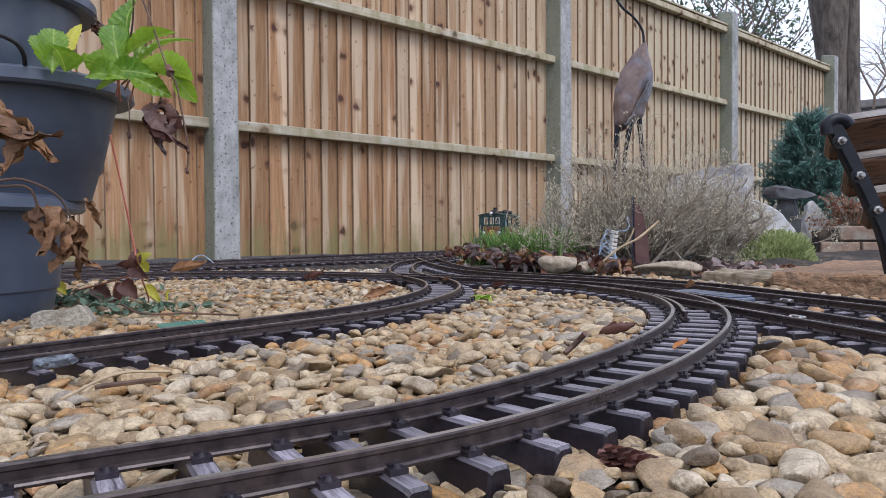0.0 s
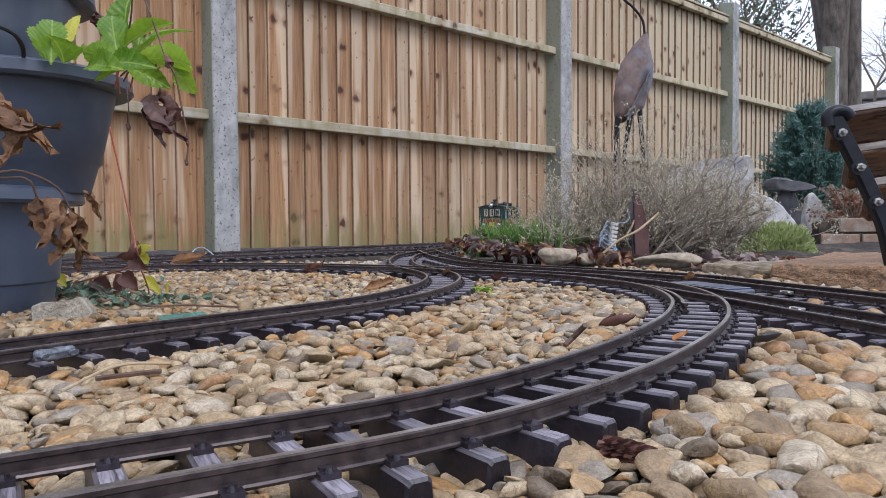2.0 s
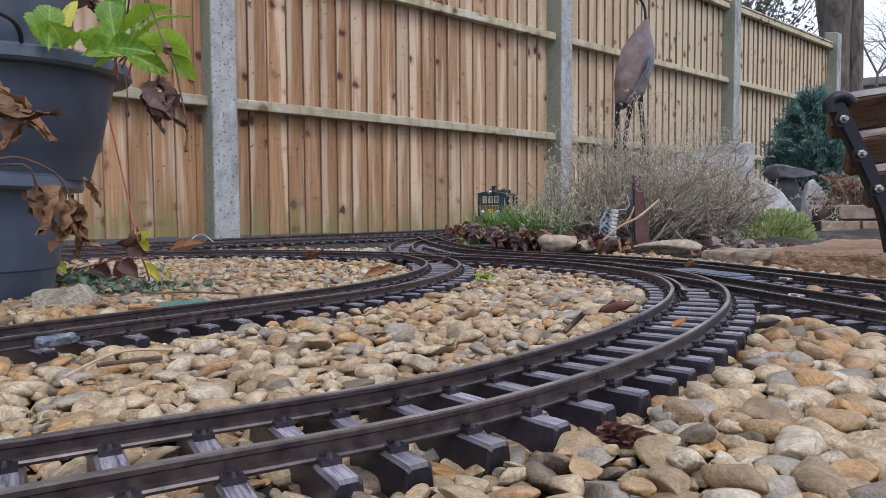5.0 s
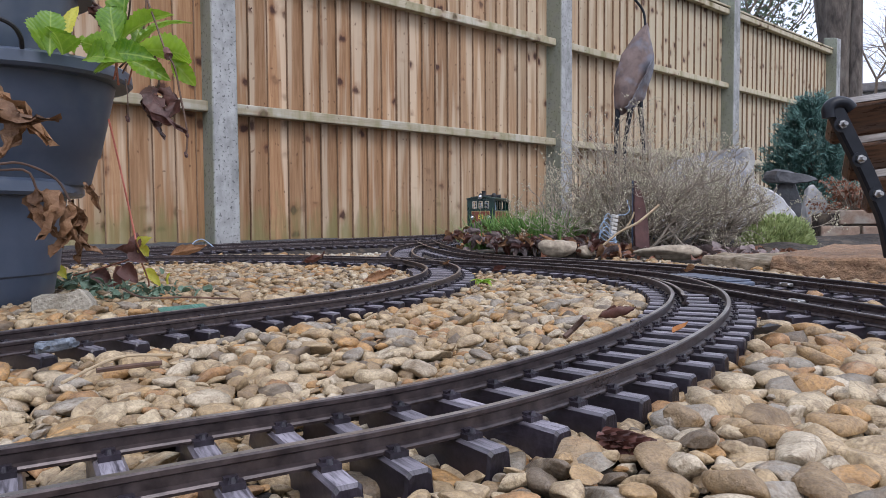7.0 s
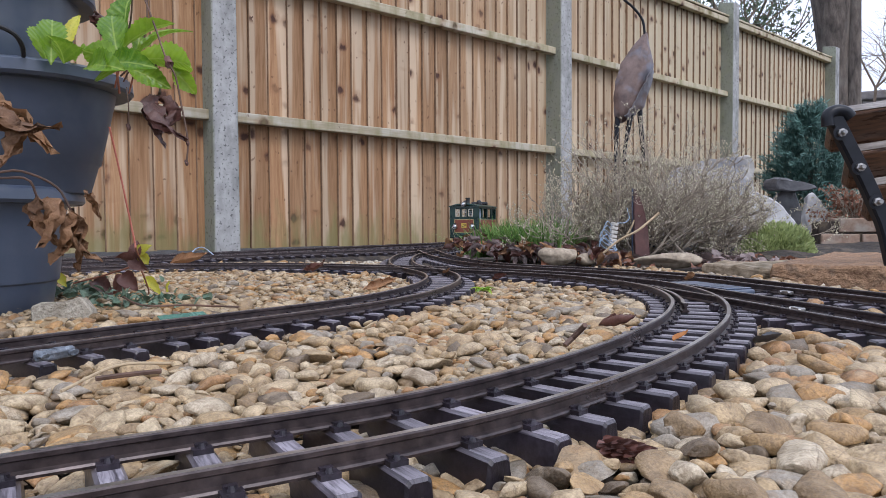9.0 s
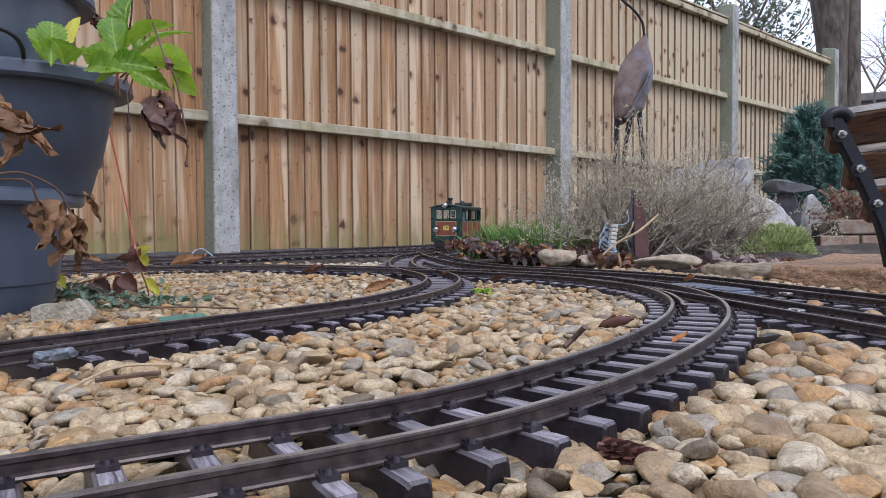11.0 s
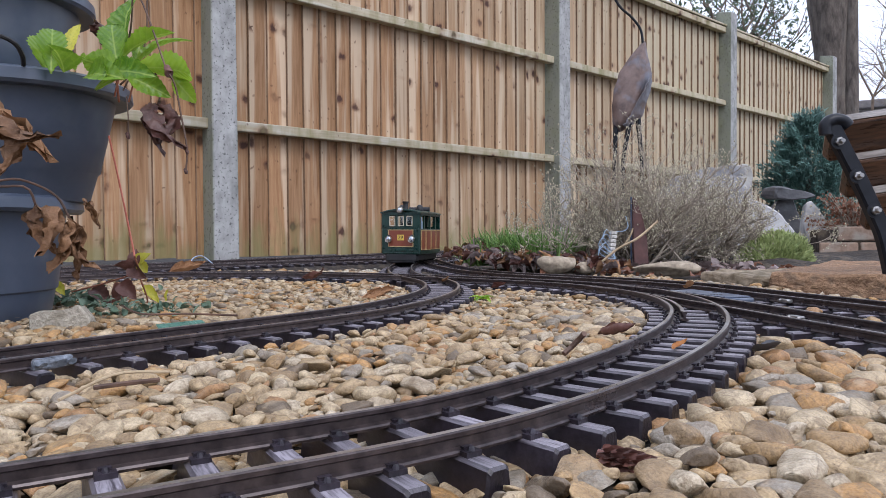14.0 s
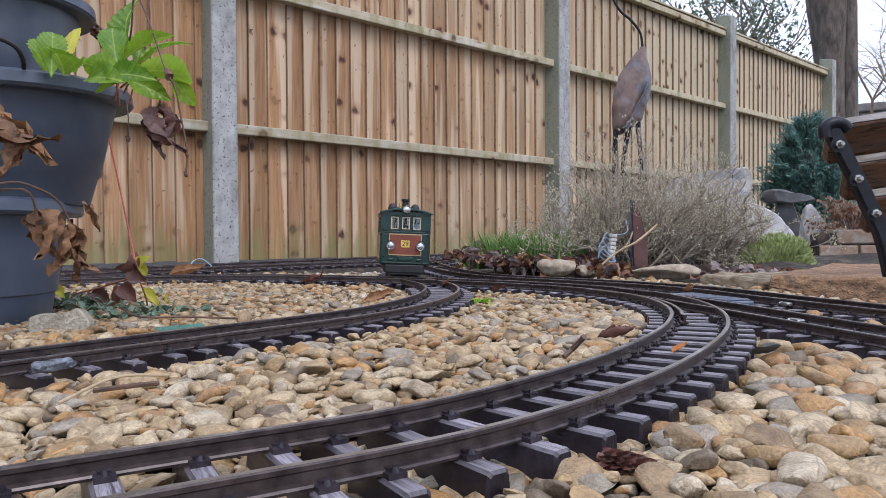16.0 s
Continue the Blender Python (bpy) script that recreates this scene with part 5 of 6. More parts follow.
boulder("boulder", (0.068, 0.035, 0.018), (*(0.4592, 1.413), 0.0), M_STONE, "smooth pale sandstone boulder beside the track", "rock", 21, -20, 7, "bed stones")
boulder("boulder", (0.044, 0.026, 0.022), (*(0.2499, 1.4939), 0.004), M_STONE, "rounded cream stone on the bed edge", "rock", 22, 10, 3, "bed stones")
boulder("boulder", (0.026, 0.02, 0.014), (*(0.3185, 1.5285), 0.0), M_STONE, "small rounded cream stone", "rock", 23, 50, 2, "bed stones")


def slab_rock(name, outline, thick, where, rot, tilt, mt, label, seed):
    """A split stone: a flat-sided block with a broken outline, leaning on the soil."""
    bm = bmesh.new()
    n = len(outline)
    lo = [bm.verts.new((x, 0, z)) for x, z in outline]
    hi = [bm.verts.new((x * 0.88, thick, z * 0.9)) for x, z in outline]
    for i in range(n):
        bm.faces.new((lo[i], lo[(i + 1) % n], hi[(i + 1) % n], hi[i]))
    bm.faces.new(lo[::-1])
    bm.faces.new(hi)
    bmesh.ops.bevel(bm, geom=bm.edges[:], offset=min(0.006, thick * 0.06), segments=1, affect="EDGES")
    bmesh.ops.triangulate(bm, faces=bm.faces[:])
    bmesh.ops.subdivide_edges(bm, edges=bm.edges[:], cuts=3, use_grid_fill=True)
    for v in bm.verts:
        v.co += (noise.noise_vector(v.co * 14 + Vector((seed, 0, 0))) * 0.012 + noise.noise_vector(v.co * 50) * 0.003) * min(1.0, thick * 7)
    o = part(name, bm, mt)
    o.matrix_basis = pose(*where, tilt, 0, rot)
    return tagged(o, label, "rock", "rockery stones")


slab_rock("slate_boulder", [(-0.28, -0.02), (0.13, -0.02), (0.128, 0.08), (0.125, 0.150), (0.108, 0.168), (0.05, 0.165), (-0.06, 0.146), (-0.17, 0.12), (-0.27, 0.07)], 0.16, (*(1.1304, 2.75), 0.20), 8, -8, M_SLATE, "large grey slate boulder in the rockery", 3)
slab_rock("slate_boulder", [(-0.30, -0.04), (0.20, -0.04), (0.18, 0.10), (0.12, 0.21), (-0.10, 0.22), (-0.26, 0.12)], 0.2, (*(1.1313, 2.78), 0.0), 8, -4, M_SLATE, "grey rockery boulder half buried in soil", 4)
slab_rock("quartz_rock", [(-0.13, -0.10), (0.115, -0.10), (0.095, 0.0), (0.06, 0.05), (0.01, 0.092), (-0.03, 0.112), (-0.07, 0.105), (-0.12, 0.05)], 0.11, (*(1.1047, 2.35), 0.10), -14, -18, M_WHITEROCK, "pale grey angular rockery stone", 5)
slab_rock("flat_slate", [(-0.06, 0.0), (0.05, -0.004), (0.092, 0.008), (0.085, 0.018), (0.03, 0.032), (-0.02, 0.044), (-0.055, 0.043), (-0.068, 0.02)], 0.10, (*(1.2329, 2.42), 0.205), 6, 3, M_DARKSLATE, "flat dark slate balanced on stones", 6)
slab_rock("slate_prop", [(-0.05, -0.1), (0.04, -0.1), (0.05, 0.04), (0.03, 0.125), (-0.03, 0.12), (-0.055, 0.05)], 0.06, (*(1.2402, 2.47), 0.085), 0, -5, M_DARKSLATE, "dark stone propping the flat slate", 7)
slab_rock("angular_stone", [(-0.027, -0.006), (0.026, -0.006), (0.029, 0.012), (0.018, 0.026), (0.004, 0.019), (-0.015, 0.022), (-0.027, 0.018)], 0.03, (*(-0.363, 0.6489), 0.0), 10, -6, M_GRIT, "angular pale grey stone beside the planter", 9)
slab_rock("white_rock", [(-0.020, -0.06), (0.046, -0.06), (0.048, 0.012), (0.022, 0.055), (-0.002, 0.083), (-0.018, 0.075), (-0.028, 0.0)], 0.05, (*(1.2701, 2.36), 0.115), -10, -6, M_WHITEROCK, "white angular stone under the flat slate", 8)


def mound():
    """Raised soil of the planted bed behind the tracks."""
    bm = bmesh.new()
    bmesh.ops.create_grid(bm, x_segments=60, y_segments=40, size=1.0)
    for v in bm.verts:
        x, y = v.co.x, v.co.y
        e = max(0, 1 - max(abs(x), abs(y)) ** 4)
        v.co = Vector((x * 1.05, y * 0.55, (0.05 * e * (0.5 + 0.5 * y) + 0.02 * noise.noise(Vector((x * 6, y * 5, 0)))) * (1 if e > 0 else 0) - 0.012 + 0.02 * e))
    o = part("planting_bed", bm, M_SOIL, None, "", True)
    o.matrix_basis = pose(1.25, 2.20, 0, 0, 0, 24)
    return tagged(o, "raised soil bed of the rockery", "soil bed", kind="structure")


mound()


def brick_wall():
    w = thing("brick_edging", pose(*(1.1201, 2.05), 0.0, 0, 0, -8), "low weathered brick edging wall of the bed", "brick wall")
    me = None
    for row in range(2):
        for i in range(5):
            m = pose(0.06 + i * 0.114 + 0.05 * row, 0, 0.015 + row * 0.047)
            if me is None:
                me = part("brick", boxed((-0.054, 0, 0), (0.054, 0.07, 0.042), 0.004), M_BRICK, w, m=m)
            else:
                share(me, w, m)
    part("mortar", boxed((0.0, 0.006, 0.0), (0.62, 0.064, 0.095), 0.002), M_SOIL, w)


brick_wall()


def bead(bm, c, r):
    """A small eight-sided grain."""
    v = [bm.verts.new(c + Vector(d) * r) for d in ((1, 0, 0), (0, 1, 0), (-1, 0, 0), (0, -1, 0), (0, 0, 1.3), (0, 0, -1.3))]
    for i in range(4):
        bm.faces.new((v[i], v[(i + 1) % 4], v[4]))
        bm.faces.new((v[(i + 1) % 4], v[i], v[5]))


def heather():
    """A grey, straggling winter shrub: woody stems from one root, forked into many fine twigs with dry buds."""
    th = thing("heather_bush", pose(*(0.5286, 1.76), 0.004), "straggling grey brown winter heather bush", "shrub")
    rnd = random.Random(8)
    stems, buds = bmesh.new(), bmesh.new()

    def grow(p, d, L, r, depth):
        pts, q, v = [p], p.copy(), d.copy()
        n = 4
        for _ in range(n):
            v = (v + Vector((rnd.gauss(0, 0.25), rnd.gauss(0, 0.25), rnd.gauss(0.04, 0.16)))).normalized()
            q = q + v * (L / n)
            if q.z < 0.004:
                q.z = 0.004
            pts.append(q.copy())
        tube(pts, [r, r * 0.9, r * 0.8, r * 0.7, r * 0.55], 4 if depth else 5, stems)
        if depth >= 3:
            for k in range(rnd.randint(2, 5)):
                c = pts[rnd.randint(2, 4)] + Vector((rnd.gauss(0, 0.0025), rnd.gauss(0, 0.0025), rnd.gauss(0, 0.003)))
                bead(buds, c, rnd.uniform(0.0012, 0.0024))
            return
        for k in range(rnd.randint(3, 4)):
            b = pts[rnd.randint(1, 4)]
            e = (v + Vector((rnd.gauss(0, 0.55), rnd.gauss(0, 0.5), rnd.gauss(0.12, 0.35)))).normalized()
            grow(b, e, L * rnd.uniform(0.55, 0.8), r * 0.58, depth + 1)

    for i in range(96):
        a = rnd.uniform(0, 6.28)
        lean = rnd.uniform(0.2, 1.25)
        d = Vector((math.cos(a) * lean * 1.25, math.sin(a) * lean * 0.55, rnd.uniform(0.35, 1.0))).normalized()
        o = Vector((rnd.gauss(0.03, 0.125), rnd.gauss(0, 0.05), 0))
        grow(o, d, rnd.uniform(0.12, 0.195) * (0.68 if o.x < -0.07 else 1.0 if o.x < 0.10 else 0.76), rnd.uniform(0.0022, 0.004), 0)
    tagged(part("twig_tangle", stems, M_TWIG, th, "tangled grey brown twigs"), kind="stuff")
    tagged(part("bud_haze", buds, M_BUD, th, "tiny dry buds"), kind="stuff")


heather()


def tuft(name, where, size, count, h, material, label, category, seed, lean=0.4, w=0.0022):
    rnd = random.Random(seed)
    bm = bmesh.new()
    for i in range(count):
        p = Vector((rnd.gauss(0, size[0]), rnd.gauss(0, size[1]), 0))
        L = h * rnd.uniform(0.5, 1.15)
        a = rnd.uniform(0, 6.28)
        k = rnd.uniform(0.1, 1.0) * lean
        d = Vector((math.cos(a) * k + p.x / size[0] * 0.18, math.sin(a) * k, 1)).normalized()
        side = Vector((-math.sin(a), math.cos(a), 0)) * w * rnd.uniform(0.6, 1.2)
        prev = None
        for j in range(5):
            t = j / 4
            c = p + d * L * t + Vector((math.cos(a), math.sin(a), -0.6)) * (L * 0.35 * k * t * t)
            pair = (bm.verts.new(c - side * (1 - t * 0.92)), bm.verts.new(c + side * (1 - t * 0.92)))
            if prev:
                bm.faces.new((prev[0], prev[1], pair[1], pair[0]))
            prev = pair
    o = part(name, bm, material)
    o.matrix_basis = pose(*where)
    return tagged(o, label, category)


tuft("grass_tuft", (*(0.1789, 1.8), 0.02), (0.042, 0.03), 900, 0.090, M_GRASS, "dense green grassy tuft at the bed edge", "grass", 5, 1.05, 0.0034)
tuft("grass_tuft", (*(0.2415, 1.72), 0.025), (0.040, 0.03), 700, 0.088, M_GRASS, "ragged green grassy tuft among fallen leaves", "grass", 6, 1.1, 0.0034)
tuft("grass_tuft", (*(0.0995, 1.78), 0.008), (0.02, 0.015), 130, 0.05, M_GRASS, "small green grassy tuft beside the track", "grass", 7, 1.0, 0.0028)
tuft("dry_stalks", (*(0.1187, 1.9), 0.01), (0.03, 0.03), 22, 0.11, M_BUD, "sparse dry grass stalks", "grass", 9, 0.6, 0.0009)


def cushion(name, where, size, material, label, seed, count=2600, leafsize=0.008):
    rnd = random.Random(seed)
    bm = bmesh.new()
    for i in range(count):
        u, a = rnd.random(), rnd.uniform(0, 6.28)
        z = u
        r = math.sqrt(max(0, 1 - z * z))
        k = rnd.uniform(0.72, 1.04) * (1 + 0.16 * noise.noise(Vector((r * math.cos(a) * 2.4, r * math.sin(a) * 2.4, z * 2 + seed))))
        c = Vector((r * math.cos(a) * size[0], r * math.sin(a) * size[1], z * size[2])) * k
        d = Vector((c.x + rnd.gauss(0, 0.03), c.y + rnd.gauss(0, 0.03), c.z + 0.03)).normalized()
        s = d.orthogonal().normalized()
        s = (Matrix.Rotation(rnd.uniform(0, 6.28), 3, d) @ s) * leafsize * 0.22
        L = leafsize * rnd.uniform(0.7, 1.5)
        q = [bm.verts.new(c - s), bm.verts.new(c + s), bm.verts.new(c + d * L + s * 0.7), bm.verts.new(c + d * L * 1.25), bm.verts.new(c + d * L - s * 0.7)]
        bm.faces.new(q)
    o = part(name, bm, material)
    o.matrix_basis = pose(*where)
    return tagged(o, label, "shrub")


cushion("green_cushion_plant", (*(0.850, 1.75), 0.0), (0.082, 0.065, 0.082), M_MOSS, "pale yellow green feathery cushion plant", 12, 8000, 0.011)
cushion("green_cushion_plant", (0.790, 1.72, 0.0), (0.05, 0.045, 0.055), M_MOSS, "small pale green clump at the bed edge", 13, 3000, 0.010)


def conifer():
    th = thing("conifer_bush", pose(*(2.4455, 4.6), 0.0), "dense dark blue green conifer bush", "conifer")
    rnd = random.Random(4)
    part("trunk", tube([(0, 0, 0), (0.01, 0, 0.42), (0, 0, 0.78)], [0.03, 0.02, 0.006], 8), M_BARK, th)
    bm = bmesh.new()
    for i in range(620):
        h = rnd.uniform(0.10, 0.80)
        a = rnd.uniform(0, 6.28)
        R = 0.285 * (1 - 0.35 * (h - 0.35) ** 2 / 0.4) * (1 if h < 0.52 else max(0.30, (0.94 - h) / 0.42)) * rnd.uniform(0.68, 1.10)
        tip = Vector((math.cos(a) * R, math.sin(a) * R, h + rnd.uniform(0.03, 0.11)))
        root = Vector((math.cos(a) * R * 0.25, math.sin(a) * R * 0.25, h - 0.06))
        for k in range(36):
            t = rnd.uniform(0.35, 1.0)
            c = root.lerp(tip, t) + Vector((rnd.gauss(0, 0.014), rnd.gauss(0, 0.014), rnd.gauss(0, 0.014)))
            d = ((tip - root).normalized() + Vector((rnd.gauss(0, 0.6), rnd.gauss(0, 0.6), rnd.gauss(0.4, 0.5)))).normalized()
            s = d.orthogonal().normalized() * 0.0065
            L = rnd.uniform(0.025, 0.05)
            bm.faces.new((bm.verts.new(c - s), bm.verts.new(c + s), bm.verts.new(c + d * L)))
    part("crown", bm, M_CONIFER, th)


conifer()


def red_shrub():
    th = thing("russet_shrub", pose(*(1.3438, 2.25), 0.07), "russet brown withered shrub above the bricks", "shrub")
    rnd = random.Random(14)
    bm, tw = bmesh.new(), bmesh.new()
    for i in range(120):
        a, k = rnd.uniform(0, 6.28), rnd.uniform(0.2, 1)
        tip = Vector((math.cos(a) * 0.16 * k, math.sin(a) * 0.10 * k, rnd.uniform(0.03, 0.150)))
        tube([(0, 0, 0), tip * 0.5 + Vector((0, 0, 0.015)), tip], [0.0018, 0.0014, 0.0008], 4, tw)
        for j in range(9):
            c = tip * rnd.uniform(0.5, 1.0) + Vector((rnd.gauss(0, 0.009), rnd.gauss(0, 0.009), rnd.gauss(0, 0.009)))
            m = Matrix.Translation(c) @ Euler((rnd.uniform(0, 6), rnd.uniform(0, 6), rnd.uniform(0, 6))).to_matrix().to_4x4() @ Matrix.Diagonal((1, 1, 1, 1))
            s = rnd.uniform(0.008, 0.016)
            bm.faces.new([bm.verts.new(m @ Vector(q)) for q in ((0, 0, 0), (s * 0.5, s * 0.35, 0.001), (s, 0, 0), (s * 0.5, -s * 0.35, 0.001))])
    part("twig_tangle", tw, M_TWIG, th)
    part("foliage", bm, M_RUSSET, th, "small russet leaves")


M_RUSSET = leaf_mat("russet leaf", (0.10, 0.035, 0.02), (0.26, 0.11, 0.06), (0.25, 0.16, 0.10), 0.6, 0.2)
red_shrub()


def litter():
    """Fallen leaves in a drift along the bed edge."""
    rnd = random.Random(17)
    for mt, lab, n, sd in ((M_DEAD, "brown", 70, 1), (M_DARKLEAF, "dark red", 85, 2), (M_GREYLEAF, "grey brown", 95, 3)):
        meshes = []
        for v in range(4):
            o = part("fallen_leaf", leaf_mesh(0.034, 0.024, 0.3, 0.25, 9, 0.8, 0.12, v * 7 + sd), mt, None, "", True, None, 110)
            meshes.append(o.data)
            bpy.data.objects.remove(o)
        for i in range(n):
            x, y = rnd.choice([(0.0765, 1.66), (0.1294, 1.64), (0.1809, 1.62), (0.2312, 1.6), (0.2894, 1.56), (0.3443, 1.52), (0.138, 1.75), (0.2203, 1.72)])
            x, y = x + rnd.gauss(0, 0.025), y + 0.03 + rnd.gauss(0, 0.05)
            o = new("fallen_leaf", rnd.choice(meshes))
            o.matrix_basis = pose(x, y, 0.010 + max(0, (y - 1.56) * 0.16) + rnd.uniform(0, 0.014), rnd.gauss(0, 28), rnd.gauss(0, 28), rnd.uniform(0, 360)) @ Matrix.Diagonal((*([rnd.uniform(0.7, 1.15)] * 3), 1))
            tagged(o, "curled %s fallen leaf in a drift" % lab, "leaf", "fallen leaves")


M_GREYLEAF = leaf_mat("grey brown wet leaf", (0.09, 0.07, 0.068), (0.27, 0.20, 0.185), (0.36, 0.28, 0.26), 0.45, 0.1)
litter()


def terminal():
    th = thing("terminal_strip", pose(*(0.3926, 1.6), 0.040, 0, 8, 20), "white plastic terminal block with curling blue wires", "terminal block")
    th.scale = (0.78, 0.78, 0.78)
    me = None
    for i in range(6):
        m = pose(0, 0, 0.012 * i)
        if me is None:
            bm = boxed((-0.010, -0.007, 0), (0.010, 0.007, 0.0105), 0.002)
            bmesh.ops.create_cone(bm, cap_ends=True, segments=10, radius1=0.003, radius2=0.003, depth=0.004, matrix=Matrix.Translation((0, -0.007, 0.005)) @ Matrix.Rotation(radians(90), 4, "X"))
            me = part("terminal", bm, M_WHITEPL, th, m=m)
        else:
            share(me, th, m)
    for i in range(5):
        rnd = random.Random(i)
        z = 0.006 + i * 0.013
        pts = [(-0.008, 0, z), (-0.03 - rnd.uniform(0, 0.012), -0.012, z + 0.012), (-0.04 - rnd.uniform(0, 0.012), -0.01, z - 0.012), (-0.025, -0.012, z - 0.03), (0.01, -0.015, -0.01)]
        part("wire", tube([tuple(p) for p in spline(pts, 0.006)], 0.0012, 5), M_WIRE, th, "pale blue wire")
    part("wire", tube([tuple(p) for p in spline([(0.008, 0, 0.07), (0.03, -0.01, 0.075), (0.04, -0.012, 0.09), (0.036, 0, 0.12)], 0.006)], 0.0014, 5), M_WIRE, th, "pale blue wire")


leaf_patch("leaf_litter", [(0.3935, 1.62), (0.4745, 1.58), (0.5438, 1.52), (0.602, 1.45), (0.6501, 1.4), (0.6309, 1.65), (0.5686, 1.75)], 0.022, M_GREYLEAF, "thin layer of old brown leaf litter on soil", "leaf litter", 61, 260, (0.04, 0.05, 0.006), 0.5)
leaf_patch("leaf_litter", [(0.3511, 1.55), (0.4259, 1.5), (0.5697, 1.4), (0.6842, 1.5), (0.7305, 1.4)], 0.018, M_RUSSET, "scattered russet leaf litter on soil", "leaf litter", 62, 120, (0.05, 0.06, 0.006), 0.5)
terminal()
slab_rock("upright_slate", [(-0.015, -0.10), (0.022, -0.10), (0.018, 0.0), (0.008, 0.055), (-0.006, 0.100), (-0.012, 0.098), (-0.014, 0.05)], 0.014, (0.4599, 1.60, 0.076), 8, -6, M_REDSLATE, "upright dark red slate shard in the bed", 41)
scrap("label_strip", (-0.002, -0.001, -0.08), (0.002, 0.001, 0.098), (0.4435, 1.612, 0.076), 10, M_BLUEPLATE, "narrow slate blue plastic strip standing by the slate", "plastic strip", 0.0006)
stick([(*(0.3422, 1.5), 0.022), (*(0.3828, 1.5), 0.055), (*(0.4259, 1.5), 0.078), (*(0.4764, 1.52), 0.115)], 0.0028, "pale forked twig leaning in the bed", M_TIMBER)
stick([(*(0.3988, 1.5), 0.065), (*(0.4111, 1.5), 0.085), (*(0.416, 1.5), 0.10)], 0.0018, "pale forked twig leaning in the bed", M_TIMBER)
scrap("electrics_box", (-0.03, -0.02, 0), (0.03, 0.02, 0.05), (*(0.5184, 1.8), 0.03), 10, M_BLUEBOX, "dark blue box hidden in the heather", "box", 0.003)


# ---------------------------------------------------------------- metal bird
def metal_bird():
    D = 2.75
    th = thing("bird_sculpture", pose(0, 0, 0), "rusty sheet metal heron sculpture in the rockery", "garden sculpture")
    # height, then the left edge, the crease and the right edge of the folded sheet
    fold = [(0.849, 0.803, 0.807, 0.812), (0.791, 0.753, 0.791, 0.823), (0.725, 0.708, 0.764, 0.839), (0.657, 0.690, 0.744, 0.830), (0.604, 0.681, 0.726, 0.811), (0.552, 0.681, 0.717, 0.796), (0.516, 0.683, 0.710, 0.753), (0.490, 0.703, 0.708, 0.715)]
    bm = bmesh.new()
    rings = []
    for z, xl, xc, xr in fold:
        q = min(1.0, (xr - xl) / 0.10)
        pts = ((xl, 0), (xl * 0.55 + xc * 0.45, -0.024 * q), (xc, -0.040 * q), (xc * 0.5 + xr * 0.5, -0.030 * q), (xr, 0), (xc, 0.035 * q))
        rings.append([bm.verts.new((x, D + y, z)) for x, y in pts])
    for a, b in zip(rings, rings[1:]):
        for k in range(6):
            bm.faces.new((a[k], b[k], b[(k + 1) % 6], a[(k + 1) % 6]))
    bm.faces.new(rings[0])
    bm.faces.new(rings[-1][::-1])
    bmesh.ops.subdivide_edges(bm, edges=bm.edges[:], cuts=2, use_grid_fill=True)
    for v in bm.verts:
        v.co += noise.noise_vector(v.co * 22) * 0.004
    bmesh.ops.recalc_face_normals(bm, faces=bm.faces[:])
    part("body", bm, M_RUST, th, "folded rusty sheet metal body", True)
    # the grey wing: a ragged plate on the right flank
    bm = bmesh.new()
    rnd = random.Random(6)
    cols = []
    for i in range(15):
        t = i / 14
        j = 2.4 + 3.9 * t
        f, g = fold[int(j)], fold[min(7, int(j) + 1)]
        z, xl, xc, xr = (u + (w - u) * (j - int(j)) for u, w in zip(f, g))
        a = xr - (xr - xc) * (0.25 + 0.60 * t) + rnd.uniform(-0.004, 0.004)
        cols.append([bm.verts.new((a + (xr + 0.004 - a) * u, D - 0.047 * (1 - u * 0.92), z + rnd.uniform(-0.004, 0.004))) for u in (0, 0.33, 0.66, 1)])
    for a, b in zip(cols, cols[1:]):
        for k in range(3):
            bm.faces.new((a[k], b[k], b[k + 1], a[k + 1]))
    w = part("wing", bm, M_ZINC, th, "ragged blue grey metal wing")
    w.modifiers.new("thickness", "SOLIDIFY").thickness = 0.003
    part("neck", tube([tuple(p) for p in spline([(0.8032, 2.75, 0.8368), (0.7942, 2.75, 0.8947), (0.7584, 2.75, 0.9439), (0.7136, 2.75, 0.9841), (0.6868, 2.75, 1.0376), (0.7047, 2.75, 1.0996)], 0.01)], 0.0052, 8), M_IRON, th, "bent black rod neck")
    hd = part("head", tube([(0.7002, 2.75, 1.0908), (0.6868, 2.75, 1.113), (0.6242, 2.75, 1.109)], [0.010, 0.016, 0.002], 8), M_RUST, th)
    for pts in ([(0.6999, 2.75, 0.5316), (0.6931, 2.75, 0.4756), (0.6885, 2.75, 0.3411), (0.6883, 2.75, 0.1161)], [(0.7511, 2.74, 0.5519), (0.7398, 2.74, 0.4851), (0.7219, 2.74, 0.3847), (0.7195, 2.74, 0.1158)], [(0.7836, 2.76, 0.5663), (0.7904, 2.76, 0.4989), (0.8017, 2.76, 0.3751), (0.8062, 2.76, 0.1155)]):
        part("leg", tube(pts, [0.014, 0.010, 0.007, 0.007], 8), M_IRON, th, "thin metal leg")


metal_bird()


# ---------------------------------------------------------------- bench end
M_WORN = shade("grey worn slat edge", (0.10, 0.085, 0.075), (0.32, 0.29, 0.26), 30, 0.6, 0, 0.3, 0.001, (0.05, 0.03, 0.02), 9, 0, (1, 8, 8))


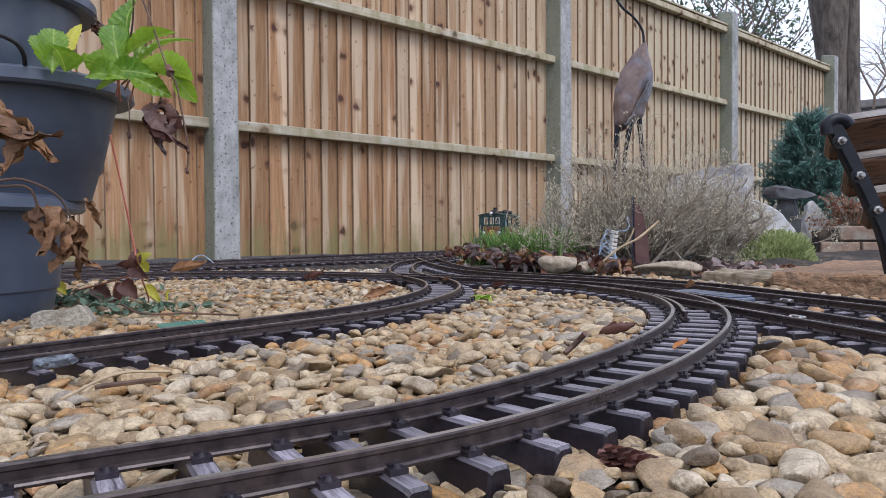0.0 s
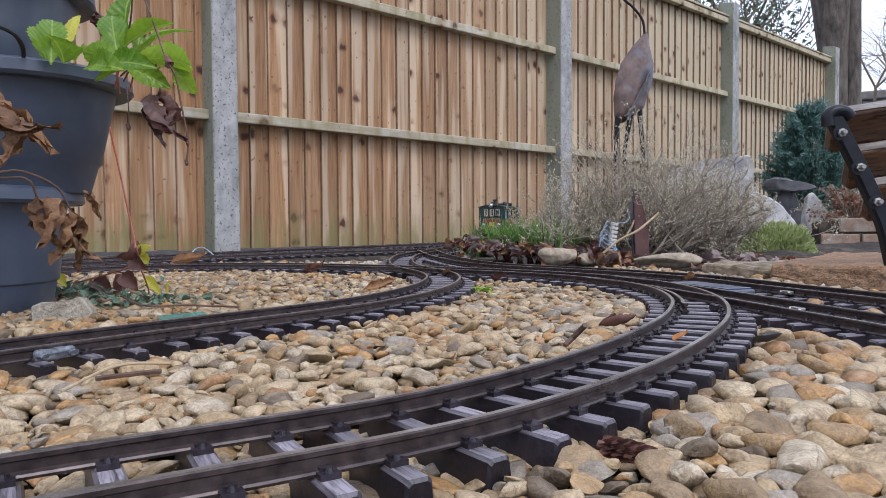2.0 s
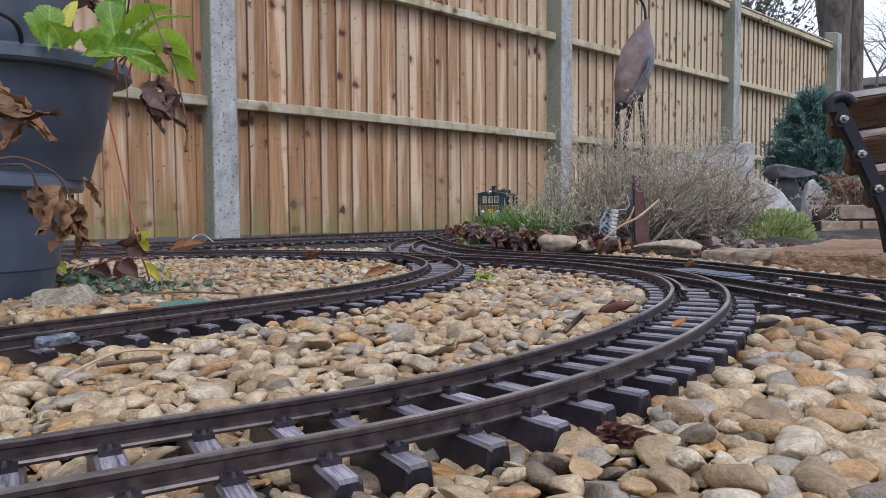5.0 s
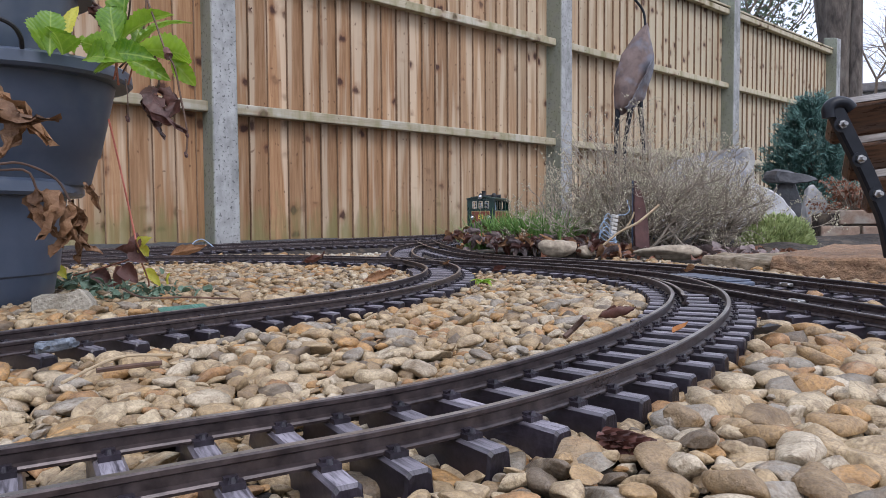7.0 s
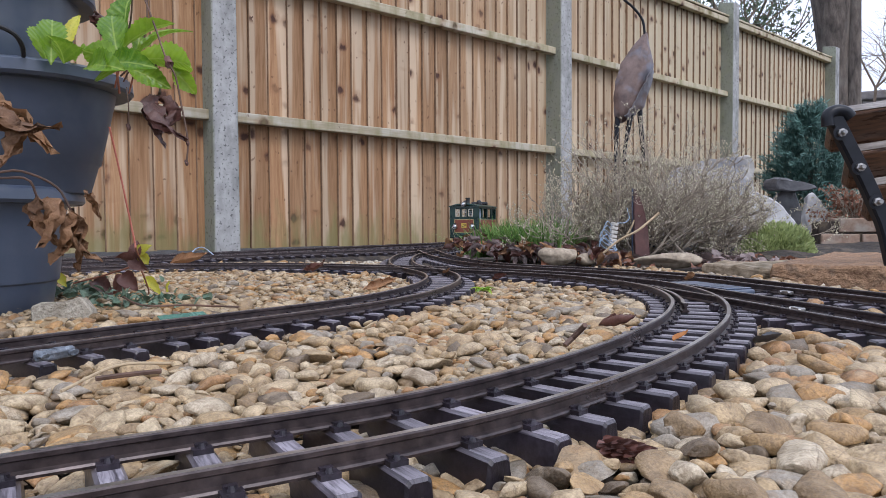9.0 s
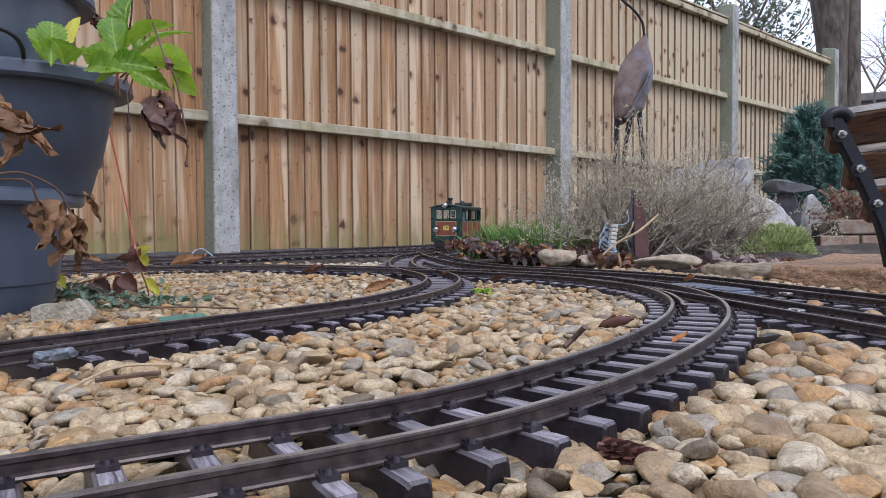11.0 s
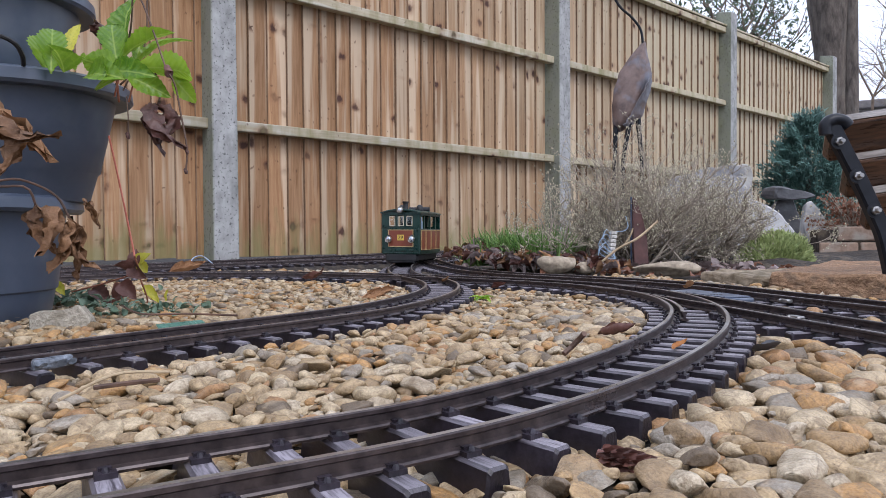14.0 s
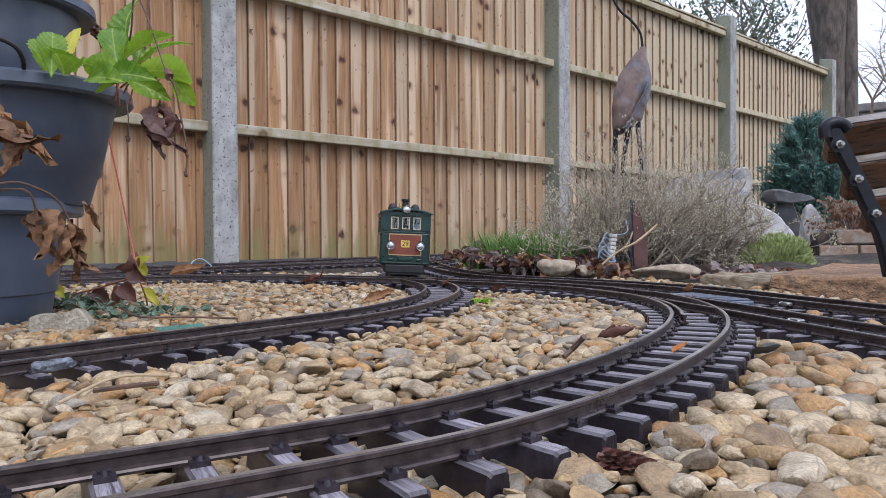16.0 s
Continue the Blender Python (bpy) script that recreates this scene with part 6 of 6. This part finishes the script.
def bench():
    th = thing("garden_bench", pose(0, 0, 0), "garden bench with dark wooden slats and black iron end", "bench")
    bar = spline([(0.5477, 0.975, 0.2461), (0.5655, 0.975, 0.211), (0.5897, 0.975, 0.1647), (0.6125, 0.975, 0.1167), (0.6271, 0.975, 0.0815), (0.6421, 0.975, 0.0173), ((0.6469, 0.975, 0.0173)[0], 0.975, 0.0)], 0.01)
    bm = bmesh.new()
    rows = []
    for p, t in zip(bar, tangents(bar)):
        n = Vector((t.z, 0, -t.x)).normalized()
        rows.append([bm.verts.new(p + n * u + Vector((0, w, 0))) for u, w in ((-0.0105, -0.004), (-0.008, -0.008), (0.008, -0.008), (0.0105, -0.004), (0.0105, 0.006), (-0.0105, 0.006))])
    for a, b in zip(rows, rows[1:]):
        for k in range(6):
            bm.faces.new((a[k], a[(k + 1) % 6], b[(k + 1) % 6], b[k]))
    bm.faces.new(rows[0][::-1])
    bm.faces.new(rows[-1])
    part("end_frame", bm, M_IRON, th, "black cast iron bench end")
    cap = spline([(0.5400, 0.97, 0.226), (0.5400, 0.97, 0.2405), (0.551, 0.97, 0.2475), (0.5637, 0.97, 0.2459), (0.5717, 0.97, 0.2387)], 0.003)
    part("scroll", tube([tuple(p) for p in cap], 0.0085, 12), M_IRON, th, "curled black iron scroll end", True)
    for i, a in enumerate(((0.5471, 1.0, 0.2436), (0.5728, 1.0, 0.1897), (0.6026, 1.0, 0.1421))):
        s = part("slat", boxed((0, -0.012, -0.047), (0.75, 0.012, 0.014), 0.005), M_BENCH, th, "oiled hardwood slat with worn edges")
        s.matrix_basis = pose(a[0] + 0.014, a[1], a[2] - 0.006, 0, -8, -3) @ pose(0, 0, 0, 30, 0, 0)
        edge = part("worn_edge", boxed((0.004, -0.010, 0.0142), (0.745, 0.010, 0.0152), 0.0004), M_WORN, s, "pale worn top edge")
        c = ((0.5563, 0.966, 0.2162), (0.5827, 0.966, 0.168), (0.6076, 0.966, 0.1196))[i]
        bo = part("bolt", lathe([(0.0062, 0), (0.0062, 0.0045), (0.0036, 0.005), (0.0036, 0.011), (0.0028, 0.0120)], 6), M_STEEL, th, "zinc plated bolt and nut")
        bo.matrix_basis = pose(*c, 90, 0, 0) @ pose(0, 0, 0, 0, 0, 15)
        part("washer", lathe([(0.0105, -0.002), (0.0105, 0.0), (0.004, 0.0002)], 18), M_IRON, bo)


bench()


# ---------------------------------------------------------------- beyond the fence
def bare_tree(name, where, height, seed, r0, levels, label, leafy=0, spread=0.6):
    th = thing(name, pose(*where), label, "tree", "trees beyond the fence")
    rnd = random.Random(seed)
    bm, lf, tips = bmesh.new(), bmesh.new(), []

    def grow(p, d, L, r, lev):
        pts, q, v = [p], p.copy(), d.copy()
        for _ in range(4):
            v = (v + Vector((rnd.gauss(0, 0.13), rnd.gauss(0, 0.13), rnd.gauss(0.05, 0.08)))).normalized()
            q = q + v * (L / 4)
            pts.append(q.copy())
        tube(pts, [r, r * 0.9, r * 0.8, r * 0.72, r * 0.62], 8 if lev == 0 else 4, bm)
        if lev >= levels:
            tips.extend(pts[2:])
            return
        for k in range(rnd.randint(3, 5)):
            e = (v + Vector((rnd.gauss(0, spread), rnd.gauss(0, spread), rnd.gauss(0.1, 0.35)))).normalized()
            grow(pts[rnd.randint(1, 4)] if lev else pts[rnd.randint(2, 4)], e, L * rnd.uniform(0.5, 0.78), r * 0.5, lev + 1)

    grow(Vector((0, 0, 0)), Vector((0, 0, 1)), height * 0.45, r0, 0)
    part("trunk", bm, M_FARTWIG if r0 < 0.3 else M_BARK, th)
    if leafy:
        for p in tips:
            for k in range(leafy):
                c = p + Vector((rnd.gauss(0, 0.22), rnd.gauss(0, 0.22), rnd.gauss(0, 0.22)))
                d = Vector((rnd.gauss(0, 1), rnd.gauss(0, 1), rnd.gauss(-0.4, 1))).normalized()
                s = d.orthogonal().normalized() * 0.05
                lf.faces.new((lf.verts.new(c - s), lf.verts.new(c + d * 0.07 + s * 0.2), lf.verts.new(c + d * 0.15), lf.verts.new(c + s)))
        part("crown", lf, M_FARLEAF, th, "sparse dark evergreen foliage")
    else:
        lf.free()
    return th


def big_trunk():
    D = 11.0
    th = thing("large_tree", pose(*(6.2087, 11.0), 0.0), "massive grey brown tree trunk behind the fence", "tree", "trees beyond the fence")
    bm = bmesh.new()
    rings = []
    for z, r, dx in ((0, 0.38, 0.06), (1.0, 0.28, 0.05), (2.2, 0.22, 0.03), (2.9, 0.235, 0.0), (3.6, 0.28, -0.05), (4.4, 0.33, -0.12), (5.4, 0.41, -0.25), (7, 0.38, -0.38)):
        ring = []
        for k in range(28):
            a = 2 * math.pi * k / 28
            q = r * (1 + 0.10 * noise.noise(Vector((math.cos(a) * 2, math.sin(a) * 2, z * 0.8))) + 0.05 * noise.noise(Vector((math.cos(a) * 7, math.sin(a) * 7, z))))
            ring.append(bm.verts.new((dx + q * math.cos(a), q * math.sin(a), z)))
        rings.append(ring)
    for a, b in zip(rings, rings[1:]):
        for k in range(28):
            bm.faces.new((a[k], a[(k + 1) % 28], b[(k + 1) % 28], b[k]))
    bm.faces.new(rings[-1])
    part("trunk", bm, M_BARK, th, "", True)
    part("side_trunk", tube([(0.24, -0.2, 0), (0.21, -0.2, 2.0), (0.19, -0.2, 4.2), (0.24, -0.2, 7)], [0.13, 0.10, 0.09, 0.08], 16), M_BARK, th, "slimmer paler second stem", True)
    for a, z in ((-0.6, 4.8), (2.6, 5.2), (0.3, 6.0)):
        part("limb", tube([(math.cos(a) * 0.3 - 0.3, 0, z), (math.cos(a) * 1.2 - 0.3, 0.5, z + 1.2), (math.cos(a) * 2.4 - 0.3, 1.0, z + 1.9)], [0.2, 0.13, 0.05], 10), M_BARK, th)


big_trunk()
bare_tree("evergreen_tree", (*(5.0771, 13.0), 0.0), 7.6, 3, 0.10, 3, "dark evergreen tree with gaps of sky", 9, 0.7)
bare_tree("evergreen_tree", (*(7.6923, 16.0), 0.0), 7.6, 5, 0.09, 3, "dark evergreen tree with gaps of sky", 6, 0.7)


bare_tree("bare_tree", (*(11.2376, 18.0), 0.0), 8.0, 7, 0.055, 4, "bare winter tree with fine brown twigs", 0, 0.75)
bare_tree("bare_tree", (*(10.1644, 15.0), 0.0), 7.0, 9, 0.05, 4, "bare winter tree with fine brown twigs", 0, 0.75)


def house():
    th = thing("distant_house", pose(*(16.0662, 24.0), 0.0, 0, 0, -30), "pale grey rendered building beyond the garden", "house")
    part("wall", boxed((-2.4, 0, 0), (4, 4, 4.4)), M_RENDER, th)
    part("roof", boxed((-2.7, -0.3, 4.4), (4.3, 4.3, 4.7), 0.05), M_ROOF, th)
    part("boarding", boxed((-2.2, -0.06, 3.0), (1.4, -0.01, 3.8), 0.01), M_BLUE, th, "blue painted boarding")
    for x in (-1.4, 0.4, 2.2):
        w = part("window", boxed((x - 0.5, -0.04, 1.4), (x + 0.5, -0.01, 2.6), 0.01), M_GLASS, th)
        part("frame", boxed((x - 0.56, -0.05, 1.32), (x + 0.56, -0.015, 1.4), 0.01), M_WHITEPL, w)


house()


def low_fence():
    th = thing("low_board_fence", FENCE @ pose(3 * BAY + 0.06, 0.02, 0), "low green stained timber fence past the last post", "fence")
    me = None
    for i in range(20):
        m = pose(i * 0.098, 0, 0)
        if me is None:
            me = part("board", boxed((0, 0, 0), (0.095, 0.015, 0.85), 0.002), M_ARRIS, th, m=m)
        else:
            share(me, th, m)
    part("cross_rail", boxed((0, -0.04, 0.62), (1.95, -0.002, 0.67), 0.003), M_ARRIS, th)


low_fence()


# ---------------------------------------------------------------- pebbles
def stone_shapes(level, count, seed):
    rnd = np.random.RandomState(seed)
    bm = bmesh.new()
    bmesh.ops.create_icosphere(bm, subdivisions=level, radius=1.0)
    base = np.array([v.co for v in bm.verts])
    faces = np.array([[v.index for v in f.verts] for f in bm.faces])
    bm.free()
    res = []
    for _ in range(count):
        v = base.copy()
        for f, amp in ((1.0, 0.18), (2.1, 0.10), (4.6, 0.035)):
            a = rnd.normal(size=(3, 3)) * f
            ph = rnd.uniform(0, 6.28, 3)
            v *= (1 + amp * np.sin(base @ a.T + ph).sum(1, keepdims=True) / 1.7)
        for _c in range(rnd.randint(5, 11)):
            n = rnd.normal(size=3)
            n /= np.linalg.norm(n)
            d = v @ n
            over = np.maximum(0, d - rnd.uniform(0.44, 0.82))
            v -= np.outer(over * 0.97, n)
        v /= np.abs(v).max(0)
        res.append(v)
    return res, faces


def turn_matrices(rnd, n, tilt):
    a, b, c = rnd.uniform(0, 2 * np.pi, n), rnd.normal(0, tilt, n), rnd.normal(0, tilt, n)
    ca, sa, cb, sb, cc, sc = np.cos(a), np.sin(a), np.cos(b), np.sin(b), np.cos(c), np.sin(c)
    z, o = np.zeros(n), np.ones(n)
    rz = np.stack([ca, -sa, z, sa, ca, z, z, z, o], 1).reshape(n, 3, 3)
    rx = np.stack([o, z, z, z, cb, -sb, z, sb, cb], 1).reshape(n, 3, 3)
    ry = np.stack([cc, z, sc, z, o, z, -sc, z, cc], 1).reshape(n, 3, 3)
    return rz @ rx @ ry


def joined(name, shapes, faces, places, sizes, turns, material):
    nv, nf = len(shapes[0]), len(faces)
    n = len(places)
    co = np.empty((n, nv, 3))
    for i in range(n):
        co[i] = (shapes[i % len(shapes)] * sizes[i]) @ turns[i].T + places[i]
    idx = (faces[None] + (np.arange(n) * nv)[:, None, None]).reshape(-1)
    me = bpy.data.meshes.new(name)
    me.vertices.add(n * nv)
    me.vertices.foreach_set("co", co.reshape(-1))
    me.loops.add(len(idx))
    me.loops.foreach_set("vertex_index", idx)
    me.polygons.add(n * nf)
    me.polygons.foreach_set("loop_start", np.arange(n * nf) * 3)
    me.polygons.foreach_set("use_smooth", np.ones(n * nf, bool))
    me.update(calc_edges=True)
    me.materials.append(material)
    return me


def scatter_stones():
    rnd = np.random.RandomState(11)
    pts = np.array([(p.x, p.y) for l in LINES for p in l[::2]])

    def track_gap(q):
        d = np.full(len(q), 9.0)
        for i in range(0, len(q), 2000):
            d[i:i + 2000] = np.sqrt(((q[i:i + 2000, None] - pts[None]) ** 2).sum(2)).min(1)
        return d

    def throw(n, lo, hi, keep, spread):
        y = np.sqrt(rnd.uniform(0.10 ** 2, 1.62 ** 2, n))
        x = rnd.uniform(-1, 1, n) * (0.70 * y + 0.08)
        q = np.c_[x, y]
        ok = (x < 0.62) & (x - 0.28 * (0.9 - y) < 0.53) & ((y < 1.36) | (x < -0.05))
        q = q[ok]
        big = np.where((q[:, 0] > 0.1) & (q[:, 1] < 0.75), 1.36, 1.0) * np.where(q[:, 1] > 0.75, 0.9, 1.0)
        r = np.clip(rnd.lognormal(np.log(0.0040), 0.46, len(q)), lo, hi) * big
        r = np.minimum(r, 0.0122)
        o = np.argsort(-r + rnd.uniform(0, 0.006, len(r)))
        q, r = q[o], r[o]
        cell, kq, kr = {}, [], []
        for (px, py), s in zip(q.tolist(), r.tolist()):
            gx, gy = int(px // 0.032), int(py // 0.032)
            hit = False
            for ax in (gx - 1, gx, gx + 1):
                for ay in (gy - 1, gy, gy + 1):
                    for ox, oy, os in cell.get((ax, ay), ()):
                        if (ox - px) ** 2 + (oy - py) ** 2 < (spread * (os + s)) ** 2:
                            hit = True
                            break
                    if hit:
                        break
                if hit:
                    break
            if hit:
                continue
            cell.setdefault((gx, gy), []).append((px, py, s))
            kq.append((px, py))
            kr.append(s)
            if len(kq) == keep:
                break
        return np.array(kq), np.array(kr)

    out = []
    for n, lo, hi, keep, spread, z in ((170000, 0.0022, 0.0092, 28000, 0.60, -0.0010), (40000, 0.0034, 0.0100, 7000, 0.90, 0.0018)):
        q, r = throw(n, lo, hi, keep, spread)
        gap = track_gap(q)
        under = gap < 0.047 + r * 0.75
        if z > 0.001:
            q, r, gap, under = q[~under], r[~under], gap[~under], under[~under]
        k = len(q)
        size = np.c_[r * rnd.uniform(1.0, 1.55, k), r * rnd.uniform(0.72, 1.0, k), r * rnd.uniform(0.42, 0.70, k)]
        size[under] *= np.minimum(1, 0.0065 / size[under, 2])[:, None] * np.array([1.0, 1.0, 0.8])
        zz = np.where(under, -0.003, z + size[:, 2] * 0.35 + rnd.uniform(-0.0016, 0.0032, k))
        turn = turn_matrices(rnd, k, 0.26 - 0.14 * np.clip((r - 0.005) / 0.008, 0, 1))
        out.append((np.c_[q, zz], size, turn))
    P, S, R = (np.concatenate([o[i] for o in out]) for i in range(3))
    dist = P[:, 1]
    close = np.argsort(np.hypot(P[:, 0] - 0.05, P[:, 1]))
    free = track_gap(P[:, :2]) > 0.05
    single = [i for i in close if free[i] and P[i, 1] > 0.17][:300]
    rest = np.ones(len(P), bool)
    rest[single] = False
    near_shapes, near_faces = stone_shapes(3, 24, 5)
    far_shapes, far_faces = stone_shapes(2, 24, 6)
    meshes = []
    for i, v in enumerate(near_shapes):
        me = bpy.data.meshes.new("pebble")
        me.from_pydata(v.tolist(), [], near_faces.tolist())
        me.polygons.foreach_set("use_smooth", [True] * len(me.polygons))
        me.materials.append(M_PEB)
        meshes.append(me)
    for j, i in enumerate(single):
        o = new("pebble", meshes[j % len(meshes)])
        o.parent = ground
        o.matrix_parent_inverse = ground.matrix_basis.inverted()
        m = Matrix(R[i].tolist()).to_4x4() @ Matrix.Diagonal((*S[i], 1))
        o.matrix_basis = Matrix.Translation(P[i]) @ m
    white = new("pale_chippings", joined("pale_chippings", far_shapes, far_faces, np.c_[rnd.normal(-0.19, 0.045, 260), rnd.normal(1.55, 0.05, 260), rnd.uniform(-0.001, 0.004, 260)],
                np.c_[rnd.uniform(0.005, 0.009, 260), rnd.uniform(0.004, 0.007, 260), rnd.uniform(0.003, 0.005, 260)], turn_matrices(rnd, 260, 0.4), M_PALEPEB))
    tagged(white, "patch of pale limestone chippings between the tracks", "gravel", kind="stuff")
    tiny_shapes, tiny_faces = stone_shapes(1, 16, 7)
    # the bed goes on to both sides of the tracks and behind the camera
    n = 19000
    side = np.c_[rnd.uniform(-1.5, 0.75, n), rnd.uniform(-0.9, 1.5, n)]
    seen = (side[:, 1] > 0.08) & (np.abs(side[:, 0]) < 0.70 * side[:, 1] + 0.08)
    eye_gap = np.hypot(side[:, 0], side[:, 1]) > 0.05
    under_fence = side[:, 1] > 0.865 * side[:, 0] + 2.9
    side = side[~seen & eye_gap & ~under_fence & ~((side[:, 0] > 0.40) & (side[:, 1] > 0.85))]
    r = np.clip(rnd.lognormal(np.log(0.0100), 0.28, len(side)), 0.005, 0.016)
    low = track_gap(side) < 0.06
    zs = np.where(low, -0.003, 0.001 + r * 0.2)
    sz = np.c_[r * 1.25, r * 0.9, np.where(low, 0.005, r * 0.55)]
    wide = joined("gravel", tiny_shapes, tiny_faces, np.c_[side, zs], sz, turn_matrices(rnd, len(side), 0.3), M_PEB)
    tagged(new("gravel", wide), "rounded ochre, cream and grey pebbles around the tracks", "gravel", kind="stuff")
    for sel, sh, fc in ((rest & (dist < 0.30), near_shapes, near_faces), (rest & (dist >= 0.30) & (dist < 0.72), far_shapes, far_faces), (rest & (dist >= 0.72), tiny_shapes, tiny_faces)):
        g = new("gravel", joined("gravel", sh, fc, P[sel], S[sel], R[sel], M_PEB))
        tagged(g, "rounded ochre, cream and grey pebbles between the tracks", "gravel", kind="stuff")


# ---------------------------------------------------------------- everything that moves
# seconds, how far ahead of the eye the tram's nose is, lean in degrees
TRAM_RUN = [(0.0, 2.37, 0), (4.2, 2.37, 0), (4.6, 2.367, 0), (5.2, 2.345, 0), (6.3, 2.28, 0), (7.0, 2.24, 0), (7.5, 2.195, 0), (8.0, 2.16, 0), (8.5, 2.125, 0),
            (9.0, 2.085, 0), (10.2, 1.985, 0), (11.5, 1.895, 0), (12.0, 1.835, 0), (12.5, 1.775, 0), (13.0, 1.71, 0), (13.5, 1.655, -0.2), (14.0, 1.595, -0.6),
            (14.5, 1.525, -1.2), (15.0, 1.45, -1.8), (15.5, 1.37, -2.3), (16.0, 1.285, -2.6)]


def motions():
    far = [p for p in LINE_B if p.y > 0.9]

    def on_line(y):
        return min(far, key=lambda p: abs(p.y - y))

    def exact(y):
        for a, b in zip(far, far[1:]):
            if a.y <= y <= b.y:
                return a.lerp(b, (y - a.y) / (b.y - a.y))
        return on_line(y)

    rows = []
    for t, nose, lean in TRAM_RUN:
        a, b = exact(nose + 0.045), exact(nose + 0.125)
        h = math.degrees(math.atan2(a.y - b.y, a.x - b.x))
        mid = (a + b) / 2
        rows.append((t, pose(mid.x, mid.y, mid.z + RAIL_TOP - 0.0006, 0, 0, h) @ pose(0, 0, 0, lean, 0, 0)))
    walk(TRAM, rows)


scatter_stones()
motions()
